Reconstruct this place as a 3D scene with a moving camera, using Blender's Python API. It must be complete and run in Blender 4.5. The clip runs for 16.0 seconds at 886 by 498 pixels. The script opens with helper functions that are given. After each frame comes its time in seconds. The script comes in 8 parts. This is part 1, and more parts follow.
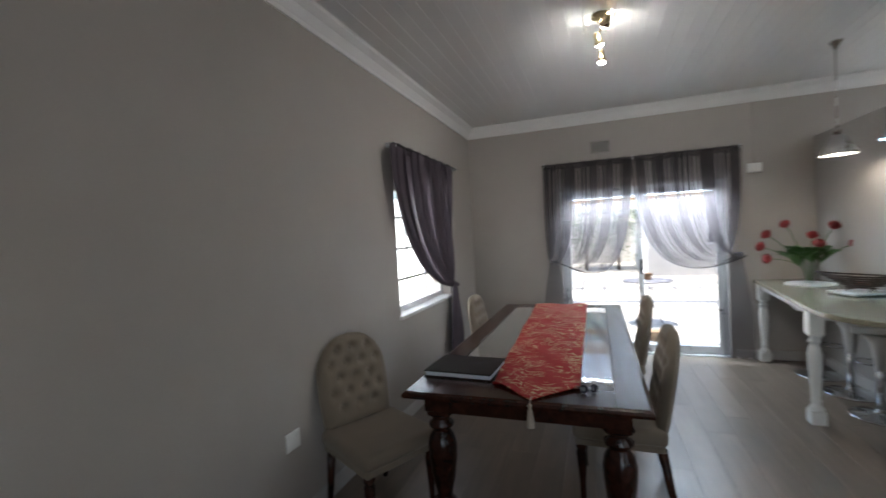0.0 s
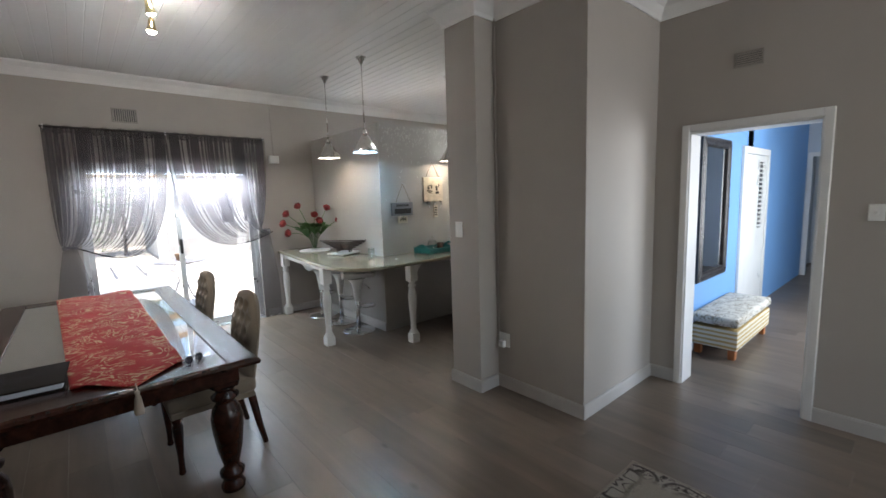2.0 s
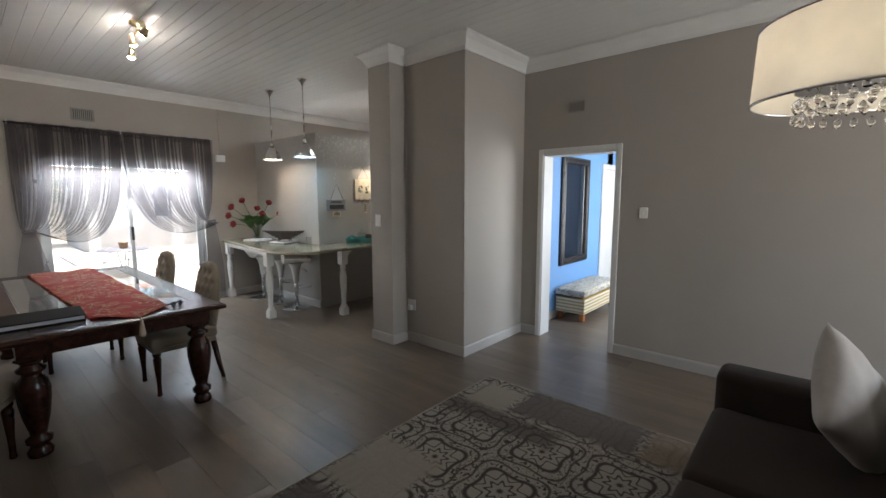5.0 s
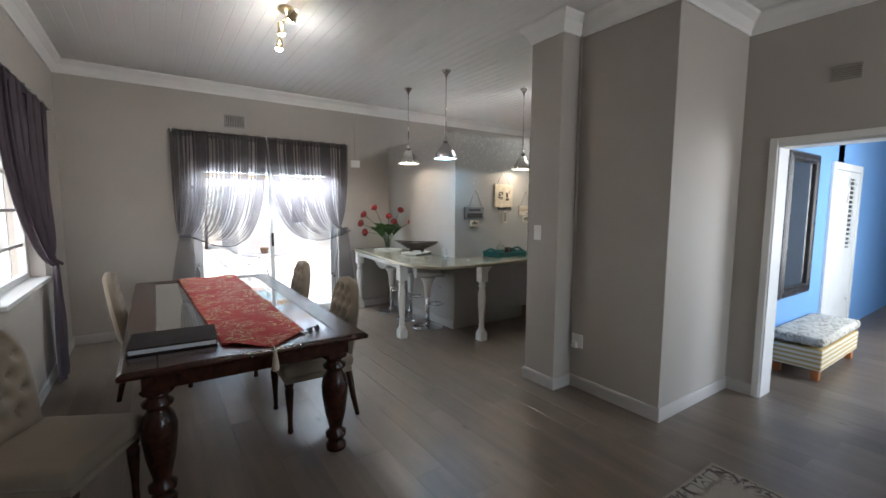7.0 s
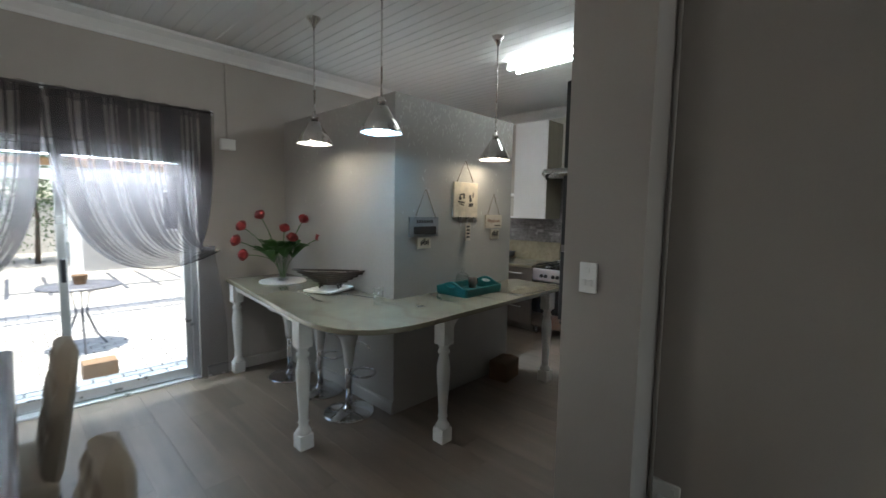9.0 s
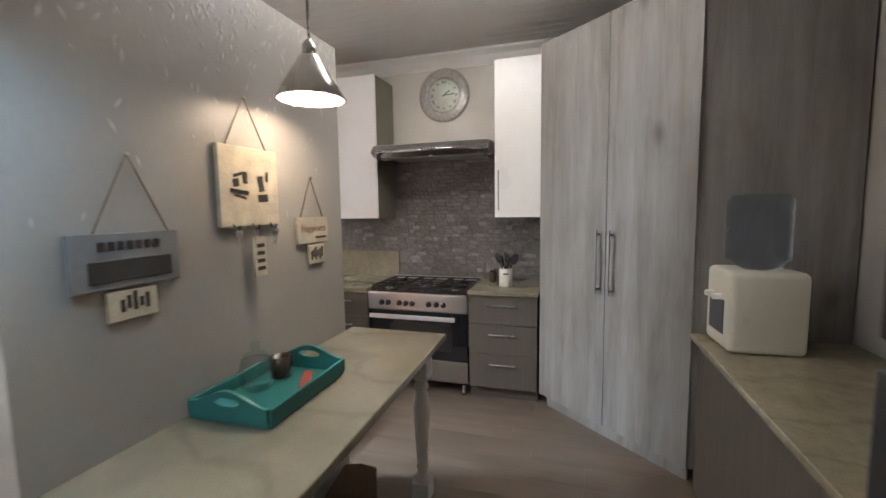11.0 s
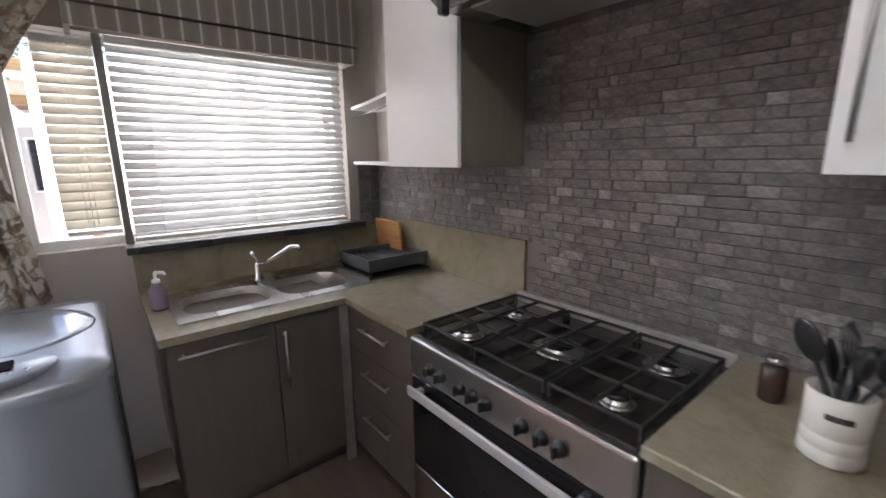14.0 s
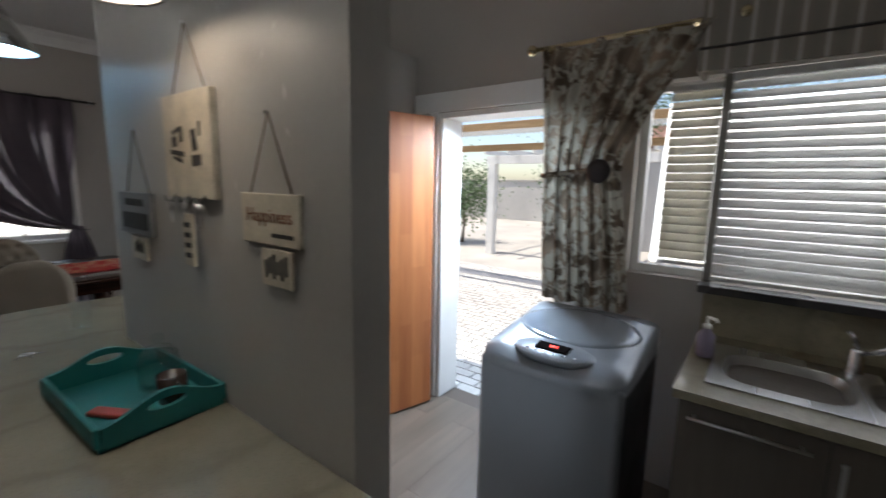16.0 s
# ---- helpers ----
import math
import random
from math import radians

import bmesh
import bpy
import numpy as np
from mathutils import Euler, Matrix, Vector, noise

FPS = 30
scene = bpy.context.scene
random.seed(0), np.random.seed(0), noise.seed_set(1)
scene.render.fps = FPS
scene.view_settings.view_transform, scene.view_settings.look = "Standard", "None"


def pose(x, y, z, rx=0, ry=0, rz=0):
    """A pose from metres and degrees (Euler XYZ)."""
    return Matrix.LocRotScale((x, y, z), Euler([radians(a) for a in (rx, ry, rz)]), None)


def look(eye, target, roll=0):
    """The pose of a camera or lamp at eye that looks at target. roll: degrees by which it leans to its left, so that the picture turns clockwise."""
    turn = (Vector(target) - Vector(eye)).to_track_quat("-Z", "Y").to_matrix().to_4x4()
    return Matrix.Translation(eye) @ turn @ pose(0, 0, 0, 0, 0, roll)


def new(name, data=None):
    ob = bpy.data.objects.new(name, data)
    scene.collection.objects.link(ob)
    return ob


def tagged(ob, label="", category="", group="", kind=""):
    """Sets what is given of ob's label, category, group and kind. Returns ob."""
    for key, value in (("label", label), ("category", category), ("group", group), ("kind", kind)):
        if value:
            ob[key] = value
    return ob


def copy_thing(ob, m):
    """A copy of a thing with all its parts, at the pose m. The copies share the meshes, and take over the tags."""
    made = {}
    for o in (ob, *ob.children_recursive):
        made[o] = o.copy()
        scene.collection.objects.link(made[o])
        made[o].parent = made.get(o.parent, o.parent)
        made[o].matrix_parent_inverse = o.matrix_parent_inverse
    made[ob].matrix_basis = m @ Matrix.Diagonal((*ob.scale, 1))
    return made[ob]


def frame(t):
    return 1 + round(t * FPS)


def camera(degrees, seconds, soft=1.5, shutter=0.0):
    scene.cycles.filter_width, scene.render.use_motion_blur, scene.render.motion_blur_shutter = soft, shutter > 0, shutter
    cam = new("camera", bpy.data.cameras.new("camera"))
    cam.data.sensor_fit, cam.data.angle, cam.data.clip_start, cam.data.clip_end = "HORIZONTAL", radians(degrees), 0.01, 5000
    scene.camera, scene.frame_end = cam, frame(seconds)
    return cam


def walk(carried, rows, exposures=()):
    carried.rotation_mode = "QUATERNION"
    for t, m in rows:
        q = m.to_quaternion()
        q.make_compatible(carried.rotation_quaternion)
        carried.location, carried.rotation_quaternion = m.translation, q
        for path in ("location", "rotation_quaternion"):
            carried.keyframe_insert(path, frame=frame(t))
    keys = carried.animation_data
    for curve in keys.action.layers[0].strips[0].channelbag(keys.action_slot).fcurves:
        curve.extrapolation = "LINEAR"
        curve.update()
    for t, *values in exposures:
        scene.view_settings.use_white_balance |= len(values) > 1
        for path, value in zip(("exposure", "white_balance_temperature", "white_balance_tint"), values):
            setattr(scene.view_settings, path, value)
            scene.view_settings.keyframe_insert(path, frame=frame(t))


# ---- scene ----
cam = camera(92.7, 16.0, shutter=0.3)
PATH = [
    (0, (-0.134, 0.143, 1.567), (-0.82, 2.021, 1.508), -3.1),
    (0.5, (-0.326, 0.176, 1.579), (-0.365, 2.174, 1.489), -2.3),
    (1, (-0.355, 0.199, 1.598), (0.167, 2.125, 1.474), -3.9),
    (1.5, (-0.403, 0.06, 1.577), (0.669, 1.736, 1.369), -3.1),
    (2, (-0.589, -0.15, 1.574), (0.71, 1.351, 1.327), -1.8),
    (2.5, (-0.734, -0.432, 1.543), (0.591, 1.036, 1.244), -0.4),
    (3, (-0.887, -0.643, 1.553), (0.466, 0.796, 1.242), 0.4),
    (5.5, (-1.212, -1.152, 1.539), (0.293, 0.144, 1.305), -0.3),
    (6, (-1.236, -0.89, 1.513), (0.08, 0.602, 1.312), 0.5),
    (6.5, (-1.162, -0.58, 1.503), (0.039, 1.005, 1.294), 0.1),
    (7, (-0.951, -0.176, 1.514), (0.173, 1.467, 1.318), 0.3),
    (7.5, (-0.755, 0.246, 1.518), (0.384, 1.879, 1.326), -0.1),
    (8, (-0.494, 0.669, 1.513), (0.725, 2.242, 1.317), -0.1),
    (8.5, (-0.185, 1.088, 1.562), (1.045, 2.653, 1.366), 0.6),
    (9, (0.089, 1.561, 1.566), (1.518, 2.949, 1.388), 1.0),
    (9.5, (0.425, 1.972, 1.568), (1.942, 3.263, 1.39), 1.4),
    (10, (0.753, 2.38, 1.579), (2.455, 3.416, 1.406), -0.2),
    (12.5, (2.766, 2.941, 1.548), (4.714, 3.335, 1.327), 1.0),
    (13, (3.2, 3.033, 1.535), (5.089, 3.653, 1.317), 0.8),
    (13.5, (3.619, 3.081, 1.518), (5.176, 4.289, 1.177), 0.9),
    (14, (3.921, 3.241, 1.531), (5.159, 4.753, 1.106), -0.6),
    (14.5, (4.125, 3.446, 1.533), (4.921, 5.235, 1.124), -0.5),
    (15, (4.276, 3.525, 1.534), (4.163, 5.485, 1.15), -0.2),
    (15.5, (4.279, 3.486, 1.562), (3.615, 5.338, 1.203), -0.1),
    (16, (4.21, 3.429, 1.573), (3.019, 5.006, 1.264), 1.1),
]
# seconds, stops, kelvin, tint
EXPOSURES = [
    (0.0, 1.75, 6500, 10), (0.5, 1.95, 6350, 9), (1.0, 2.0, 6250, 8), (1.5, 2.05, 6550, 9), (2.5, 2.1, 6750, 11), (3.0, 2.25, 6700, 10), (5.5, 1.85, 7050, 11),
    (6.0, 2.15, 6750, 10), (7.0, 2.1, 6700, 10), (8.0, 2.05, 6450, 9), (8.5, 1.9, 6450, 6), (9.0, 1.37, 6450, 5),
    (9.5, 1.36, 6950, 7), (10.0, 1.53, 7600, 13), (12.5, 2.15, 6950, 18), (13.0, 1.88, 7050, 19), (13.5, 1.9, 6900, 18),
    (14.0, 1.86, 6850, 18), (14.5, 1.56, 6850, 18), (15.0, 0.76, 6550, 11), (15.5, 0.62, 6500, 11), (16.0, 0.5, 6700, 11),
]
walk(cam, [(t, look(eye, target, roll)) for t, eye, target, roll in PATH], EXPOSURES)

# ---- light ----
world = bpy.data.worlds.new("sky")
scene.world = world
world.use_nodes = True
_n = world.node_tree.nodes
_sky = _n.new("ShaderNodeTexSky")
_sky.sky_type = "NISHITA"
_sky.sun_disc = False
_sky.sun_elevation = radians(80)
_sky.sun_rotation = radians(200)
world.node_tree.links.new(_sky.outputs[0], _n["Background"].inputs[0])
_n["Background"].inputs[1].default_value = 0.15


def lamp(name, kind, m, energy, colour=(1, 1, 1), size=0.1, size_y=None):
    data = bpy.data.lights.new(name, kind)
    data.energy, data.color = energy, colour
    if kind == "AREA":
        data.size = size
        if size_y:
            data.shape, data.size_y = "RECTANGLE", size_y
    elif kind == "SUN":
        data.angle = size
    else:
        data.shadow_soft_size = size
    ob = new(name, data)
    ob.matrix_world = m
    return ob


lamp("sun", "SUN", look((0, 0, 10), (1.0, 2.2, -4.3)), 5.0, (1.0, 0.95, 0.87), radians(0.5))
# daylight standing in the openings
lamp("side_window_daylight", "AREA", look((-1.98, 4.0, 1.45), (2, 4.0, 1.2)), 5, (0.93, 0.97, 1.0), 1.1, 1.0)
lamp("kitchen_window_daylight", "AREA", look((4.45, 5.95, 1.6), (4.45, 2.5, 2.3)), 6.5, (0.93, 0.97, 1.0), 1.4, 0.85)
lamp("living_window_daylight", "AREA", look((1.9, -4.05, 1.4), (1.9, 5, 1.2)), 15, (0.80, 0.90, 1.0), 1.9, 1.6)
lamp("hall_window_daylight", "AREA", look((4.9, -0.75, 1.4), (4.9, 5, 1.0)), 21, (0.78, 0.88, 1.0), 2.0, 1.5)
lamp("patio_top_daylight", "AREA", look((0.35, 5.90, 1.97), (0.35, 4.2, -0.4)), 54, (0.70, 0.85, 1.0), 1.65, 0.10).data.spread = radians(145)
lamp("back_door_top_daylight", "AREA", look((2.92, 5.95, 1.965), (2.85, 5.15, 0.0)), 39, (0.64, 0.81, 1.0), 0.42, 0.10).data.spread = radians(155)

# ---- materials ----
def nodes_of(name):
    m = bpy.data.materials.new(name)
    m.use_nodes = True
    return m, m.node_tree.nodes, m.node_tree.links, m.node_tree.nodes["Principled BSDF"]


def coords(n, l, scale=(1, 1, 1), turn=(0, 0, 0), space="Object"):
    tc, mp = n.new("ShaderNodeTexCoord"), n.new("ShaderNodeMapping")
    mp.inputs["Scale"].default_value = scale
    mp.inputs["Rotation"].default_value = turn
    l.new(tc.outputs[space], mp.inputs[0])
    return mp.outputs[0]


def noise_tex(n, l, vec, scale, detail=4, rough=0.55, distort=0.0):
    t = n.new("ShaderNodeTexNoise")
    t.inputs["Scale"].default_value, t.inputs["Detail"].default_value = scale, detail
    t.inputs["Roughness"].default_value, t.inputs["Distortion"].default_value = rough, distort
    if vec is not None:
        l.new(vec, t.inputs["Vector"])
    return t.outputs["Fac"]


def ramp(n, l, fac, stops):
    r = n.new("ShaderNodeValToRGB")
    while len(r.color_ramp.elements) < len(stops):
        r.color_ramp.elements.new(0.5)
    for e, (p, c) in zip(r.color_ramp.elements, stops):
        e.position, e.color = p, (*c, 1)
    l.new(fac, r.inputs[0])
    return r.outputs[0]


def mixed(n, l, a, b, fac, blend="MIX"):
    m = n.new("ShaderNodeMix")
    m.data_type, m.blend_type = "RGBA", blend
    for socket, v in ((m.inputs[6], a), (m.inputs[7], b), (m.inputs[0], fac)):
        if isinstance(v, (int, float)):
            socket.default_value = v
        elif isinstance(v, tuple):
            socket.default_value = (*v, 1)
        else:
            l.new(v, socket)
    return m.outputs[2]


def bumped(n, l, b, height, strength=0.2, distance=0.01):
    k = n.new("ShaderNodeBump")
    k.inputs["Strength"].default_value, k.inputs["Distance"].default_value = strength, distance
    l.new(height, k.inputs["Height"])
    l.new(k.outputs[0], b.inputs["Normal"])


def surface(name, colour, rough=0.6, metal=0.0, vary=0.12, scale=3.0, grain=60.0, bump=0.1, stretch=(1, 1, 1), space="Object", coat=0.0, rough_vary=0.1, sheen=0.0):
    """A plain surface with large stains and a fine grain."""
    m, n, l, b = nodes_of(name)
    v = coords(n, l, stretch, space=space)
    big, fine = noise_tex(n, l, v, scale, 3), noise_tex(n, l, v, grain, 3)
    dark = tuple(c * (1 - vary) for c in colour)
    lite = tuple(min(1, c * (1 + vary)) for c in colour)
    c1 = ramp(n, l, big, [(0.3, dark), (0.7, lite)])
    c2 = ramp(n, l, fine, [(0.3, (1 - vary * 0.6,) * 3), (0.7, (1.0,) * 3)])
    l.new(mixed(n, l, c1, c2, 1.0, "MULTIPLY"), b.inputs["Base Color"])
    r = ramp(n, l, big, [(0.3, (max(0.02, rough - rough_vary),) * 3), (0.7, (min(1, rough + rough_vary),) * 3)])
    l.new(r, b.inputs["Roughness"])
    b.inputs["Metallic"].default_value = metal
    b.inputs["Coat Weight"].default_value = coat
    b.inputs["Sheen Weight"].default_value = sheen
    if bump:
        bumped(n, l, b, fine, bump, 0.004)
    return m


def wooden(name, dark, lite, rough=0.4, axis=0, scale=1.0, coat=0.0, random=0.0, bump=0.08, fine=0.72):
    """Wood with grain along one axis of the object."""
    m, n, l, b = nodes_of(name)
    st = [14 * scale] * 3
    st[axis] = 0.9 * scale
    v = coords(n, l, tuple(st))
    if random:
        oi, add = n.new("ShaderNodeObjectInfo"), n.new("ShaderNodeVectorMath")
        sc = n.new("ShaderNodeMath")
        sc.operation, sc.inputs[1].default_value = "MULTIPLY", 37.0
        l.new(oi.outputs["Random"], sc.inputs[0])
        l.new(v, add.inputs[0])
        l.new(sc.outputs[0], add.inputs[1])
        v = add.outputs[0]
    g1 = noise_tex(n, l, v, 1.2, 6, 0.6, 0.6)
    g2 = noise_tex(n, l, v, 6.0, 4, 0.6)
    c = ramp(n, l, g1, [(0.28, dark), (0.72, lite)])
    c = mixed(n, l, c, ramp(n, l, g2, [(0.3, (fine,) * 3), (0.65, (1, 1, 1))]), 0.8, "MULTIPLY")
    if random:
        c = mixed(n, l, c, ramp(n, l, oi.outputs["Random"], [(0, (1 - random,) * 3), (1, (1, 1, 1))]), 1.0, "MULTIPLY")
    l.new(c, b.inputs["Base Color"])
    l.new(ramp(n, l, g2, [(0.3, (min(1, rough + 0.12),) * 3), (0.7, (rough,) * 3)]), b.inputs["Roughness"])
    b.inputs["Coat Weight"].default_value = coat
    bumped(n, l, b, g2, bump, 0.003)
    return m


def glowing(name, colour, strength):
    m, n, l, b = nodes_of(name)
    b.inputs["Base Color"].default_value = (*colour, 1)
    b.inputs["Emission Color"].default_value = (*colour, 1)
    b.inputs["Emission Strength"].default_value = strength
    return m


def clear(name, colour=(1, 1, 1), rough=0.0, ior=1.45):
    m, n, l, b = nodes_of(name)
    b.inputs["Base Color"].default_value = (*colour, 1)
    b.inputs["Roughness"].default_value = rough
    b.inputs["Transmission Weight"].default_value = 1.0
    b.inputs["IOR"].default_value = ior
    return m


def sheer(name, colour, see, through_share=0.45, pattern=None):
    """Thin cloth: part of the light goes straight through, part is scattered through."""
    m, n, l, b = nodes_of(name)
    tr, tl, mx, mx2, df = (n.new(k) for k in ("ShaderNodeBsdfTransparent", "ShaderNodeBsdfTranslucent", "ShaderNodeMixShader", "ShaderNodeMixShader", "ShaderNodeBsdfDiffuse"))
    v = coords(n, l)
    big = noise_tex(n, l, v, 5, 3)
    c = ramp(n, l, big, [(0.3, tuple(0.85 * k for k in colour)), (0.7, colour)])
    if pattern:
        c = pattern(n, l, v, c)
    l.new(c, tl.inputs[0])
    l.new(c, df.inputs[0])
    mx.inputs[0].default_value = through_share
    l.new(df.outputs[0], mx.inputs[1])
    l.new(tl.outputs[0], mx.inputs[2])
    mx2.inputs[0].default_value = see
    l.new(mx.outputs[0], mx2.inputs[1])
    l.new(tr.outputs[0], mx2.inputs[2])
    l.new(mx2.outputs[0], n["Material Output"].inputs[0])
    return m


M_WALL = surface("taupe_wall_paint", (0.40, 0.363, 0.326), 0.62, vary=0.05, scale=1.3, grain=160, bump=0.12)
M_CEIL = surface("ceiling_paint", (0.72, 0.71, 0.69), 0.55, vary=0.04, scale=1.1, grain=120, bump=0.05)
M_TRIM = surface("white_trim_paint", (0.74, 0.73, 0.71), 0.4, vary=0.05, scale=2.5, grain=90, bump=0.05)
M_SKIRT = surface("skirting_paint", (0.45, 0.428, 0.405), 0.42, vary=0.06, scale=2.5, grain=90, bump=0.05)
M_BLUE = surface("blue_hall_paint", (0.17, 0.36, 0.66), 0.6, vary=0.06, scale=1.2, grain=150, bump=0.1)
M_PALE = surface("pale_hall_paint", (0.50, 0.55, 0.60), 0.6, vary=0.05, scale=1.2, grain=150, bump=0.1)
M_WHITE = surface("white_satin_paint", (0.78, 0.77, 0.74), 0.35, vary=0.05, scale=4, grain=80, bump=0.04)
M_BLACK = surface("black_frame", (0.02, 0.02, 0.022), 0.4, vary=0.2, scale=8, grain=120, bump=0.1)
M_CHROME = surface("chrome", (0.75, 0.75, 0.76), 0.08, 1.0, vary=0.05, scale=6, grain=200, bump=0.0, rough_vary=0.04)
M_STEEL = surface("brushed_steel", (0.58, 0.57, 0.56), 0.28, 1.0, vary=0.08, scale=3, grain=300, bump=0.05, stretch=(1, 0.03, 1))
M_SATIN = surface("satin_nickel", (0.46, 0.45, 0.44), 0.36, 1.0, vary=0.06, scale=6, grain=250, bump=0.0, rough_vary=0.04)
M_GLASS = clear("window_glass")
M_PLANK = wooden("grey_oak_laminate", (0.132, 0.100, 0.076), (0.212, 0.164, 0.127), 0.26, axis=1, scale=0.33, random=0.13, bump=0.0, fine=0.93)
for _k in [k for k in M_PLANK.node_tree.links if k.to_socket.name in ("Normal", "Roughness") and k.to_node.type == "BSDF_PRINCIPLED"]:
    M_PLANK.node_tree.links.remove(_k)
M_PLANK.node_tree.nodes["Principled BSDF"].inputs["Roughness"].default_value = 0.36
M_PLANK.node_tree.nodes["Principled BSDF"].inputs["Specular IOR Level"].default_value = 0.65


def knots(m):
    """Scattered small dark knots along the grain of the boards."""
    n, l, b = m.node_tree.nodes, m.node_tree.links, m.node_tree.nodes["Principled BSDF"]
    base = b.inputs["Base Color"].links[0].from_socket
    v = coords(n, l, (4.2, 1.7, 1.0))
    oi, ad, sc = n.new("ShaderNodeObjectInfo"), n.new("ShaderNodeVectorMath"), n.new("ShaderNodeMath")
    sc.operation, sc.inputs[1].default_value = "MULTIPLY", 23.0
    l.new(oi.outputs["Random"], sc.inputs[0])
    l.new(v, ad.inputs[0])
    l.new(sc.outputs[0], ad.inputs[1])
    vo = n.new("ShaderNodeTexVoronoi")
    vo.inputs["Scale"].default_value = 1.0
    l.new(ad.outputs[0], vo.inputs["Vector"])
    spot = ramp(n, l, vo.outputs["Distance"], [(0.02, (0.30, 0.27, 0.25)), (0.055, (0.72, 0.70, 0.68)), (0.10, (1, 1, 1))])
    patch = ramp(n, l, noise_tex(n, l, ad.outputs[0], 0.8, 3, 0.6), [(0.3, (0.80, 0.79, 0.78)), (0.7, (1.12, 1.10, 1.08))])
    l.new(mixed(n, l, mixed(n, l, base, spot, 1.0, "MULTIPLY"), patch, 1.0, "MULTIPLY"), b.inputs["Base Color"])


knots(M_PLANK)
M_CREAMWALL = surface("cream_kitchen_paint", (0.62, 0.585, 0.525), 0.6, vary=0.05, scale=1.3, grain=160, bump=0.1)
M_JOINT = surface("dark_floor_joint", (0.12, 0.094, 0.075), 0.6)
M_MAHOG = wooden("dark_mahogany", (0.014, 0.005, 0.003), (0.050, 0.0155, 0.0085), 0.2, axis=1, coat=0.0, bump=0.015, fine=0.85)
M_MAHOG.node_tree.nodes["Principled BSDF"].inputs["Specular IOR Level"].default_value = 0.35
for _k in [k for k in M_MAHOG.node_tree.links if k.to_socket.name in ("Normal", "Roughness") and k.to_node.type == "BSDF_PRINCIPLED"]:
    M_MAHOG.node_tree.links.remove(_k)
M_MAHOG.node_tree.nodes["Principled BSDF"].inputs["Roughness"].default_value = 0.25


def staved(m, wide, tall):
    """Edge-glued staves that run upright, each a little lighter or redder than the next."""
    n, l = m.node_tree.nodes, m.node_tree.links
    b = n["Principled BSDF"]
    sp, cb, br = n.new("ShaderNodeSeparateXYZ"), n.new("ShaderNodeCombineXYZ"), n.new("ShaderNodeTexBrick")
    l.new(coords(n, l), sp.inputs[0])
    l.new(sp.outputs[2], cb.inputs[0])
    l.new(sp.outputs[1], cb.inputs[1])
    l.new(cb.outputs[0], br.inputs["Vector"])
    br.offset = 0.37
    for key, value in (("Scale", 1.0), ("Mortar Size", 0.0004), ("Mortar Smooth", 0.3), ("Brick Width", tall), ("Row Height", wide)):
        br.inputs[key].default_value = value
    br.inputs["Color1"].default_value = (0.70, 0.60, 0.52, 1)
    br.inputs["Color2"].default_value = (1.0, 1.0, 1.0, 1)
    br.inputs["Mortar"].default_value = (0.55, 0.45, 0.38, 1)
    old = b.inputs["Base Color"].links[0].from_socket
    l.new(mixed(n, l, old, br.outputs["Color"], 1.0, "MULTIPLY"), b.inputs["Base Color"])
    return m


M_LEAF_DOOR = staved(wooden("orange_pine", (0.44, 0.145, 0.045), (0.56, 0.21, 0.072), 0.42, axis=2, scale=0.6, coat=0.05, fine=0.85), 0.095, 0.62)
M_SWITCH = surface("switch_plastic", (0.80, 0.79, 0.76), 0.3, vary=0.03, bump=0.0)


def see_through(name, tint):
    """Thin clear glass: mostly straight through, with a sharp sheen that grows at grazing angles."""
    m, n, l, b = nodes_of(name)
    tr, gl, mx, fr = (n.new(k) for k in ("ShaderNodeBsdfTransparent", "ShaderNodeBsdfGlossy", "ShaderNodeMixShader", "ShaderNodeLayerWeight"))
    tr.inputs[0].default_value = (*tint, 1)
    gl.inputs["Roughness"].default_value = 0.03
    pw = n.new("ShaderNodeMath")
    pw.operation, pw.inputs[1].default_value = "POWER", 3.0
    sc = n.new("ShaderNodeMath")
    sc.operation, sc.inputs[1].default_value = "MULTIPLY_ADD", 0.5
    sc.inputs[2].default_value = 0.03
    l.new(fr.outputs["Facing"], pw.inputs[0])
    l.new(pw.outputs[0], sc.inputs[0])
    l.new(sc.outputs[0], mx.inputs[0])
    l.new(tr.outputs[0], mx.inputs[1])
    l.new(gl.outputs[0], mx.inputs[2])
    l.new(mx.outputs[0], n["Material Output"].inputs[0])
    return m


def matte(m, level=0.15):
    m.node_tree.nodes["Principled BSDF"].inputs["Specular IOR Level"].default_value = level
    return m


M_GLOSS = surface("white_gloss_board", (0.86, 0.855, 0.84), 0.30, vary=0.02, scale=1, grain=20, bump=0.0, rough_vary=0.03)

# ---- building helpers ----
def empty_bm():
    return bmesh.new()


def box(bm, x0, x1, y0, y1, z0, z1, bevel=0.0, m=None, segs=1):
    t = bmesh.new()
    bmesh.ops.create_cube(t, size=1.0, matrix=Matrix.LocRotScale(((x0 + x1) / 2, (y0 + y1) / 2, (z0 + z1) / 2), None, (abs(x1 - x0), abs(y1 - y0), abs(z1 - z0))))
    if bevel:
        bmesh.ops.bevel(t, geom=list(t.edges), offset=bevel, segments=segs, profile=0.5, affect="EDGES")
    return join(bm, t, m)


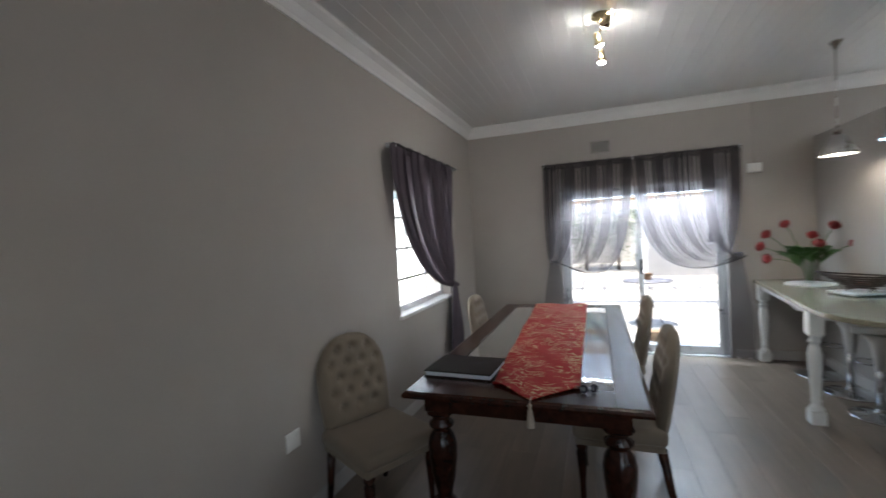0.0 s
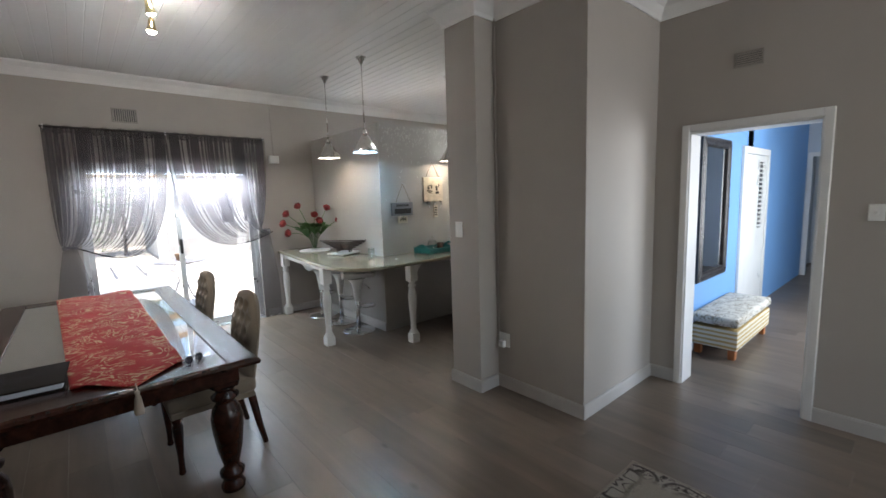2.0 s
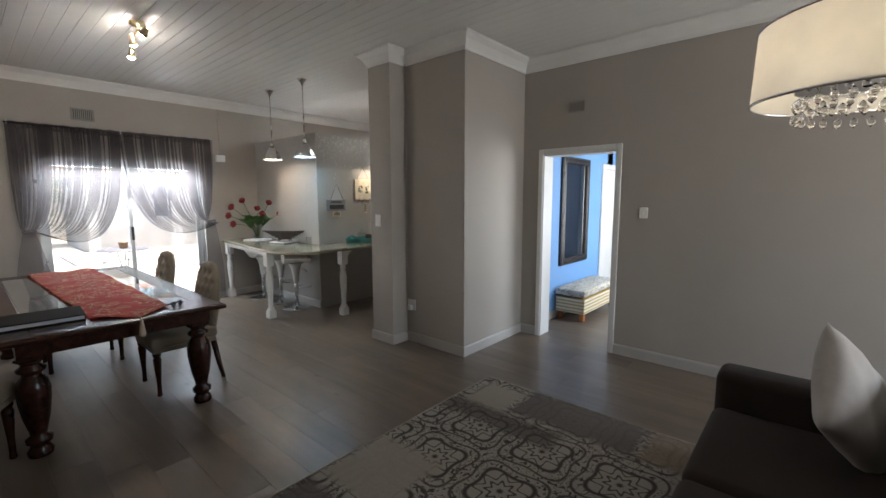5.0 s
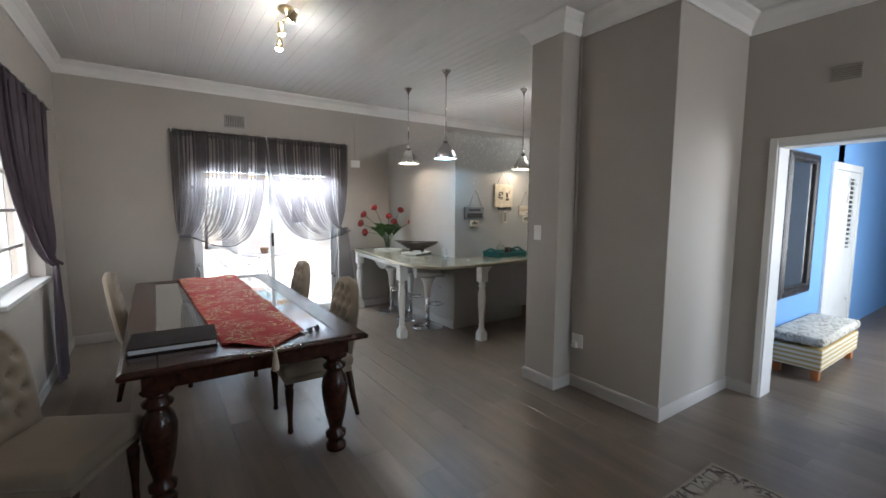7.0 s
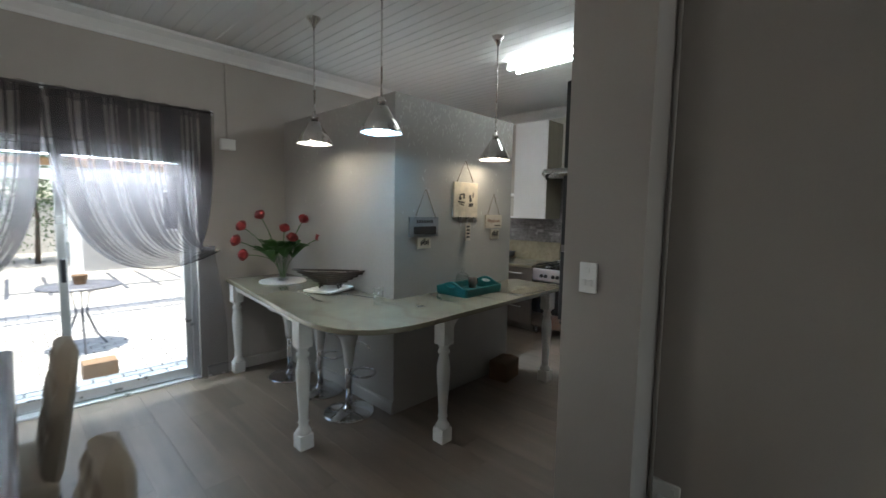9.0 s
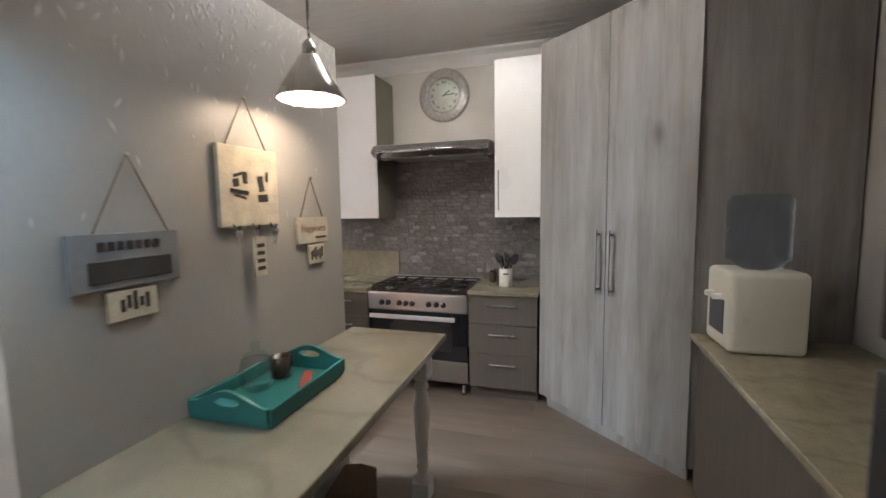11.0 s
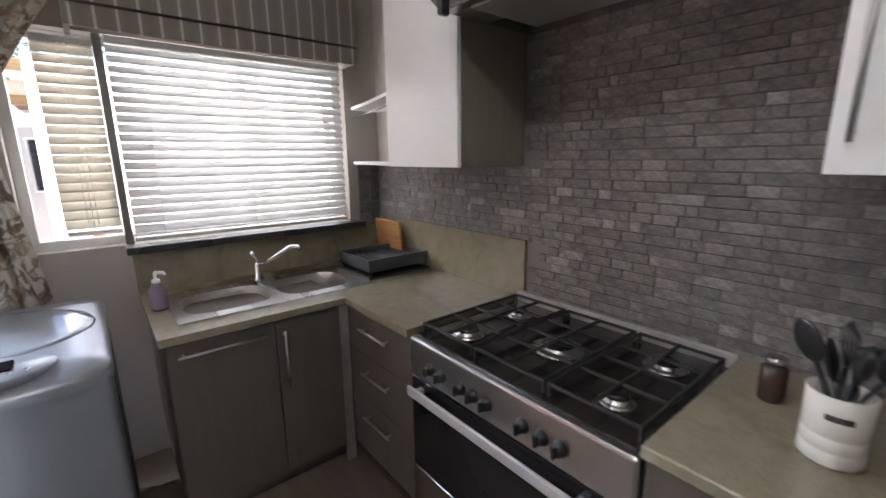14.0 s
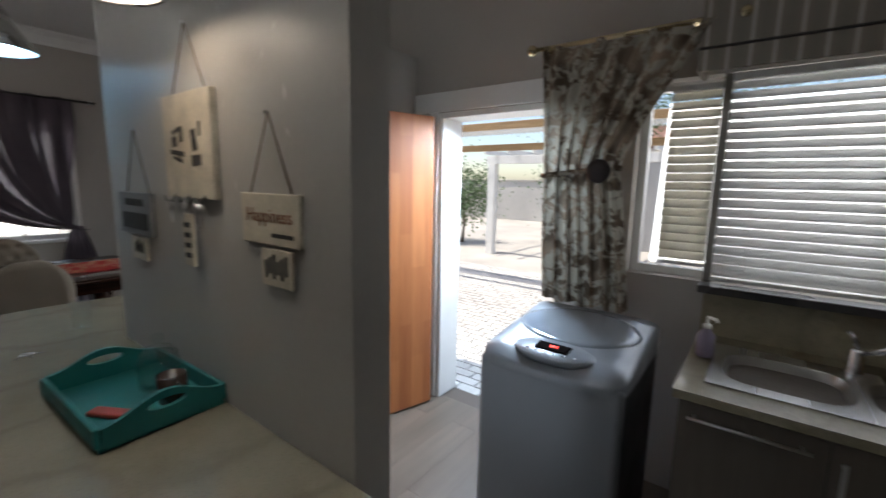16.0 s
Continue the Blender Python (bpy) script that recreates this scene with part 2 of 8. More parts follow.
def join(bm, t, m=None):
    """Copies the mesh t into bm, moved by m."""
    vs = [bm.verts.new((m @ v.co) if m else v.co) for v in t.verts]
    t.verts.index_update()
    for f in t.faces:
        try:
            g = bm.faces.new([vs[v.index] for v in f.verts])
            g.smooth = f.smooth
        except ValueError:
            pass
    t.free()
    return bm


def lathe(bm, profile, segs=20, m=None, square=False, caps=True):
    """Turns a profile of (radius, height) about z."""
    rings = []
    for r, z in profile:
        rings.append([bm.verts.new((m or Matrix()) @ Vector((r * math.cos(2 * math.pi * k / segs + (math.pi / 4 if square else 0)), r * math.sin(2 * math.pi * k / segs + (math.pi / 4 if square else 0)), z))) for k in range(segs)])
    for a, b in zip(rings, rings[1:]):
        for k in range(segs):
            f = bm.faces.new((a[k], a[(k + 1) % segs], b[(k + 1) % segs], b[k]))
            f.smooth = not square
    for ring, flip in ((rings[0], True), (rings[-1], False)) if caps else ():
        if (ring[0].co - ring[segs // 2].co).length > 1e-4:
            bm.faces.new(ring[::-1] if flip else ring)
    return bm


def tube(bm, pts, r, segs=8, closed=False, taper=None):
    pts = [Vector(p) for p in pts]
    rings, n = [], len(pts)
    up = Vector((0, 0, 1))
    for i, p in enumerate(pts):
        a = pts[(i - 1) % n] if (i or closed) else p
        b = pts[(i + 1) % n] if (i < n - 1 or closed) else p
        d = (b - a).normalized()
        side = d.cross(up)
        if side.length < 0.05:
            side = d.cross(Vector((1, 0, 0)))
        side.normalize()
        v = side.cross(d)
        rr = r * (taper(i / max(1, n - 1)) if taper else 1)
        rings.append([bm.verts.new(p + rr * (math.cos(2 * math.pi * k / segs) * side + math.sin(2 * math.pi * k / segs) * v)) for k in range(segs)])
    pairs = list(zip(rings, rings[1:])) + ([(rings[-1], rings[0])] if closed else [])
    for a, b in pairs:
        for k in range(segs):
            f = bm.faces.new((a[k], a[(k + 1) % segs], b[(k + 1) % segs], b[k]))
            f.smooth = True
    if not closed:
        bm.faces.new(rings[0][::-1])
        bm.faces.new(rings[-1])
    return bm


def sweep(bm, outline, path, closed=False):
    """Carries a closed outline of (out, up) along a level path of (x, y, z); out points to the left of the way, mitred."""
    n, rings = len(path), []
    for i in range(n):
        p = Vector(path[i])
        a = Vector(path[(i - 1) % n]) if (i or closed) else None
        b = Vector(path[(i + 1) % n]) if (i < n - 1 or closed) else None
        d1 = (p - a).normalized() if a is not None else (b - p).normalized()
        d2 = (b - p).normalized() if b is not None else d1
        n1, n2 = Vector((-d1.y, d1.x, 0)), Vector((-d2.y, d2.x, 0))
        mid = (n1 + n2).normalized()
        mid = mid / max(0.3, mid.dot(n1))
        rings.append([bm.verts.new(p + mid * o + Vector((0, 0, u))) for o, u in outline])
    k = len(outline)
    for a, b in list(zip(rings, rings[1:])) + ([(rings[-1], rings[0])] if closed else []):
        for j in range(k):
            bm.faces.new((a[j], a[(j + 1) % k], b[(j + 1) % k], b[j]))
    if not closed:
        bm.faces.new(rings[0][::-1])
        bm.faces.new(rings[-1])
    return bm


def grid_cloth(bm, nu, nv, f, thick=0.0):
    """A sheet of nu x nv cells from f(u, v), u and v in 0..1."""
    vs = [[bm.verts.new(f(i / nu, j / nv)) for i in range(nu + 1)] for j in range(nv + 1)]
    for j in range(nv):
        for i in range(nu):
            bm.faces.new((vs[j][i], vs[j][i + 1], vs[j + 1][i + 1], vs[j + 1][i])).smooth = True
    if thick:
        bmesh.ops.recalc_face_normals(bm, faces=list(bm.faces))
        bmesh.ops.solidify(bm, geom=list(bm.faces), thickness=thick)
    return bm


def mesh_of(name, bm, material):
    bmesh.ops.recalc_face_normals(bm, faces=list(bm.faces))
    me = bpy.data.meshes.new(name)
    bm.to_mesh(me)
    bm.free()
    for k in material if isinstance(material, (list, tuple)) else [material]:
        me.materials.append(k)
    return me


def part(name, bm, material, parent, label=""):
    ob = new(name, mesh_of(name, bm, material))
    ob.parent = parent
    return tagged(ob, label)


def solid(name, bm, material, label="", category="", group="", kind="", m=None):
    ob = new(name, mesh_of(name, bm, material))
    if m:
        ob.matrix_basis = m
    return tagged(ob, label, category, group, kind)


def thing(name, label, category, m=None, group="", kind=""):
    ob = new(name)
    ob.empty_display_size = 0.1
    if m:
        ob.matrix_basis = m
    return tagged(ob, label, category, group, kind)


def wall(name, axis, a0, a1, c0, c1, z0, z1, material, label, holes=()):
    """A wall along an axis, between c0 and c1 across it, with holes (a0, a1, z0, z1)."""
    bm = empty_bm()
    cuts = sorted({a0, a1, *(h[0] for h in holes), *(h[1] for h in holes)})
    for u0, u1 in zip(cuts, cuts[1:]):
        gaps = sorted((h[2], h[3]) for h in holes if h[0] < (u0 + u1) / 2 < h[1])
        z = z0
        for g0, g1 in gaps + [(z1, z1)]:
            if g0 > z + 1e-4:
                if axis == "x":
                    box(bm, u0, u1, c0, c1, z, g0)
                else:
                    box(bm, c0, c1, u0, u1, z, g0)
            z = g1
    bmesh.ops.remove_doubles(bm, verts=list(bm.verts), dist=1e-5)
    return solid(name, bm, material, label, "wall", kind="structure")


# ---- plan ----
WEST, EAST, NORTH, STOVE, CEIL = -1.74, 3.0, 5.76, 5.43, 3.0
SOUTH = -3.9
PATIO = (-0.56, 1.26, 0.0, 2.05)
BACK = (2.40, 3.34, 0.0, 2.035)
KWIN = (3.66, 5.20, 1.13, 2.08)
SIDE = (3.40, 4.72, 0.90, 2.05)

wall("wall_north", "x", WEST - 0.22, STOVE + 0.22, NORTH, NORTH + 0.22, 0, CEIL + 0.1, M_WALL, "taupe painted wall with patio door, back door and window", [PATIO, BACK, KWIN])
wall("wall_west", "y", SOUTH, NORTH, WEST - 0.22, WEST, 0, CEIL + 0.1, M_WALL, "taupe painted plaster wall with a small side window", [SIDE])
wall("wall_south", "x", WEST - 0.22, EAST + 0.22, SOUTH - 0.22, SOUTH, 0, CEIL + 0.1, M_WALL, "taupe painted wall with a wide living room window", [(0.9, 2.9, 0.5, 2.2)])
wall("wall_east", "y", SOUTH, 1.335, EAST, EAST + 0.2, 0, CEIL + 0.1, M_WALL, "taupe painted wall with an open hall doorway", [(0.302, 1.108, 0.0, 2.0)])
wall("wall_stove", "y", 1.30, NORTH, STOVE, STOVE + 0.22, 0, CEIL + 0.1, M_CREAMWALL, "cream painted kitchen wall behind the stove")
bm = empty_bm()
box(bm, 1.945, EAST + 0.2, 1.335, 1.46, 0, CEIL + 0.1)
box(bm, 1.945, 2.07, 1.46, 2.115, 0, CEIL + 0.1)
solid("wall_niche", bm, M_WALL, "taupe painted boxed-out wall niche beside the doorway", "wall", kind="structure")
bm = empty_bm()
box(bm, 1.735, 2.07, 2.115, 2.44, 0, CEIL + 0.1)
solid("wall_pillar", bm, M_WALL, "taupe painted square pillar with a light switch", "pillar", kind="structure")
wall("wall_kitchen_south", "x", EAST + 0.2, STOVE, 1.34, 1.46, 0, CEIL + 0.1, M_WALL, "dark taupe painted kitchen wall behind the counter")
# hall beyond the doorway
wall("wall_hall_north", "x", EAST + 0.2, 9.0, 1.30, 1.335, 0, 2.7, M_BLUE, "bright blue painted hall wall with a tall mirror")
wall("wall_hall_end", "y", -0.7, 1.30, 9.0, 9.1, 0, 2.7, M_PALE, "pale grey-blue hall end wall with a dark doorway", [(0.45, 1.22, 0, 2.05)])
wall("wall_hall_south", "x", EAST + 0.2, 9.1, -0.9, -0.7, 0, 2.7, M_PALE, "pale hall wall with a wide window", [(3.8, 6.0, 0.6, 2.1)])
bm = empty_bm()
box(bm, 9.1, 10.6, 0.0, 0.08, 0, 2.7)
box(bm, 9.1, 10.6, 1.4, 1.48, 0, 2.7)
box(bm, 10.6, 10.7, 0.0, 1.48, 0, 2.7)
solid("wall_far_room", bm, M_PALE, "unlit room walls behind the hall doorway", "wall", kind="structure")
bm = empty_bm()
box(bm, EAST + 0.2, 10.7, -0.9, 1.48, 2.7, 2.8)
solid("ceiling_hall", bm, M_CEIL, "plain white hall ceiling", "ceiling", kind="structure")

# screen wall that stops short of the ceiling
M_SCREEN = surface("silver_taupe_wallpaper", (0.36, 0.335, 0.305), 0.42, vary=0.07, scale=1.6, grain=45, bump=0.15, sheen=0.1)
bm = empty_bm()
box(bm, 2.08, 2.19, 4.11, NORTH, 0, 2.42)
box(bm, 2.08, 3.545, 4.00, 4.11, 0, 2.42)
solid("wall_screen", bm, M_SCREEN, "silver-taupe papered half-height screen wall", "wall", kind="structure")

# ceiling of tongue-and-groove boards
bm = empty_bm()
w = 0.105
x = WEST
while x < STOVE:
    x1 = min(x + w, STOVE)
    prof = [(x, 0.003), (x + 0.004, 0.0), (x1 - 0.004, 0.0), (x1, 0.003)]
    vs0 = [bm.verts.new((px, SOUTH, CEIL + pz)) for px, pz in prof]
    vs1 = [bm.verts.new((px, NORTH, CEIL + pz)) for px, pz in prof]
    for k in range(3):
        bm.faces.new((vs0[k], vs0[k + 1], vs1[k + 1], vs1[k]))
    x = x1
box(bm, WEST - 0.22, STOVE + 0.22, SOUTH - 0.22, NORTH + 0.22, CEIL + 0.1, CEIL + 0.25)
solid("ceiling", bm, M_CEIL, "off-white tongue-and-groove board ceiling", "ceiling", kind="structure")

# cornice
CORN = [(0.0, -0.135), (0.012, -0.135), (0.018, -0.11), (0.035, -0.08), (0.05, -0.055), (0.075, -0.035), (0.092, -0.022), (0.1, -0.004), (0.0, -0.004)]
bm = empty_bm()
sweep(bm, CORN, [(1.945, 2.115, CEIL), (1.735, 2.115, CEIL), (1.735, 2.44, CEIL), (2.07, 2.44, CEIL), (2.07, 1.46, CEIL), (STOVE, 1.46, CEIL), (STOVE, NORTH, CEIL), (WEST, NORTH, CEIL), (WEST, SOUTH, CEIL), (EAST, SOUTH, CEIL), (EAST, 1.335, CEIL), (1.945, 1.335, CEIL)], closed=True)
solid("cornice", bm, M_TRIM, "white moulded plaster cornice along the ceiling", "cornice", kind="structure")

# skirting
SKIRT = [(0.0, 0.001), (0.016, 0.001), (0.016, 0.085), (0.010, 0.1), (0.0, 0.1)]
bm = empty_bm()
for run in ([(2.085, 2.44, 0), (1.735, 2.44, 0), (1.735, 2.115, 0), (1.945, 2.115, 0), (1.945, 1.335, 0), (EAST, 1.335, 0), (EAST, 1.14, 0)],
            [(EAST, 0.27, 0), (EAST, SOUTH, 0), (WEST, SOUTH, 0), (WEST, NORTH, 0), (PATIO[0] - 0.05, NORTH, 0)],
            [(PATIO[1] + 0.05, NORTH, 0), (2.08, NORTH, 0), (2.08, 4.0, 0)],
            [(EAST + 0.2, 1.30, 0), (5.19, 1.30, 0)]):
    sweep(bm, SKIRT, run[::-1])
solid("baseboard", bm, M_SKIRT, "white painted skirting board along the walls", "skirting", kind="structure")

# ground outside
M_PAVE = surface("pale_sunlit_paving", (0.40, 0.375, 0.34), 0.8, vary=0.15, scale=0.8, grain=25, bump=0.3)
bm = empty_bm()
box(bm, -300, 300, -300, 300, -0.3, -0.06)
solid("ground", bm, M_PAVE, "pale dusty paved ground round the house", "ground", kind="structure")
bm = empty_bm()
box(bm, WEST - 0.22, 10.7, SOUTH - 0.22, NORTH + 0.22, -0.2, -0.012)
solid("floor", bm, M_JOINT, "grey-brown oak laminate plank floor", "floor", kind="structure")

# ---- openings of the dining room ----
M_ALU = surface("pale_aluminium", (0.62, 0.63, 0.64), 0.35, 0.7, vary=0.08, scale=5, grain=200, bump=0.03)
M_SHEER = sheer("mauve_voile", (0.185, 0.162, 0.166), 0.54)
M_MAUVE = sheer("mauve_curtain", (0.155, 0.128, 0.148), 0.03)

pd = thing("door_1", "sliding glass patio door with pale aluminium frame, closed", "patio door", kind="structure")
y0 = NORTH + 0.07
bm = empty_bm()
box(bm, PATIO[0], PATIO[0] + 0.05, y0 - 0.03, y0 + 0.06, 0.03, 2.05, 0.003)
box(bm, PATIO[1] - 0.05, PATIO[1], y0 - 0.03, y0 + 0.06, 0.03, 2.05, 0.003)
box(bm, PATIO[0] + 0.05, PATIO[1] - 0.05, y0 - 0.03, y0 + 0.06, 2.0, 2.05, 0.003)
part("frame", bm, M_ALU, pd)
bm = empty_bm()
box(bm, PATIO[0], PATIO[1], NORTH - 0.005, y0 + 0.1, -0.01, 0.018, 0.003)
for k in (0.02, 0.05):
    box(bm, PATIO[0] + 0.05, PATIO[1] - 0.05, y0 - 0.01 + k, y0 + k, 0.018, 0.03)
part("track", bm, M_ALU, pd)
for xa, xb, yo in ((PATIO[0] + 0.05, 0.39, 0.035), (0.33, PATIO[1] - 0.05, 0.0)):
    bm = empty_bm()
    for a, b, c, d in ((xa, xa + 0.05, 0.03, 2.0), (xb - 0.05, xb, 0.03, 2.0), (xa + 0.05, xb - 0.05, 0.03, 0.11), (xa + 0.05, xb - 0.05, 1.94, 2.0)):
        box(bm, a, b, y0 + yo - 0.015, y0 + yo + 0.015, c, d, 0.002)
    leaf = part("sliding_leaf", bm, M_ALU, pd)
    bm = empty_bm()
    box(bm, xa + 0.05, xb - 0.05, y0 + yo - 0.003, y0 + yo + 0.003, 0.11, 1.94)
    pane = part("pane", bm, M_GLASS, leaf)
    pane.visible_shadow = False
bm = empty_bm()
box(bm, 0.345, 0.375, y0 - 0.05, y0 - 0.016, 0.98, 1.16, 0.006)
part("handle", bm, M_BLACK, pd, "black pull handle")


def swag(top0, top1, tie, ztop, ztie, depth, out, folds, droop=0.14, bunch=0.16, reach=0.28):
    """The shape of a curtain gathered on a rod and tied back: it hangs almost straight, then sweeps to the tie. top0 is on the tied side. out maps (along, off, z)."""
    drop = ztop - ztie

    def f(u, v):
        a = top0 + (top1 - top0) * u
        end = tie + bunch * (u - 0.4)
        c0, c1, c2, c3 = (1 - v) ** 3, 3 * v * (1 - v) ** 2, 3 * v * v * (1 - v), v ** 3
        along = a * (c0 + c1) + (a + (end - a) * reach) * c2 + end * c3
        z = ztop * c0 + (ztop - drop * (0.42 + 0.30 * u)) * c1 + (ztie + drop * 0.12 - droop * u) * c2 + (ztie + 0.05 * (0.5 - u)) * c3
        loose = 1 - 0.85 * v ** 3
        ph = u * folds * 2 * math.pi + 1.3 * math.sin(2 * v + u * 5) + 1.6 * math.sin(u * 19 + 0.7) + 0.9 * math.sin(u * 41 + 2 * v)
        along += (0.62 + 0.22 * math.sin(u * 27)) * abs(top1 - top0) / folds * math.sin(ph) * loose
        rip = math.cos(ph) * loose + 0.4 * math.sin(u * folds * 4.7 + v * 4) * loose
        return out(along, depth * rip * 0.7 + 0.008 * math.sin(v * 9 + u * 21) * v, z)
    return f


def tail(bm, tie, width, ztie, zend, depth, out, folds=5, sway=0.0):
    """The part of a tied curtain that falls from the tie to the floor."""
    def f(u, v):
        w = 0.09 + (width - 0.09) * min(1, v * 1.7) ** 0.8
        along = tie + w * (u - 0.5) + sway * v
        rip = math.sin(u * folds * 2 * math.pi + 0.6 * math.sin(4 * v)) * (0.4 + 0.6 * v) + 0.3 * math.sin(u * folds * 5 + 2 * v)
        return out(along, depth * rip, ztie + 0.02 - (ztie + 0.02 - zend) * v + 0.012 * math.sin(u * 17))
    return grid_cloth(bm, 60, 26, f)


def header(bm, a0, a1, z0, z1, depth, out, folds):
    def f(u, v):
        rip = math.sin(u * folds * 2 * math.pi) + 0.4 * math.sin(u * folds * 5.1 + v)
        return out(a0 + (a1 - a0) * u, depth * rip * (0.6 + 0.4 * v), z1 - (z1 - z0) * v + 0.008 * math.sin(u * 43))
    return grid_cloth(bm, 140, 8, f)


M_ROD = surface("dark_curtain_rod", (0.05, 0.045, 0.045), 0.35, 0.6, vary=0.2, bump=0.0)


def curtain(name, label, out, top0, top1, tie, ztop, ztie, zend, tailw, material, folds, droop, group="", reach=0.28):
    c = thing(name, label, "curtain", group=group)
    shape = swag(top0, top1, tie, ztop, ztie, 0.026, out, folds, droop, reach=reach)
    part("drape", grid_cloth(empty_bm(), 420, 46, shape), material, c)
    part("hem", tube(empty_bm(), [shape(1.0, 0.04 + 0.96 * k / 30) for k in range(31)], 0.006, 6), material, c)
    part("tail", tail(empty_bm(), tie, tailw, ztie, zend, 0.022, out), material, c)
    bm = empty_bm()
    tube(bm, [out(tie + 0.055 * math.cos(k * math.pi / 8), 0.04 * math.sin(k * math.pi / 8), ztie + 0.01 * math.cos(k)) for k in range(16)], 0.012, 6, closed=True)
    part("tieback", bm, material, c)
    part("heading", header(empty_bm(), top0, top1, ztop - 0.05, ztop + 0.025, 0.012, out, folds * 2), material, c)
    return c


north_out = lambda a, o, z: Vector((a, NORTH - 0.07 + o, z))
west_out = lambda a, o, z: Vector((WEST + 0.08 + o, a, z))
curtain("curtain", "sheer mauve-grey voile curtain tied back at the patio door", north_out, -0.74, 0.285, -0.655, 2.38, 1.16, 0.02, 0.34, M_SHEER, 25, 0.62, "patio curtains", 0.16)
curtain("curtain", "sheer mauve-grey voile curtain tied back beside the counter", north_out, 1.38, 0.31, 1.32, 2.38, 1.20, 0.02, 0.30, M_SHEER, 25, 0.62, "patio curtains", 0.16)
bm = empty_bm()
tube(bm, [(-0.76, NORTH - 0.07, 2.39), (1.40, NORTH - 0.07, 2.39)], 0.012)
rod = solid("curtain_rod", bm, M_ROD, "thin dark metal curtain rod over the patio door", "curtain rod")
for xk in (-0.735, 0.298, 1.385):
    bm = empty_bm()
    box(bm, xk - 0.008, xk + 0.008, NORTH - 0.08, NORTH, 2.37, 2.41, 0.002)
    part("bracket", bm, M_ALU, rod)
curtain("curtain", "opaque mauve curtain tied back at the side window", west_out, 4.66, 3.28, 4.66, 2.335, 1.02, 0.03, 0.40, M_MAUVE, 11, 0.16, reach=0.55)
bm = empty_bm()
tube(bm, [(WEST + 0.08, 3.27, 2.345), (WEST + 0.08, 4.92, 2.345)], 0.012)
rod = solid("curtain_rod", bm, M_ROD, "thin dark metal curtain rod over the side window", "curtain rod")
for yk in (3.30, 4.88):
    bm = empty_bm()
    box(bm, WEST, WEST + 0.09, yk - 0.008, yk + 0.008, 2.325, 2.365, 0.002)
    part("bracket", bm, M_ALU, rod)

# side window with glazing bars
wn = thing("window_1", "white steel cottage-pane window with a broad sill", "window", kind="structure")
bm = empty_bm()
x0 = WEST - 0.13
for a, b, c, d in ((SIDE[0], SIDE[0] + 0.05, SIDE[2], SIDE[3]), (SIDE[1] - 0.05, SIDE[1], SIDE[2], SIDE[3]), (SIDE[0] + 0.05, SIDE[1] - 0.05, SIDE[2], SIDE[2] + 0.05), (SIDE[0] + 0.05, SIDE[1] - 0.05, SIDE[3] - 0.05, SIDE[3])):
    box(bm, x0 - 0.02, x0 + 0.03, a, b, c, d, 0.003)
part("window_frame", bm, M_TRIM, wn)
bm = empty_bm()
for k in range(1, 4):
    zz = SIDE[2] + k * (SIDE[3] - SIDE[2]) / 4
    box(bm, x0 - 0.008, x0 + 0.014, SIDE[0] + 0.05, SIDE[1] - 0.05, zz - 0.011, zz + 0.011)
for k in range(1, 3):
    yy = SIDE[0] + k * (SIDE[1] - SIDE[0]) / 3
    box(bm, x0 - 0.006, x0 + 0.012, yy - 0.011, yy + 0.011, SIDE[2] + 0.05, SIDE[3] - 0.05)
part("glazing_bars", bm, M_TRIM, wn)
bm = empty_bm()
box(bm, x0 - 0.004, x0 + 0.002, SIDE[0] + 0.05, SIDE[1] - 0.05, SIDE[2] + 0.05, SIDE[3] - 0.05)
part("pane", bm, M_GLASS, wn).visible_shadow = False
bm = empty_bm()
box(bm, WEST - 0.10, WEST + 0.035, SIDE[0] - 0.03, SIDE[1] + 0.03, SIDE[2] - 0.025, SIDE[2] + 0.006, 0.004)
part("window_sill", bm, M_TRIM, wn)


# ---- dining table ----
def turned_leg(bm, h, r, m):
    """A heavy turned leg with a square block on top."""
    k = r
    prof = [(0.55 * k, 0), (0.75 * k, 0.008), (0.80 * k, 0.035), (0.62 * k, 0.06), (0.55 * k, 0.075), (0.78 * k, 0.09), (0.82 * k, 0.115), (0.5 * k, 0.135), (0.55 * k, 0.16), (0.82 * k, 0.25), (1.0 * k, 0.36), (1.03 * k, 0.42), (0.9 * k, 0.47), (0.62 * k, 0.505), (0.58 * k, 0.515), (0.85 * k, 0.53), (0.9 * k, 0.545), (0.6 * k, 0.565), (0.62 * k, 0.58), (0.95 * k, 0.6)]
    f = (h - 0.13) / 0.6
    return lathe(bm, [(a, b * f) for a, b in prof], 22, m)


TX0, TX1, TY0, TY1, TZ = -1.11, 0.055, 2.12, 4.82, 0.77
tb = thing("dining_table", "dark mahogany dining table with glass inlay and turned legs", "table")
bm = empty_bm()
for a, b, c, d in ((TX0, TX0 + 0.14, TY0, TY1), (TX1 - 0.14, TX1, TY0, TY1), (TX0 + 0.14, TX1 - 0.14, TY0, TY0 + 0.21), (TX0 + 0.14, TX1 - 0.14, TY1 - 0.17, TY1)):
    box(bm, a, b, c, d, TZ - 0.035, TZ, 0.004)
part("tabletop_frame", bm, M_MAHOG, tb)
bm = empty_bm()
sweep(bm, [(0, -0.04), (0.012, -0.035), (0.018, -0.02), (0.012, -0.008), (0, -0.003)], [(TX0, TY0, TZ), (TX0, TY1, TZ), (TX1, TY1, TZ), (TX1, TY0, TZ)], closed=True)
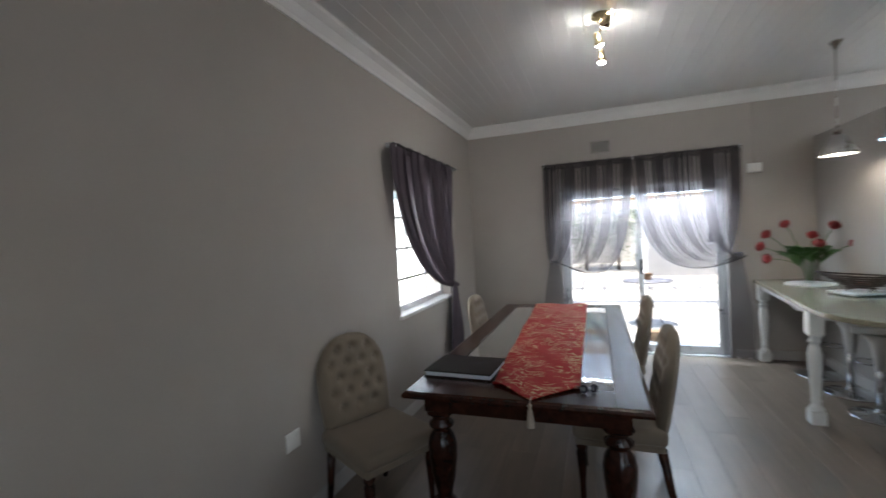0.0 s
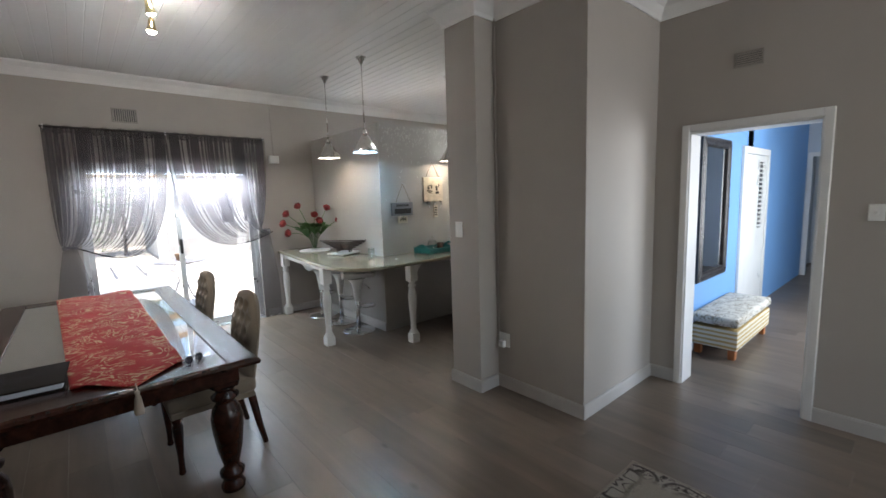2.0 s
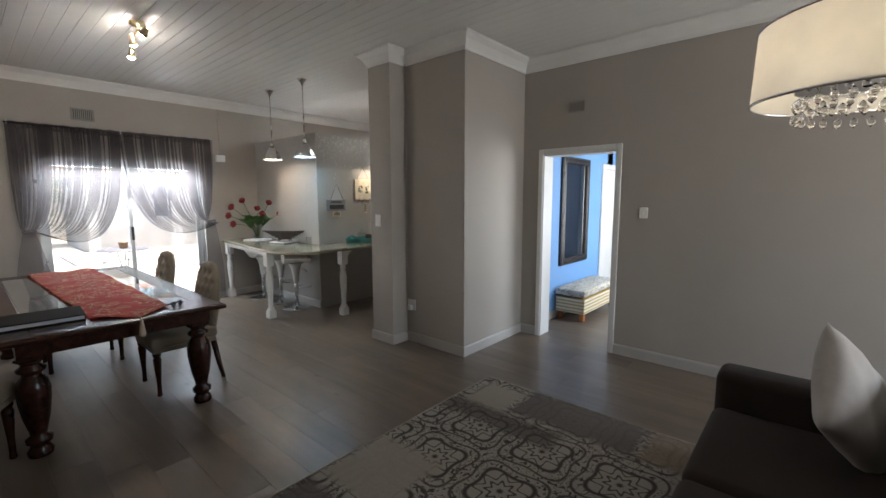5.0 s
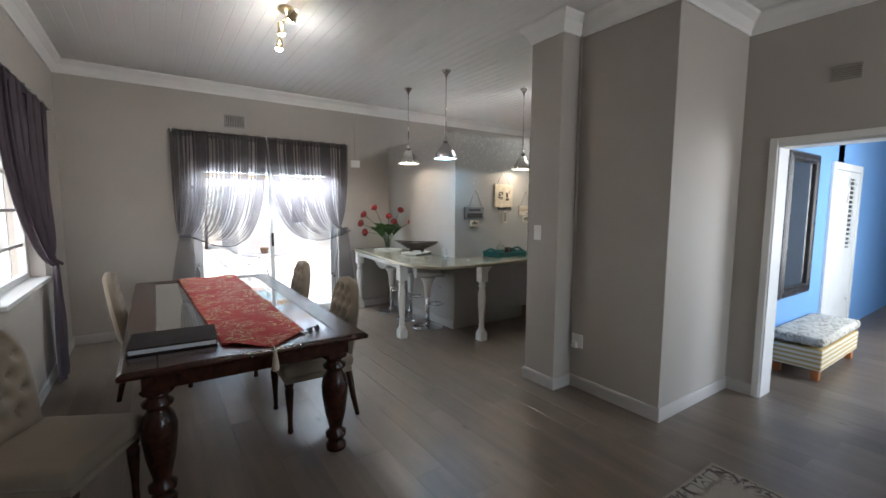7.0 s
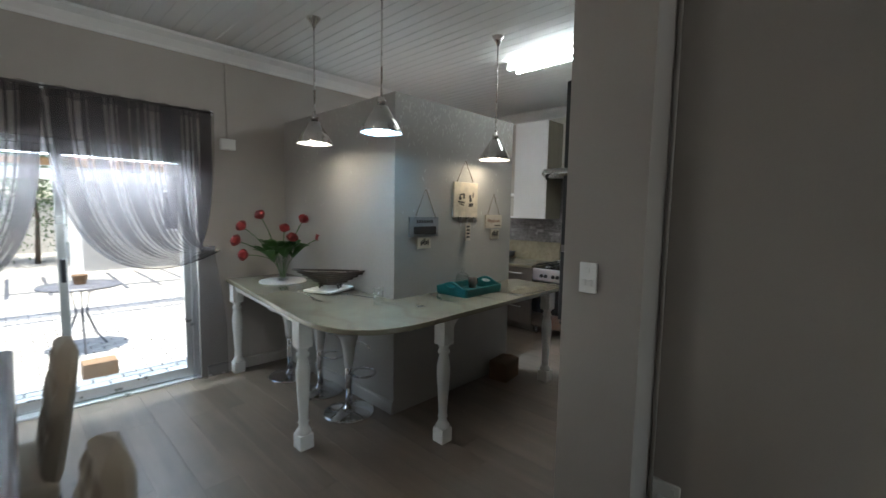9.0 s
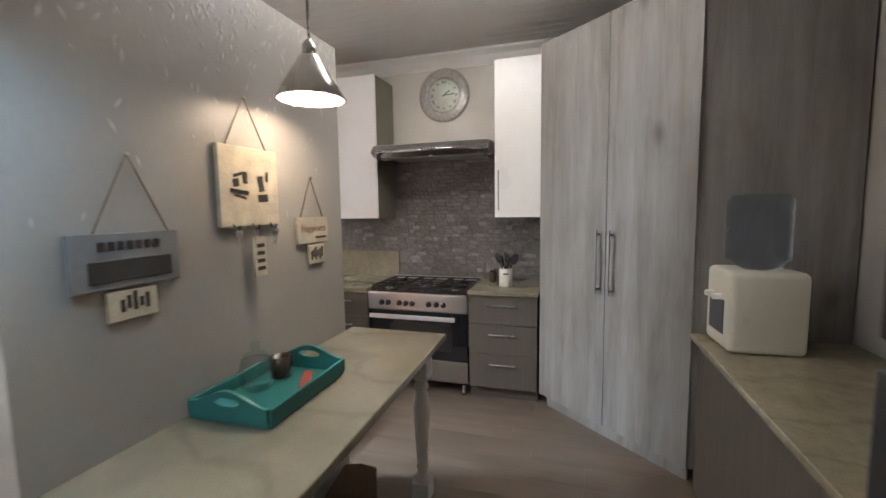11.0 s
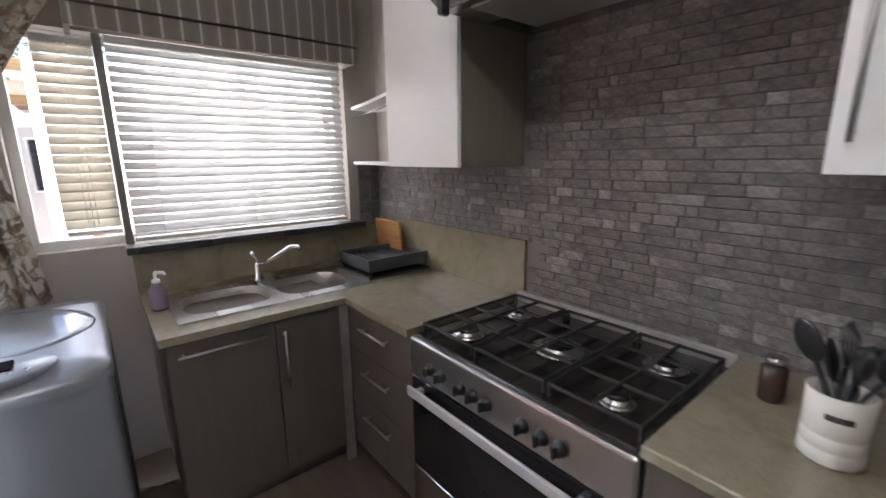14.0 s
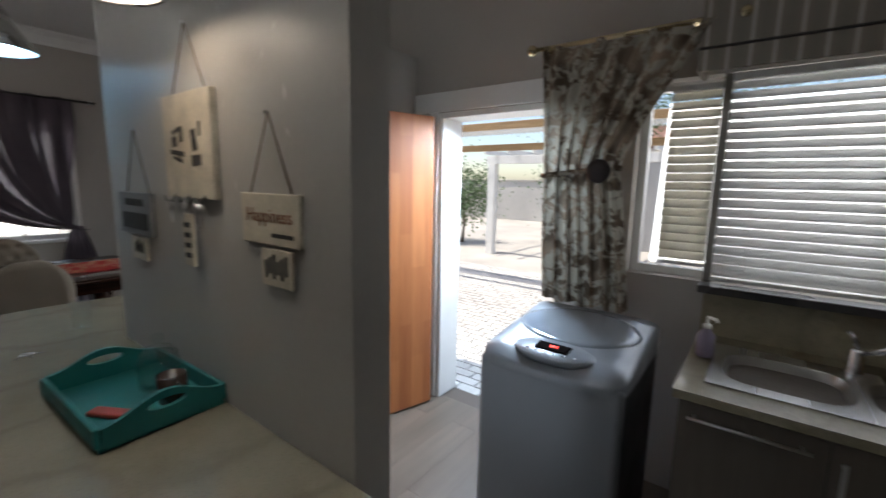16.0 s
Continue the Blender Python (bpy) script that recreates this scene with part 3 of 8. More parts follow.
part("edge_moulding", bm, M_MAHOG, tb)
M_INLAY = surface("pale_glass_inlay", (0.17, 0.165, 0.152), 0.05, vary=0.05, scale=2, grain=40, bump=0.0, coat=1.0, rough_vary=0.02)
bm = empty_bm()
box(bm, TX0 + 0.142, TX1 - 0.142, TY0 + 0.212, TY1 - 0.172, TZ - 0.03, TZ - 0.003)
part("glass_inlay", bm, M_INLAY, tb, "pale reflective glass panel")
for a, b, c, d in ((TX0 + 0.07, TX1 - 0.07, TY0 + 0.08, TY0 + 0.105), (TX0 + 0.07, TX1 - 0.07, TY1 - 0.105, TY1 - 0.08), (TX0 + 0.07, TX0 + 0.095, TY0 + 0.105, TY1 - 0.105), (TX1 - 0.095, TX1 - 0.07, TY0 + 0.105, TY1 - 0.105)):
    bm = empty_bm()
    box(bm, a, b, c, d, TZ - 0.135, TZ - 0.035, 0.003)
    part("apron", bm, M_MAHOG, tb)
for lx in (TX0 + 0.13, TX1 - 0.13):
    for ly in (TY0 + 0.165, TY1 - 0.165):
        bm = empty_bm()
        turned_leg(bm, TZ - 0.036, 0.078, pose(lx, ly, 0))
        box(bm, lx - 0.06, lx + 0.06, ly - 0.06, ly + 0.06, TZ - 0.17, TZ - 0.036, 0.006)
        part("leg", bm, M_MAHOG, tb)


# runner with woven scrolls
def scroll_cloth(name, ground, thread, scale, width, leafy=0.6):
    """Brocade: winding contour lines and small leaf shapes in a second thread."""
    m, n, l, b = nodes_of(name)
    v = coords(n, l)
    f = noise_tex(n, l, v, scale, 1.5, 0.45, 2.2)
    stops = []
    for k in (0.36, 0.46, 0.56, 0.66):
        stops += [(k - width, (0, 0, 0)), (k - width * 0.5, (1, 1, 1)), (k + width * 0.5, (1, 1, 1)), (k + width, (0, 0, 0))]
    line = ramp(n, l, f, stops)
    vo = n.new("ShaderNodeTexVoronoi")
    vo.inputs["Scale"].default_value = scale * 3.2
    l.new(v, vo.inputs["Vector"])
    leaf = ramp(n, l, vo.outputs["Distance"], [(0.24, (1, 1, 1)), (0.30, (0, 0, 0))])
    k = mixed(n, l, mixed(n, l, line, ramp(n, l, noise_tex(n, l, v, scale * 2.3, 2), [(0.42, (0, 0, 0)), (0.52, (1, 1, 1))]), 1.0, "MULTIPLY"), leaf, leafy, "SCREEN")
    fine = ramp(n, l, noise_tex(n, l, v, 260, 2), [(0.3, (0.7,) * 3), (0.7, (1,) * 3)])
    c = mixed(n, l, ground, thread, k)
    l.new(mixed(n, l, c, fine, 1.0, "MULTIPLY"), b.inputs["Base Color"])
    b.inputs["Roughness"].default_value = 0.8
    b.inputs["Specular IOR Level"].default_value = 0.2
    bumped(n, l, b, k, 0.25, 0.004)
    return m


M_RUNNER = scroll_cloth("red_gold_brocade", (0.36, 0.020, 0.018), (0.56, 0.36, 0.20), 4.2, 0.022, 0.12)
run = thing("table_runner", "red brocade table runner with gold scrolls and tassel", "table runner")


def runner_at(u, v):
    y = TY1 - 0.02 - (TY1 - TY0 - 0.02) * v
    half = 0.262 - 0.045 * v
    xm = -0.52 + 0.06 * v
    x = xm + (u - 0.5) * 2 * half
    tip = max(0.0, (v - 0.93) / 0.07)
    y += 0.20 * (abs(u - 0.5) * 2) * (1 if v > 0.999 else tip)
    z = TZ + 0.011 + 0.005 * math.sin(u * 9 + v * 19) + 0.0025 * math.sin(v * 47 - u * 13)
    return Vector((x, y, z))


part("cloth", grid_cloth(empty_bm(), 24, 90, runner_at, 0.003), M_RUNNER, run)
bm = empty_bm()
lathe(bm, [(0.002, 0.0), (0.011, -0.012), (0.008, -0.03), (0.012, -0.035), (0.02, -0.10), (0.018, -0.115)], 10, pose(-0.46, TY0 - 0.024, TZ))
tube(bm, [(-0.46, TY0 + 0.03, TZ + 0.008), (-0.46, TY0 - 0.01, TZ + 0.006), (-0.46, TY0 - 0.024, TZ - 0.002)], 0.003, 6)
part("tassel", bm, surface("beige_tassel", (0.46, 0.38, 0.31), 0.9, vary=0.2, grain=200, bump=0.4), run, "beige thread tassel")

fold = thing("folder", "closed dark leather folder on the table corner", "folder", pose(-0.89, 2.50, TZ, 0, 0, -3))
M_LEATHER = surface("dark_leather", (0.02, 0.014, 0.013), 0.75, vary=0.25, scale=9, grain=140, bump=0.3)
matte(M_LEATHER, 0.06)
for nm, z0, z1, g in (("cover", 0.032, 0.04, 0.0), ("pages", 0.008, 0.032, 0.008), ("back_cover", 0.0, 0.008, 0.0)):
    bm = empty_bm()
    box(bm, -0.20 + g, 0.20 - g, -0.16 + g, 0.16 - g, z0, z1, 0.0025)
    part(nm, bm, M_LEATHER if nm != "pages" else surface("pale_page_edges", (0.52, 0.56, 0.62), 0.8, vary=0.1, scale=30, bump=0.1, stretch=(1, 1, 12)), fold, "" if nm != "pages" else "pale page edges")
M_LENS = surface("dark_lens", (0.015, 0.012, 0.02), 0.08, vary=0.1, bump=0.0)
sg = thing("sunglasses", "small dark folded sunglasses beside the runner", "sunglasses", pose(-0.20, 2.28, TZ, 0, 0, 25) @ Matrix.Diagonal((0.75, 0.75, 0.75, 1)))
for sx in (-0.036, 0.036):
    bm = empty_bm()
    lathe(bm, [(0.004, -0.003), (0.026, -0.002), (0.028, 0.0), (0.02, 0.004), (0.004, 0.006)], 14, pose(sx, 0, 0.028, 75))
    part("lens", bm, M_LENS, sg)
    bm = empty_bm()
    tube(bm, [(sx * 1.7, 0.0, 0.04), (sx * 1.75, 0.05, 0.03), (sx * 0.2, 0.06, 0.012)], 0.004, 6)
    part("temple", bm, M_BLACK, sg)
bm = empty_bm()
tube(bm, [(-0.012, 0, 0.034), (0, 0, 0.04), (0.012, 0, 0.034)], 0.003, 6)
part("bridge", bm, M_BLACK, sg)

# ---- dining chairs ----
M_LINEN = surface("beige_linen", (0.225, 0.178, 0.130), 0.85, vary=0.10, scale=5, grain=420, bump=0.25, sheen=0.1)


def tufted(bm, w, h, lift, dimples, round_top):
    """A padded front for a chair back, in the xz plane, bulging along -y."""
    def f(u, v):
        z = h * v
        top = max(0.0, (v - round_top) / (1 - round_top))
        half = w / 2 * math.sqrt(max(0.0, 1 - top ** 2.4)) * (0.93 + 0.07 * math.sin(math.pi * min(1, v * 1.1)))
        x = (u - 0.5) * 2 * half
        edge = min(1.0, min(u, 1 - u, v * 1.2, (1 - v) * 1.4) * 9)
        y = -lift * math.sqrt(edge) if edge > 0 else 0.0
        for dx, dz in dimples:
            d2 = ((x - dx) ** 2 + (z - dz) ** 2) / 0.026 ** 2
            if d2 < 9:
                y += lift * 0.75 * math.exp(-d2)
        return Vector((x, y, z))
    return grid_cloth(bm, 40, 44, f)


DIMPLES = [((k - (n - 1) / 2) * 0.105, 0.13 + j * 0.085) for j, n in enumerate((3, 4, 3, 4, 3)) for k in range(n)]


def make_chair(label):
    """A chair that faces -y from its middle at the origin."""
    c = thing("dining_chair", label, "chair", group="chairs round the table")
    bm = empty_bm()
    box(bm, -0.25, 0.25, -0.27, 0.22, 0.385, 0.475, 0.032, segs=3)
    for f in bm.faces:
        f.smooth = True
    part("seat", bm, M_LINEN, c)
    bm = empty_bm()
    box(bm, -0.235, 0.235, -0.255, 0.205, 0.35, 0.388, 0.005)
    part("seat_frame", bm, M_LINEN, c)
    tilt = pose(0, 0.20, 0.44, -9)
    bm = empty_bm()
    join(bm, tufted(empty_bm(), 0.48, 0.56, 0.045, DIMPLES, 0.55), tilt)
    part("tufted_front", bm, M_LINEN, c)
    bm = empty_bm()
    join(bm, tufted(empty_bm(), 0.48, 0.56, -0.03, [], 0.55), tilt)
    part("backrest", bm, M_LINEN, c)
    for dx, dz in DIMPLES:
        bm = empty_bm()
        lathe(bm, [(0.001, -0.004), (0.010, -0.002), (0.011, 0.002), (0.001, 0.005)], 8, tilt @ pose(dx, -0.014, dz, 90))
        part("button", bm, M_LINEN, c)
    for sx in (-1, 1):
        bm = empty_bm()
        lathe(bm, [(0.014, 0), (0.02, 0.01), (0.016, 0.03), (0.017, 0.12), (0.026, 0.24), (0.030, 0.30), (0.022, 0.315), (0.03, 0.33), (0.03, 0.352)], 12, pose(sx * 0.205, -0.225, 0))
        part("front_leg", bm, M_MAHOG, c)
        bm = empty_bm()
        tube(bm, [(sx * 0.20, 0.255, 0.0), (sx * 0.20, 0.225, 0.14), (sx * 0.20, 0.19, 0.355)], 0.022, 8, taper=lambda t: 0.75 + 0.4 * t)
        part("rear_leg", bm, M_MAHOG, c)
    return c


ch = make_chair("beige linen dining chair with buttoned round back, dark legs")
ch.matrix_basis = pose(-0.04, 2.83, 0, 0, 0, -90)
copy_thing(ch, pose(-0.04, 3.98, 0, 0, 0, -90))
copy_thing(ch, pose(-0.99, 4.04, 0, 0, 0, 90))
k = copy_thing(ch, pose(-1.39, 2.29, 0, 0, 0, 62))
tagged(k, "beige linen buttoned dining chair pulled back against the wall")

# ---- ceiling spot bar ----
M_BULB = glowing("lit_bulb", (1.0, 0.98, 0.95), 125)
M_BRASS = surface("satin_brass", (0.55, 0.45, 0.28), 0.25, 1.0, vary=0.08, bump=0.0)
sp = thing("ceiling_spotlight", "three-headed brass ceiling spotlight, all bulbs lit", "ceiling light", pose(-0.05, 3.25, CEIL))
bm = empty_bm()
lathe(bm, [(0.06, 0.0), (0.06, -0.018), (0.045, -0.03), (0.012, -0.032), (0.012, -0.05)], 20)
part("base", bm, M_BRASS, sp)
bm = empty_bm()
tube(bm, [(0.0, -0.10, -0.06), (0.02, 0.0, -0.05), (-0.02, 0.1, -0.09), (0.0, 0.22, -0.16)], 0.008, 8)
part("arm", bm, M_BRASS, sp)
for hx, hy, hz, rx, rz in ((0.03, -0.09, -0.085, 60, 20), (-0.02, 0.08, -0.13, 30, -30), (0.0, 0.22, -0.20, 15, 10)):
    h = pose(hx, hy, hz, rx, 0, rz)
    bm = empty_bm()
    lathe(bm, [(0.010, 0.05), (0.02, 0.04), (0.024, 0.0), (0.034, -0.028), (0.033, -0.03), (0.022, 0.0), (0.010, 0.05)], 14, h, caps=False)
    hd = part("lamp_head", bm, M_BRASS, sp)
    bm = empty_bm()
    lathe(bm, [(0.001, -0.05), (0.018, -0.046), (0.028, -0.03), (0.024, -0.01), (0.01, 0.0)], 12, h)
    part("bulb", bm, M_BULB, hd)

# ---- wall fittings ----
M_VENT = surface("grey_vent", (0.28, 0.26, 0.235), 0.6, vary=0.1, bump=0.05)


def air_vent(m, paint, upright=True):
    v = thing("air_vent", "small grey slotted air vent high on the wall", "air vent", m, group="wall vents")
    bm = empty_bm()
    for a, b, c, d in ((-0.115, 0.115, -0.075, -0.063), (-0.115, 0.115, 0.063, 0.075), (-0.115, -0.103, -0.063, 0.063), (0.103, 0.115, -0.063, 0.063)):
        box(bm, a, b, -0.012, 0.0, c, d, 0.002)
    part("frame", bm, paint, v)
    bm = empty_bm()
    box(bm, -0.103, 0.103, -0.004, -0.001, -0.063, 0.063)
    part("backing", bm, M_BLACK, v)
    for i in range(11 if upright else 6):
        bm = empty_bm()
        if upright:
            xx = -0.095 + i * 0.019
            box(bm, xx - 0.005, xx + 0.005, -0.010, -0.004, -0.063, 0.063)
        else:
            zz = -0.0525 + i * 0.021
            box(bm, -0.103, 0.103, -0.010, -0.004, zz - 0.0075, zz + 0.0075)
        part("slat", bm, paint, v)
    return v


M_VENTR = surface("grey_beige_vent", (0.31, 0.282, 0.252), 0.55, vary=0.08, bump=0.05)
air_vent(pose(-0.055, NORTH, 2.565), M_VENT)
air_vent(pose(EAST, 0.74, 2.445, 0, 0, -90) @ Matrix.Diagonal((0.74, 1, 0.66, 1)), M_VENTR, False)


def switch(m, w, h, keys, label, cat="light switch"):
    s = thing("light_switch", label, cat, m)
    bm = empty_bm()
    box(bm, -w / 2, w / 2, -0.011, 0.0, -h / 2, h / 2, 0.004, segs=2)
    part("plate", bm, M_SWITCH, s)
    for kx, kz in keys:
        bm = empty_bm()
        box(bm, kx - 0.008, kx + 0.008, -0.016, -0.011, kz - 0.013, kz + 0.013, 0.002)
        part("rocker", bm, M_SWITCH, s)
    return s


switch(pose(1.735, 2.325, 1.306, 0, 0, -90), 0.075, 0.125, [(0, 0.03), (-0.014, -0.02), (0.014, -0.02)], "white double light switch on the pillar")
switch(pose(EAST, 0.055, 1.40, 0, 0, -90), 0.072, 0.10, [(0, 0.0)], "white light switch beside the hall doorway")
so = switch(pose(1.945, 2.05, 0.405, 0, 0, -90), 0.125, 0.115, [(-0.035, 0.03), (0.035, 0.03)], "white double wall socket with a plug", "socket")
so.name = "wall_socket"
bm = empty_bm()
box(bm, -0.02, 0.03, -0.05, -0.012, -0.055, 0.0, 0.008, segs=2)
part("plug", bm, M_SWITCH, so)
so = switch(pose(WEST, 1.98, 0.50, 0, 0, 90), 0.11, 0.10, [(0.03, 0.025)], "white wall socket low on the wall", "socket")
so.name = "wall_socket"
bm = empty_bm()
tube(bm, [(1.933, 2.10, 0.36), (1.933, 2.10, CEIL - 0.118)], 0.008, 8)
solid("cable_conduit", bm, M_WALL, "thin painted cable conduit in the pillar corner", "conduit")
bx = thing("junction_box", "white plastic junction box on the wall", "junction box", pose(1.53, NORTH, 2.14))
bm = empty_bm()
box(bm, -0.065, 0.065, -0.04, 0.0, -0.05, 0.05, 0.005)
part("body", bm, M_SWITCH, bx)
bm = empty_bm()
box(bm, -0.06, 0.06, -0.046, -0.04, -0.045, 0.045, 0.003)
part("lid", bm, M_SWITCH, bx)
bm = empty_bm()
tube(bm, [(1.53, NORTH - 0.008, 2.19), (1.53, NORTH - 0.008, CEIL - 0.118)], 0.007, 8)
solid("cable_conduit", bm, M_WALL, "thin painted cable conduit above the junction box", "conduit")

# ---- hall doorway and hall ----
df = thing("door_frame_1", "white painted door frame of the open hall doorway", "door frame", kind="structure")
for a, b, c, d in ((0.27, 0.322, 0.0, 2.05), (1.088, 1.14, 0.0, 2.05), (0.322, 1.088, 1.998, 2.05)):
    bm = empty_bm()
    box(bm, EAST - 0.016, EAST - 0.0005, a, b, c, d, 0.004)
    part("architrave", bm, M_TRIM, df)
for a, b, c, d in ((0.302, 0.332, 0.0, 1.98), (1.078, 1.108, 0.0, 1.98), (0.302, 1.108, 1.98, 2.0)):
    bm = empty_bm()
    box(bm, EAST, EAST + 0.2, a, b, c, d, 0.003)
    part("jamb", bm, M_TRIM, df)

mi = thing("mirror", "tall wall mirror in a dark carved frame", "mirror", pose(4.28, 1.30, 1.36))
bm = empty_bm()
sweep(bm, [(0, -0.03), (0, 0.0), (-0.02, 0.012), (-0.05, 0.004), (-0.075, 0.014), (-0.09, 0.0), (-0.09, -0.03)], [(-0.42, 0.70, 0), (0.42, 0.70, 0), (0.42, -0.70, 0), (-0.42, -0.70, 0)], closed=True)
bm.transform(pose(0, -0.03, 0, 90))
part("frame", bm, surface("dark_bronze_frame", (0.035, 0.03, 0.03), 0.35, 0.3, vary=0.3, scale=12, grain=80, bump=0.4), mi)
M_MIRROR, n_, l_, b_ = nodes_of("mirror_glass")
b_.inputs["Base Color"].default_value = (0.85, 0.87, 0.88, 1)
b_.inputs["Metallic"].default_value, b_.inputs["Roughness"].default_value = 1.0, 0.02
bm = empty_bm()
box(bm, -0.345, 0.345, -0.012, -0.004, -0.625, 0.625)
part("glass", bm, M_MIRROR, mi)

M_PRINT = scroll_cloth("cream_leaf_print", (0.74, 0.69, 0.60), (0.30, 0.25, 0.18), 5.5, 0.026, 0.25)
M_STRIPE, n_, l_, b_ = nodes_of("cream_yellow_ticking")
v_ = coords(n_, l_)
w_ = n_.new("ShaderNodeTexWave")
w_.bands_direction = "Z"
w_.inputs["Scale"].default_value, w_.inputs["Distortion"].default_value = 7.5, 0.8
l_.new(v_, w_.inputs["Vector"])
l_.new(ramp(n_, l_, w_.outputs["Fac"], [(0.30, (0.52, 0.36, 0.14)), (0.55, (0.72, 0.66, 0.52))]), b_.inputs["Base Color"])
b_.inputs["Roughness"].default_value = 0.85
be = thing("bench", "low upholstered bench with leaf-print top, striped sides", "bench", pose(4.345, 1.09, 0))
bm = empty_bm()
box(bm, -0.57, 0.57, -0.19, 0.19, 0.10, 0.29, 0.012, segs=2)
part("base", bm, M_STRIPE, be, "yellow and cream ticking")
bm = empty_bm()
box(bm, -0.585, 0.585, -0.2, 0.2, 0.312, 0.40, 0.03, segs=3)
for f in bm.faces:
    f.smooth = True
part("cushion", bm, M_PRINT, be, "cream leaf-print cushion")
for sx in (-0.51, 0.51):
    for sy in (-0.14, 0.14):
        bm = empty_bm()
        box(bm, sx - 0.03, sx + 0.03, sy - 0.03, sy + 0.03, 0.0, 0.10, 0.006)
        part("leg", bm, M_LEAF_DOOR, be, "honey wood block leg")

hd = thing("door_2", "white hall door with a narrow louvred panel, closed", "door", pose(5.78, 1.30, 0), kind="structure")
bm = empty_bm()
box(bm, -0.58, -0.50, -0.03, 0.0, 0, 2.04, 0.003)
box(bm, 0.50, 0.58, -0.03, 0.0, 0, 2.04, 0.003)
box(bm, -0.50, 0.50, -0.03, 0.0, 1.96, 2.04, 0.003)
part("frame", bm, M_TRIM, hd)
bm = empty_bm()
box(bm, -0.495, 0.14, -0.02, -0.002, 0.01, 1.955, 0.003)
box(bm, 0.34, 0.495, -0.02, -0.002, 0.01, 1.955, 0.003)
box(bm, 0.14, 0.34, -0.02, -0.002, 0.01, 1.05, 0.003)
box(bm, 0.14, 0.34, -0.02, -0.002, 1.88, 1.955, 0.003)
part("leaf", bm, M_WHITE, hd)
bm = empty_bm()
box(bm, 0.14, 0.34, -0.006, -0.002, 1.05, 1.88)
part("louvre_backing", bm, M_BLACK, hd)
for i in range(15):
    bm = empty_bm()
    box(bm, 0.14, 0.34, -0.016, 0.016, -0.003, 0.003, m=pose(0, -0.018, 1.08 + i * 0.055, 35))
    part("louvre", bm, M_WHITE, hd)
df2 = thing("door_frame_2", "pale frame of the dark doorway at the hall end", "door frame", kind="structure")
for a, b, c, d in ((0.38, 0.45, 0, 2.12), (1.22, 1.285, 0, 2.12), (0.45, 1.22, 2.05, 2.12)):
    bm = empty_bm()
    box(bm, 8.98, 9.0, a, b, c, d, 0.003)
    part("architrave", bm, M_TRIM, df2)

# ---- living end: rug, sofa, cushion, drum chandelier ----
M_RUG, n_, l_, b_ = nodes_of("grey_medallion_rug")
v_ = coords(n_, l_)
def rug_math(op, x, y=0.0):
    k = n_.new("ShaderNodeMath")
    k.operation = op
    for socket, val in zip(k.inputs, (x, y)):
        if isinstance(val, (int, float)):
            socket.default_value = val
        else:
            l_.new(val, socket)
    return k.outputs[0]


vor = n_.new("ShaderNodeTexVoronoi")
vor.inputs["Scale"].default_value, vor.inputs["Randomness"].default_value = 2.17, 0.0
l_.new(v_, vor.inputs["Vector"])
sub = n_.new("ShaderNodeVectorMath")
sub.operation = "SUBTRACT"
l_.new(v_, sub.inputs[0])
l_.new(vor.outputs["Position"], sub.inputs[1])
sep = n_.new("ShaderNodeSeparateXYZ")
l_.new(sub.outputs[0], sep.inputs[0])
rad = rug_math("MULTIPLY", 0.70, rug_math("SQRT", rug_math("ADD", rug_math("MULTIPLY", sep.outputs[0], sep.outputs[0]), rug_math("MULTIPLY", sep.outputs[1], sep.outputs[1]))))
ang = rug_math("ARCTAN2", sep.outputs[1], sep.outputs[0])
lobe = rug_math("MULTIPLY", rad, rug_math("ADD", 1.0, rug_math("MULTIPLY", 0.16, rug_math("COSINE", rug_math("MULTIPLY", ang, 4.0)))))
petal = rug_math("MULTIPLY", rad, rug_math("ADD", 1.0, rug_math("MULTIPLY", 0.22, rug_math("COSINE", rug_math("MULTIPLY", ang, 8.0)))))
fret = ramp(n_, l_, lobe, [(0.100, (0, 0, 0)), (0.104, (1, 1, 1)), (0.116, (1, 1, 1)), (0.120, (0, 0, 0)), (0.150, (0, 0, 0)), (0.153, (1, 1, 1)), (0.159, (1, 1, 1)), (0.163, (0, 0, 0))])
bloom = ramp(n_, l_, petal, [(0.010, (1, 1, 1)), (0.014, (0, 0, 0)), (0.036, (0, 0, 0)), (0.040, (1, 1, 1)), (0.047, (1, 1, 1)), (0.051, (0, 0, 0)), (0.074, (0, 0, 0)), (0.077, (1, 1, 1)), (0.083, (1, 1, 1)), (0.087, (0, 0, 0))])
curl = ramp(n_, l_, noise_tex(n_, l_, v_, 11, 1, 0.5, 2.4), [(0.475, (0, 0, 0)), (0.49, (1, 1, 1)), (0.52, (1, 1, 1)), (0.535, (0, 0, 0))])
leafy = ramp(n_, l_, noise_tex(n_, l_, v_, 23, 2, 0.5, 0.8), [(0.60, (0, 0, 0)), (0.63, (1, 1, 1))])
outer = ramp(n_, l_, lobe, [(0.10, (0, 0, 0)), (0.12, (1, 1, 1))])
sprig = mixed(n_, l_, mixed(n_, l_, curl, leafy, 1.0, "SCREEN"), outer, 1.0, "MULTIPLY")
motif = mixed(n_, l_, mixed(n_, l_, fret, bloom, 1.0, "SCREEN"), sprig, 1.0, "SCREEN")
sep_v = n_.new("ShaderNodeSeparateXYZ")
l_.new(v_, sep_v.inputs[0])
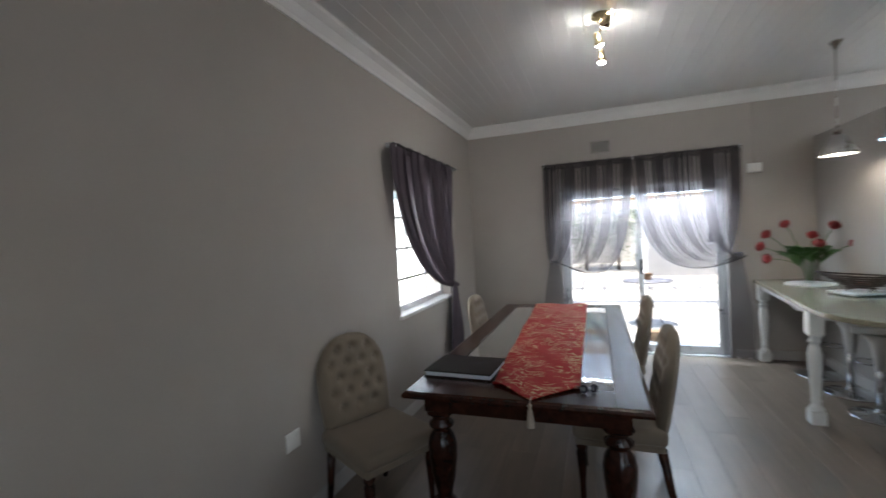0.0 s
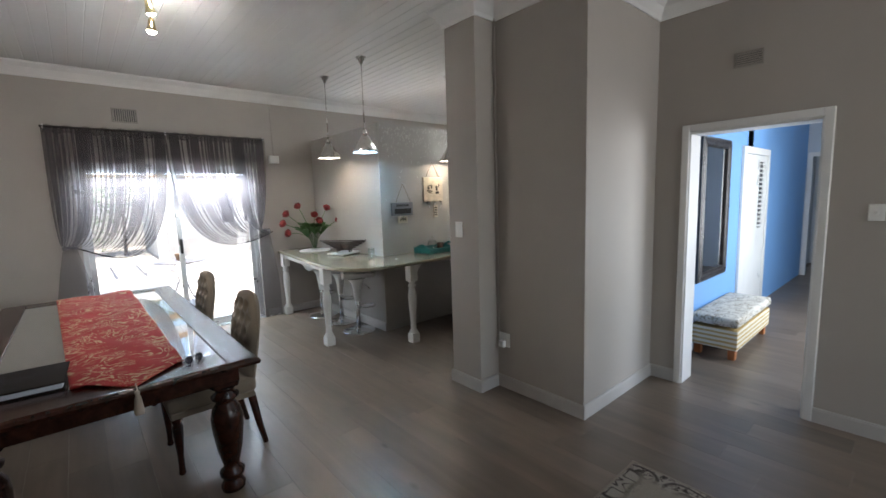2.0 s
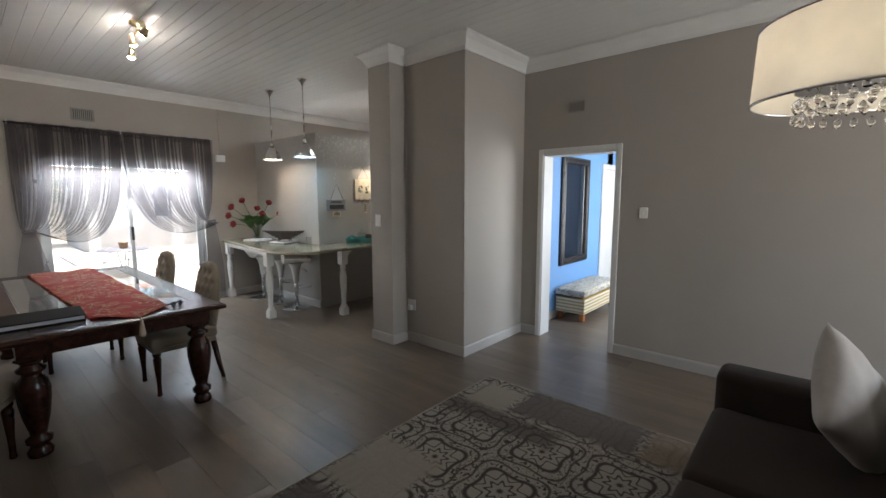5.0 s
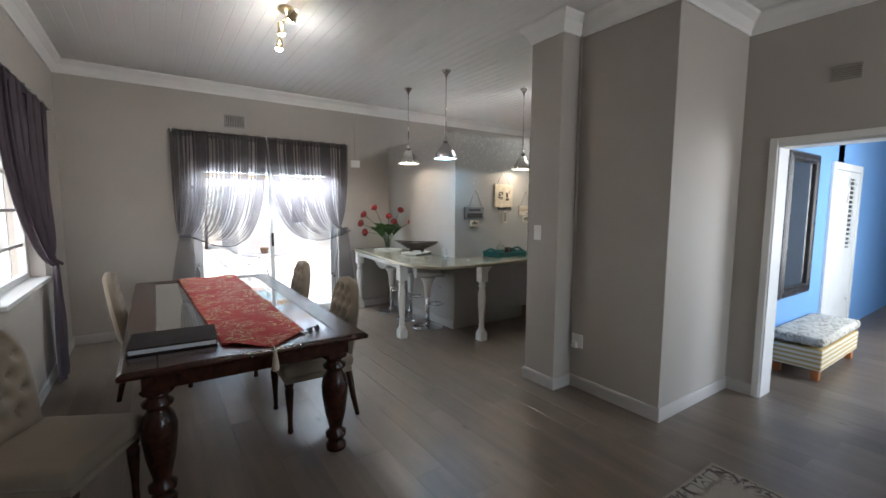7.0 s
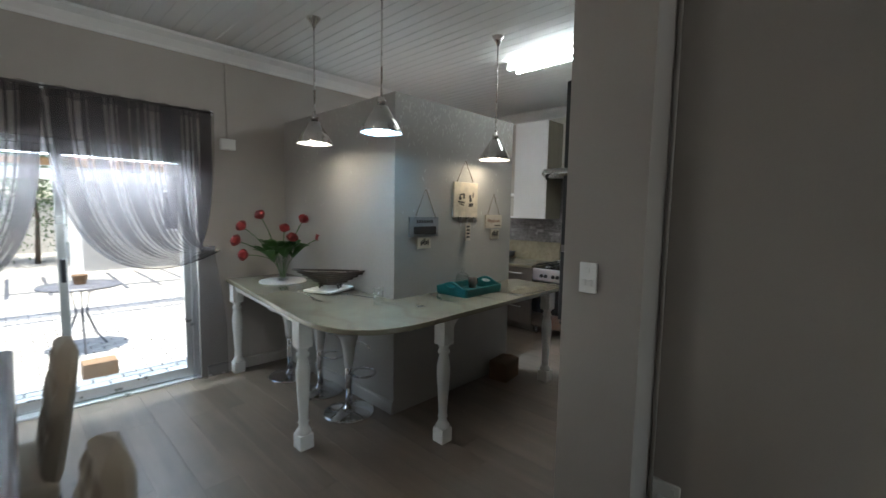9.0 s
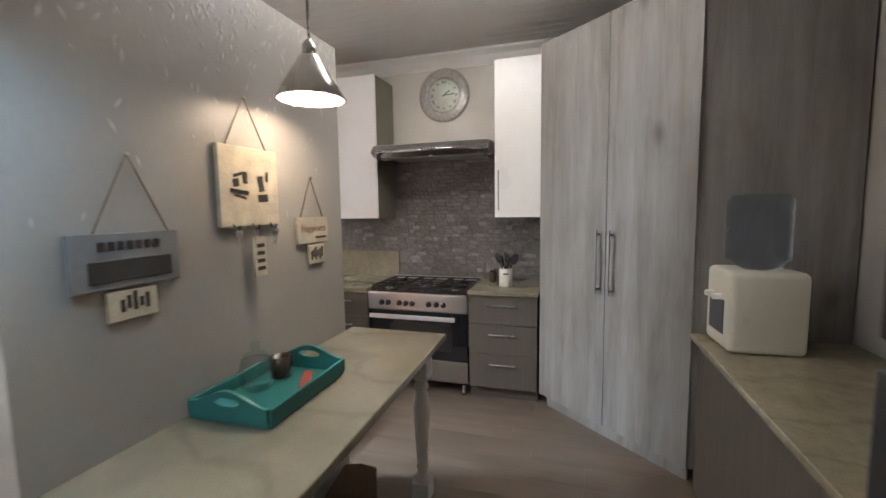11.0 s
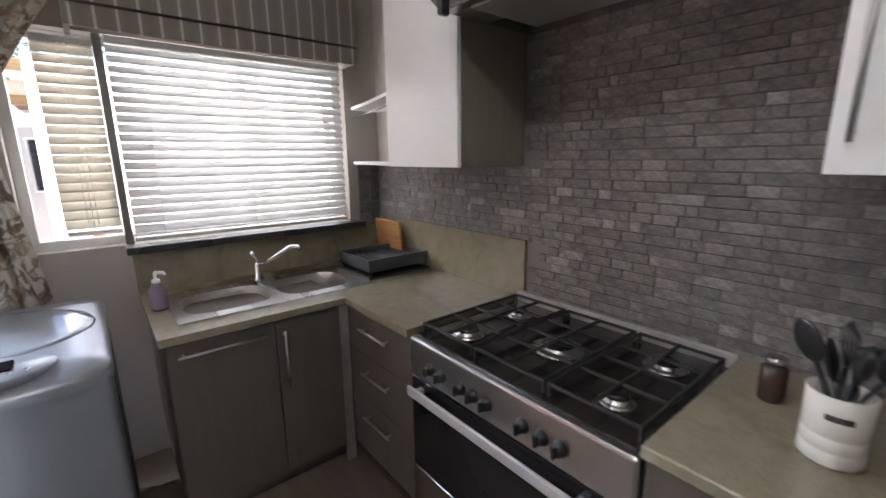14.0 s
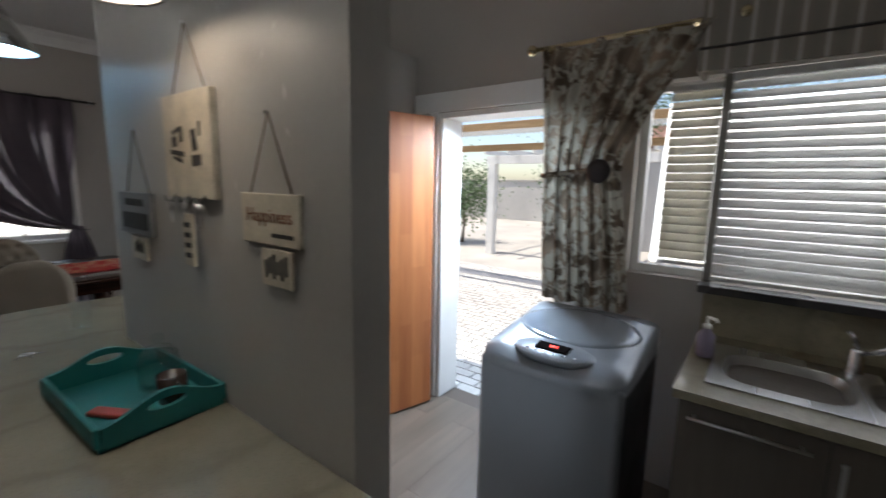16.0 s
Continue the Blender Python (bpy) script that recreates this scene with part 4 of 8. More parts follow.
fray = rug_math("MULTIPLY", rug_math("SUBTRACT", noise_tex(n_, l_, v_, 14, 5, 0.75), 0.5), 0.16)


def patch_of(cx, cy, hx, hy):
    """One sewn patch of the patchwork, with a frayed edge."""
    dx = rug_math("SUBTRACT", rug_math("ABSOLUTE", rug_math("SUBTRACT", sep_v.outputs[0], cx)), hx)
    dy = rug_math("SUBTRACT", rug_math("ABSOLUTE", rug_math("SUBTRACT", sep_v.outputs[1], cy)), hy)
    edge = rug_math("ADD", rug_math("ADD", rug_math("MAXIMUM", dx, dy), fray), 0.5)
    return ramp(n_, l_, edge, [(0.47, (1, 1, 1)), (0.53, (0, 0, 0))])


c_ = mixed(n_, l_, (0.36, 0.325, 0.285), (0.055, 0.043, 0.038), motif)
for cx, cy, hx, hy, tint, mix in (
        (0.86, 0.62, 0.20, 0.17, (0.33, 0.29, 0.245), 0.95), (0.60, 0.42, 0.10, 0.44, (0.075, 0.06, 0.053), 0.72), (0.96, 0.00, 0.19, 0.42, (0.13, 0.108, 0.098), 0.92),
        (0.96, -0.62, 0.19, 0.16, (0.24, 0.18, 0.13), 0.85), (-0.28, 0.62, 0.24, 0.24, (0.34, 0.30, 0.255), 0.93), (-0.86, 0.58, 0.27, 0.28, (0.12, 0.10, 0.09), 0.9),
        (-0.75, -0.40, 0.30, 0.30, (0.32, 0.285, 0.245), 0.7)):
    c_ = mixed(n_, l_, c_, tint, mixed(n_, l_, (0, 0, 0), patch_of(cx, cy, hx, hy), mix))
pile = ramp(n_, l_, noise_tex(n_, l_, v_, 260, 3), [(0.3, (0.72,) * 3), (0.7, (1,) * 3)])
l_.new(mixed(n_, l_, c_, pile, 1.0, "MULTIPLY"), b_.inputs["Base Color"])
b_.inputs["Roughness"].default_value = 0.95
bumped(n_, l_, b_, pile, 0.5, 0.006)
rg = thing("rug", "faded grey and cream medallion-pattern woven rug", "rug", pose(0.56, 0.0, 0))
bm = empty_bm()
box(bm, -1.15, 1.15, -0.78, 0.87, 0.001, 0.011, 0.003)
part("rug_face", bm, M_RUG, rg)
bm = empty_bm()
for a, b, c, d in ((-1.162, -1.15, -0.79, 0.882), (1.15, 1.162, -0.79, 0.882), (-1.15, 1.15, -0.79, -0.78), (-1.15, 1.15, 0.87, 0.882)):
    box(bm, a, b, c, d, 0.001, 0.012, 0.002)
part("binding", bm, surface("beige_rug_binding", (0.28, 0.24, 0.2), 0.9, grain=200, bump=0.3), rg)

M_SOFA = surface("dark_brown_suede", (0.036, 0.026, 0.023), 0.85, vary=0.2, scale=5, grain=220, bump=0.25, sheen=0.05)
matte(M_SOFA)
sf = thing("sofa", "dark brown suede two-seat sofa", "sofa")


def soft_box(x0, x1, y0, y1, z0, z1, r):
    bm = empty_bm()
    box(bm, x0, x1, y0, y1, z0, z1, r, segs=4)
    for f in bm.faces:
        f.smooth = True
    return bm


part("base", soft_box(-0.10, 1.42, -1.72, -0.82, 0.06, 0.30, 0.03), M_SOFA, sf)
for a, b in ((-0.10, 0.655), (0.66, 1.42)):
    part("seat_cushion", soft_box(a, b, -1.55, -0.80, 0.29, 0.44, 0.05), M_SOFA, sf)
    part("back_cushion", soft_box(a, b, -1.66, -1.44, 0.42, 0.80, 0.07), M_SOFA, sf)
part("backrest", soft_box(-0.10, 1.42, -1.85, -1.64, 0.06, 0.78, 0.05), M_SOFA, sf)
part("armrest", soft_box(1.42, 1.64, -1.85, -0.80, 0.06, 0.62, 0.05), M_SOFA, sf)
part("armrest", soft_box(-0.32, -0.10, -1.85, -0.80, 0.06, 0.62, 0.05), M_SOFA, sf)
for sx in (-0.24, 1.56):
    for sy in (-1.78, -0.88):
        bm = empty_bm()
        lathe(bm, [(0.018, 0), (0.026, 0.06)], 10, pose(sx, sy, 0))
        part("foot", bm, M_BLACK, sf)


def pillow(bm, w, h, t, m):
    for side in (1, -1):
        def f(u, v):
            a, b = 2 * u - 1, 2 * v - 1
            puff = max(0.0, (1 - a ** 4) * (1 - b ** 4)) ** 0.6
            pinch = 1 - 0.10 * (1 - abs(a * b)) * (abs(a) + abs(b)) / 2
            return m @ Vector((a * w / 2 * pinch, side * (t / 2 * puff + 0.004 * math.sin(7 * a + 5 * b) * puff), b * h / 2 * pinch))
        grid_cloth(bm, 22, 22, f)
    bmesh.ops.remove_doubles(bm, verts=list(bm.verts), dist=1e-4)
    return bm


M_CREAM = surface("cream_cushion_cloth", (0.46, 0.42, 0.39), 0.85, vary=0.12, scale=9, grain=300, bump=0.3, sheen=0.3)
cu = thing("cushion", "cream scatter cushion leaning in the sofa corner", "cushion", pose(1.21, -1.31, 0.69, -22, 40, -32))
part("cover", pillow(empty_bm(), 0.50, 0.48, 0.16, Matrix()), M_CREAM, cu)

CL = Vector((0.79, -1.235, 1.865))
M_SHADE = sheer("ivory_lamp_shade", (0.82, 0.79, 0.72), 0.0)
M_WARM = glowing("warm_bulb", (1.0, 0.89, 0.72), 6.5)
M_CRYSTAL = clear("crystal", (1, 0.98, 0.94), 0.02, 1.5)
cl = thing("chandelier", "ivory drum-shade chandelier with hanging crystal drops, lit", "chandelier", pose(*CL))
bm = empty_bm()
rings = []
for r, z in ((0.315, 0.0), (0.305, 0.245)):
    rings.append([bm.verts.new((r * math.cos(k * math.pi / 28), r * math.sin(k * math.pi / 28), z)) for k in range(56)])
for k in range(56):
    bm.faces.new((rings[0][k], rings[0][(k + 1) % 56], rings[1][(k + 1) % 56], rings[1][k])).smooth = True
part("shade", bm, M_SHADE, cl)
for r, z in ((0.316, 0.0), (0.306, 0.245)):
    bm = empty_bm()
    tube(bm, [(r * math.cos(k * math.pi / 28), r * math.sin(k * math.pi / 28), z) for k in range(56)], 0.005, 6, closed=True)
    part("shade_ring", bm, M_CHROME, cl)
bm = empty_bm()
tube(bm, [(0, 0, 0.05), (0, 0, CEIL - CL.z - 0.03)], 0.008, 8)
part("rod", bm, M_CHROME, cl)
bm = empty_bm()
lathe(bm, [(0.06, CEIL - CL.z - 0.03), (0.065, CEIL - CL.z - 0.012), (0.065, CEIL - CL.z)], 18)
part("ceiling_rose", bm, M_CHROME, cl)
bm = empty_bm()
lathe(bm, [(0.19, 0.035), (0.19, 0.045), (0.02, 0.045), (0.02, 0.035)], 28)
part("crystal_plate", bm, M_CHROME, cl)
for k in range(4):
    bm = empty_bm()
    lathe(bm, [(0.001, 0.06), (0.022, 0.08), (0.026, 0.11), (0.014, 0.15), (0.012, 0.17)], 10, pose(0.09 * math.cos(k * 1.571), 0.09 * math.sin(k * 1.571), 0))
    part("bulb", bm, M_WARM, cl)
drop = empty_bm()
lathe(drop, [(0.001, -0.02), (0.012, -0.008), (0.012, 0.008), (0.001, 0.02)], 6)
drop_me = mesh_of("crystal_drop", drop, M_CRYSTAL)
for ringr, count, z0 in ((0.185, 26, -0.01), (0.185, 26, -0.055), (0.12, 16, -0.02)):
    for k in range(count):
        a = 2 * math.pi * (k + 0.5 * (z0 < -0.03)) / count
        o = new("crystal_drop", drop_me)
        o.parent = cl
        o.matrix_basis = pose(ringr * math.cos(a), ringr * math.sin(a), z0)

# ---- breakfast counter ----
CZ = 0.90


def marble(name, base, vein, rough, mottle=0.6):
    m, n, l, b = nodes_of(name)
    v = coords(n, l)
    w = n.new("ShaderNodeTexWave")
    w.inputs["Scale"].default_value, w.inputs["Distortion"].default_value, w.inputs["Detail"].default_value, w.inputs["Detail Scale"].default_value = 0.8, 9.0, 5.0, 1.3
    l.new(v, w.inputs["Vector"])
    veins = ramp(n, l, w.outputs["Fac"], [(0.0, (0.32,) * 3), (0.03, (0.12,) * 3), (0.10, (0, 0, 0))])
    cloud = ramp(n, l, noise_tex(n, l, v, 3.5, 5), [(0.35, tuple(0.82 * k for k in base)), (0.65, base)])
    speck = ramp(n, l, noise_tex(n, l, v, 170, 2), [(0.32, (0.80,) * 3), (0.42, (1,) * 3)])
    c = mixed(n, l, cloud, vein, veins)
    c = mixed(n, l, c, ramp(n, l, noise_tex(n, l, v, 17, 5, 0.65, 0.6), [(0.33, (0.74, 0.72, 0.68)), (0.55, (1,) * 3), (0.72, (1.06,) * 3)]), mottle, "MULTIPLY")
    l.new(mixed(n, l, c, speck, 1.0, "MULTIPLY"), b.inputs["Base Color"])
    b.inputs["Roughness"].default_value = rough
    b.inputs["Coat Weight"].default_value = 0.2
    return m


M_STONE = marble("cream_veined_stone", (0.30, 0.265, 0.185), (0.14, 0.11, 0.07), 0.24)


def slab(bm, outline, z0, z1, bevel=0.006):
    t = bmesh.new()
    lo = t.faces.new([t.verts.new((x, y, z0)) for x, y in outline])
    up = bmesh.ops.extrude_face_region(t, geom=[lo])["geom"]
    bmesh.ops.translate(t, vec=(0, 0, z1 - z0), verts=[g for g in up if isinstance(g, bmesh.types.BMVert)])
    bmesh.ops.bevel(t, geom=[e for e in t.edges if abs(e.verts[0].co.z - e.verts[1].co.z) < 1e-6], offset=bevel, segments=2, affect="EDGES", profile=0.5)
    return join(bm, t)


arc = []
P0, P1, P2 = Vector((1.305, 3.98)), Vector((1.24, 3.33)), Vector((1.86, 3.37))
for k in range(15):
    t = k / 14
    arc.append(tuple(P0 * (1 - t) ** 2 + P1 * 2 * t * (1 - t) + P2 * t * t))
pen = thing("breakfast_counter", "cream veined stone breakfast counter with rounded corner, white legs", "counter")
bm = slab(empty_bm(), [(1.49, NORTH - 0.002), *arc, (3.62, 3.43), (3.62, 3.998), (2.078, 3.998), (2.078, NORTH - 0.002)], CZ - 0.035, CZ)
M_COUNTER = marble("pale_veined_stone", (0.275, 0.247, 0.18), (0.15, 0.12, 0.08), 0.2, 0.15)
part("countertop", bm, M_COUNTER, pen)
bm = empty_bm()
for a, b in (((1.545, 5.70), (1.40, 4.12)),):
    d = Vector((b[0] - a[0], b[1] - a[1], 0))
    box(bm, 0, d.length, -0.012, 0.012, CZ - 0.10, CZ - 0.036, 0.002, m=Matrix.Translation((a[0], a[1], 0)) @ Matrix.Rotation(math.atan2(d.y, d.x), 4, "Z"))
part("apron", bm, M_WHITE, pen)


def counter_leg(m):
    bm = empty_bm()
    join(bm, box(empty_bm(), -0.048, 0.048, -0.048, 0.048, 0.0, 0.10, 0.004), m)
    join(bm, box(empty_bm(), -0.048, 0.048, -0.048, 0.048, 0.68, CZ - 0.036, 0.004), m)
    lathe(bm, [(0.046, 0.10), (0.05, 0.115), (0.032, 0.14), (0.028, 0.165), (0.036, 0.175), (0.028, 0.19), (0.033, 0.28), (0.044, 0.46), (0.046, 0.52), (0.036, 0.58), (0.028, 0.61), (0.040, 0.62), (0.040, 0.635), (0.028, 0.65), (0.046, 0.68)], 16, m)
    return bm


for lx, ly, sx, sy in ((1.375, 4.06, 0, 1), (2.09, 3.48, 1, 0), (3.54, 3.55, -1, 0), (1.56, 5.70, 0, -1)):
    leg = part("leg", counter_leg(pose(lx, ly, 0)), M_WHITE, pen)
    # curved corbel beside the leg
    bm = empty_bm()
    prof = [(0.048, 0.0)] + [(0.048 + 0.15 * (1 - math.cos(a * math.pi / 16)), -0.18 + 0.18 * math.sin(a * math.pi / 16)) for a in range(9)]
    vs = [[bm.verts.new((r, yy, CZ - 0.037 + z)) for r, z in prof] for yy in (-0.02, 0.02)]
    bm.faces.new(vs[0])
    bm.faces.new(vs[1][::-1])
    for k in range(len(prof)):
        bm.faces.new((vs[0][k], vs[0][(k + 1) % len(prof)], vs[1][(k + 1) % len(prof)], vs[1][k]))
    bm.transform(pose(lx, ly, 0, 0, 0, math.degrees(math.atan2(sy, sx))))
    part("corbel", bm, M_WHITE, leg)

# bar stools pushed under the counter
bs = thing("bar_stool", "chrome gas-lift bar stool with white moulded seat", "bar stool", group="stools under the counter")
bm = lathe(empty_bm(), [(0.19, 0.0), (0.195, 0.008), (0.18, 0.016), (0.08, 0.03), (0.035, 0.05), (0.03, 0.07)], 32)
part("base", bm, M_CHROME, bs)
part("column", lathe(empty_bm(), [(0.027, 0.06), (0.027, 0.36), (0.02, 0.37), (0.02, 0.40)], 16), M_CHROME, bs)
bm = tube(empty_bm(), [(0.10 * math.cos(k * math.pi / 12), 0.115 + 0.09 * math.sin(k * math.pi / 12), 0.30) for k in range(24)], 0.010, 8, closed=True)
part("footrest", bm, M_CHROME, bs)
bm = grid_cloth(empty_bm(), 22, 26, lambda u, v: Vector(((u - 0.5) * 0.40 * (1 - 0.25 * abs(v - 0.5)), 0.19 - 0.36 * min(1, v * 1.45), 0.66 - 0.02 * math.cos((u - 0.5) * 6) + (max(0, v - 0.69) * 0.38) + 0.05 * (2 * abs(u - 0.5)) ** 3 * (0.4 + v))), 0.014)
part("seat", bm, M_WHITE, bs)
part("seat_cone", lathe(empty_bm(), [(0.030, 0.36), (0.036, 0.40), (0.046, 0.50), (0.062, 0.58), (0.095, 0.63), (0.14, 0.65)], 18), M_WHITE, bs)
bm = tube(empty_bm(), [(0.02, 0.02, 0.60), (0.12, 0.10, 0.565), (0.17, 0.13, 0.53)], 0.006, 6)
part("lever", bm, M_CHROME, bs)
bs.matrix_basis = pose(1.86, 4.27, 0, 0, 0, -112)
copy_thing(bs, pose(1.90, 4.77, 0, 0, 0, -105))
copy_thing(bs, pose(1.87, 5.27, 0, 0, 0, -84))

# ---- pendants over the counter ----
M_PEND = surface("brushed_nickel", (0.62, 0.60, 0.57), 0.25, 1.0, vary=0.06, scale=8, grain=250, bump=0.03)
for px, py, rim, colour, power in ((1.775, 4.60, 2.065, (1.0, 0.90, 0.78), 7.0), (1.765, 3.75, 2.05, (0.36, 0.68, 1.0), 11.0), (2.97, 3.77, 2.0, (1.0, 0.88, 0.74), 6.0)):
    pl = thing("pendant_light", "brushed nickel cone pendant light, lit, over the counter", "pendant light", pose(px, py, rim), group="pendants over the counter")
    top = CEIL - rim
    bm = empty_bm()
    lathe(bm, [(0.134, 0.0), (0.136, 0.006), (0.04, 0.165), (0.026, 0.175), (0.024, 0.17), (0.036, 0.16), (0.13, 0.004), (0.134, 0.0)], 28, caps=False)
    part("shade", bm, M_PEND, pl)
    part("shade_lining", lathe(empty_bm(), [(0.128, 0.003), (0.035, 0.157)], 28, caps=False), M_GLOSS, pl, "white enamel lining")
    part("socket", lathe(empty_bm(), [(0.026, 0.17), (0.026, 0.205), (0.02, 0.215), (0.012, 0.23)], 16), M_PEND, pl)
    part("rod", lathe(empty_bm(), [(0.006, 0.225), (0.006, top - 0.05)], 8), M_PEND, pl)
    part("ceiling_rose", lathe(empty_bm(), [(0.012, top - 0.07), (0.018, top - 0.05), (0.05, top - 0.008), (0.052, top)], 18), M_PEND, pl)
    bm = lathe(empty_bm(), [(0.001, 0.012), (0.05, 0.018), (0.062, 0.035), (0.04, 0.075), (0.016, 0.11), (0.014, 0.15)], 16)
    part("bulb", bm, glowing("pendant_bulb", colour, power * 2.6), pl)

# ---- things on the counter ----
tr = thing("tray", "teal wooden serving tray with scalloped handles", "tray", pose(2.745, 3.825, CZ, 0, 0, 2))
M_TEAL = surface("teal_paint", (0.010, 0.145, 0.135), 0.45, vary=0.15, scale=8, grain=120, bump=0.1)
bm = empty_bm()
box(bm, -0.23, 0.23, -0.155, 0.155, 0.0, 0.012, 0.002)
part("bottom", bm, M_TEAL, tr)
for sy in (-1, 1):
    bm = empty_bm()
    box(bm, -0.23, 0.23, sy * 0.155 - 0.007, sy * 0.155 + 0.007, 0.012, 0.065, 0.003)
    part("side", bm, M_TEAL, tr)
for sx in (-1, 1):
    bm = empty_bm()
    n_s = 16
    outer = [(-0.148, 0.012), (0.148, 0.012)] + [(0.148 - 0.296 * k / n_s, 0.065 + 0.045 * math.sin(math.pi * k / n_s) ** 2) for k in range(n_s + 1)]
    inner = [(0.05 * math.cos(2 * math.pi * k / 14), 0.075 + 0.014 * math.sin(2 * math.pi * k / 14)) for k in range(14)]
    for xx in (sx * 0.23 - 0.007, sx * 0.23 + 0.007):
        vo = [bm.verts.new((xx, a, b)) for a, b in outer]
        vi = [bm.verts.new((xx, a, b)) for a, b in inner]
        es = [bm.edges.new((vo[i], vo[(i + 1) % len(vo)])) for i in range(len(vo))] + [bm.edges.new((vi[i], vi[(i + 1) % 14])) for i in range(14)]
        bmesh.ops.triangle_fill(bm, use_beauty=True, use_dissolve=False, edges=es)
    bm.verts.ensure_lookup_table()
    nn = len(outer) + 14
    for base, count in ((0, len(outer)), (len(outer), 14)):
        for i in range(count):
            a, b = base + i, base + (i + 1) % count
            bm.faces.new((bm.verts[a], bm.verts[b], bm.verts[nn + b], bm.verts[nn + a]))
    part("handle_end", bm, M_TEAL, tr)
M_CLEAR = see_through("clear_glass", (0.96, 0.975, 0.97))


def glass_body(name, label, cat, prof, m):
    g = thing(name, label, cat, m)
    part("body", lathe(empty_bm(), prof, 20), M_CLEAR, g)
    return g


sh = glass_body("sugar_jar", "small clear glass jar with knobbed lid on the tray", "jar", [(0.04, 0.0), (0.058, 0.012), (0.062, 0.075), (0.05, 0.115), (0.047, 0.113), (0.057, 0.075), (0.052, 0.018), (0.001, 0.014)], pose(2.74, 3.90, CZ + 0.012))
part("lid", lathe(empty_bm(), [(0.054, 0.116), (0.036, 0.136), (0.009, 0.145), (0.018, 0.162), (0.015, 0.176), (0.001, 0.182)], 16), M_CLEAR, sh)
mg = thing("mug", "dark brown ceramic mug on the teal tray", "mug", pose(2.86, 3.89, CZ + 0.012))
M_MUG = surface("brown_glaze", (0.06, 0.035, 0.025), 0.25, vary=0.2, bump=0.0)
part("body", lathe(empty_bm(), [(0.03, 0), (0.038, 0.004), (0.04, 0.085), (0.036, 0.085), (0.034, 0.01), (0.001, 0.008)], 20), M_MUG, mg)
part("handle", tube(empty_bm(), [(0.038, 0, 0.07), (0.065, 0, 0.065), (0.068, 0, 0.035), (0.038, 0, 0.02)], 0.006, 8), M_MUG, mg)
pk = thing("packet", "red and orange paper packet lying in the tray", "packet", pose(2.84, 3.76, CZ + 0.014, 0, 0, 30))
bm = empty_bm()
box(bm, -0.085, 0.085, -0.02, 0.02, 0, 0.014, 0.005, segs=2)
part("body", bm, surface("red_packet", (0.45, 0.06, 0.04), 0.5, bump=0.0), pk)
gl = glass_body("drinking_glass", "clear straight-sided drinking glass on the counter", "glass", [(0.03, 0.0), (0.033, 0.002), (0.036, 0.13), (0.034, 0.13), (0.031, 0.012), (0.001, 0.01)], pose(1.86, 3.90, CZ))
ky = thing("keys", "small bunch of keys lying on the counter", "keys", pose(2.05, 3.69, CZ + 0.004))
part("ring", tube(empty_bm(), [(0.014 * math.cos(k * math.pi / 6), 0.014 * math.sin(k * math.pi / 6), 0) for k in range(12)], 0.0015, 6, closed=True), M_STEEL, ky)
for a in (10, 60, -40):
    bm = empty_bm()
    box(bm, 0.012, 0.055, -0.003, 0.003, -0.001, 0.001, m=pose(0, 0, 0, 0, 0, a))
    lathe(bm, [(0.001, -0.0012), (0.010, -0.0012), (0.010, 0.0012), (0.001, 0.0012)], 10, pose(0, 0, 0, 0, 0, a) @ pose(0.018, 0, 0))
    part("key", bm, M_STEEL, ky)

bd = thing("serving_board", "white oblong stand board under the bowl", "board", pose(1.90, 4.60, CZ, 0, 0, 20))
bm = empty_bm()
box(bm, -0.17, 0.17, -0.13, 0.13, 0.008, 0.028, 0.006, segs=2)
part("top", bm, M_WHITE, bd)
for sx in (-0.13, 0.13):
    for sy in (-0.09, 0.09):
        part("foot", lathe(empty_bm(), [(0.012, 0), (0.014, 0.008)], 8, pose(sx, sy, 0)), M_WHITE, bd)
# boat-shaped bowl of slats
bw = thing("boat_bowl", "dark wooden slatted boat-shaped bowl on a white board", "bowl", pose(1.90, 4.60, CZ + 0.028, 0, 0, -48))
M_DARKWOOD = wooden("black_stained_wood", (0.012, 0.007, 0.005), (0.04, 0.02, 0.012), 0.4, axis=0)


def bowl_line(s, u):
    """s: up the side 0..1; u: -1..1 along."""
    half = (0.10 + 0.21 * s)
    wid = (0.03 + 0.085 * s) * (1 - abs(u) ** 1.5)
    z = 0.032 + 0.095 * s + 0.018 * u * u * s
    return half * u, wid, z


for side in (-1, 1):
    for j in range(6):
        s = j / 5
        pts = [(bowl_line(s, k / 12 - 1)[0], side * bowl_line(s, k / 12 - 1)[1], bowl_line(s, k / 12 - 1)[2]) for k in range(25)]
        part("slat", tube(empty_bm(), pts, 0.0085, 6), M_DARKWOOD, bw)
bm = empty_bm()
grid_cloth(bm, 20, 8, lambda u, v: Vector((bowl_line(0, 2 * u - 1)[0], (2 * v - 1) * bowl_line(0, 2 * u - 1)[1], bowl_line(0, 2 * u - 1)[2] - 0.003)), 0.004)
part("bottom", bm, M_DARKWOOD, bw)
for u in (-0.45, 0.0, 0.45):
    pts = []
    for k in range(9):
        q = abs(k - 4) / 4
        a = bowl_line(q, u * (1 - 0.1 * q))
        pts.append((a[0], (1 if k > 4 else -1) * a[1] if k != 4 else 0, a[2] - 0.006))
    part("rib", tube(empty_bm(), pts, 0.006, 6), M_DARKWOOD, bw)
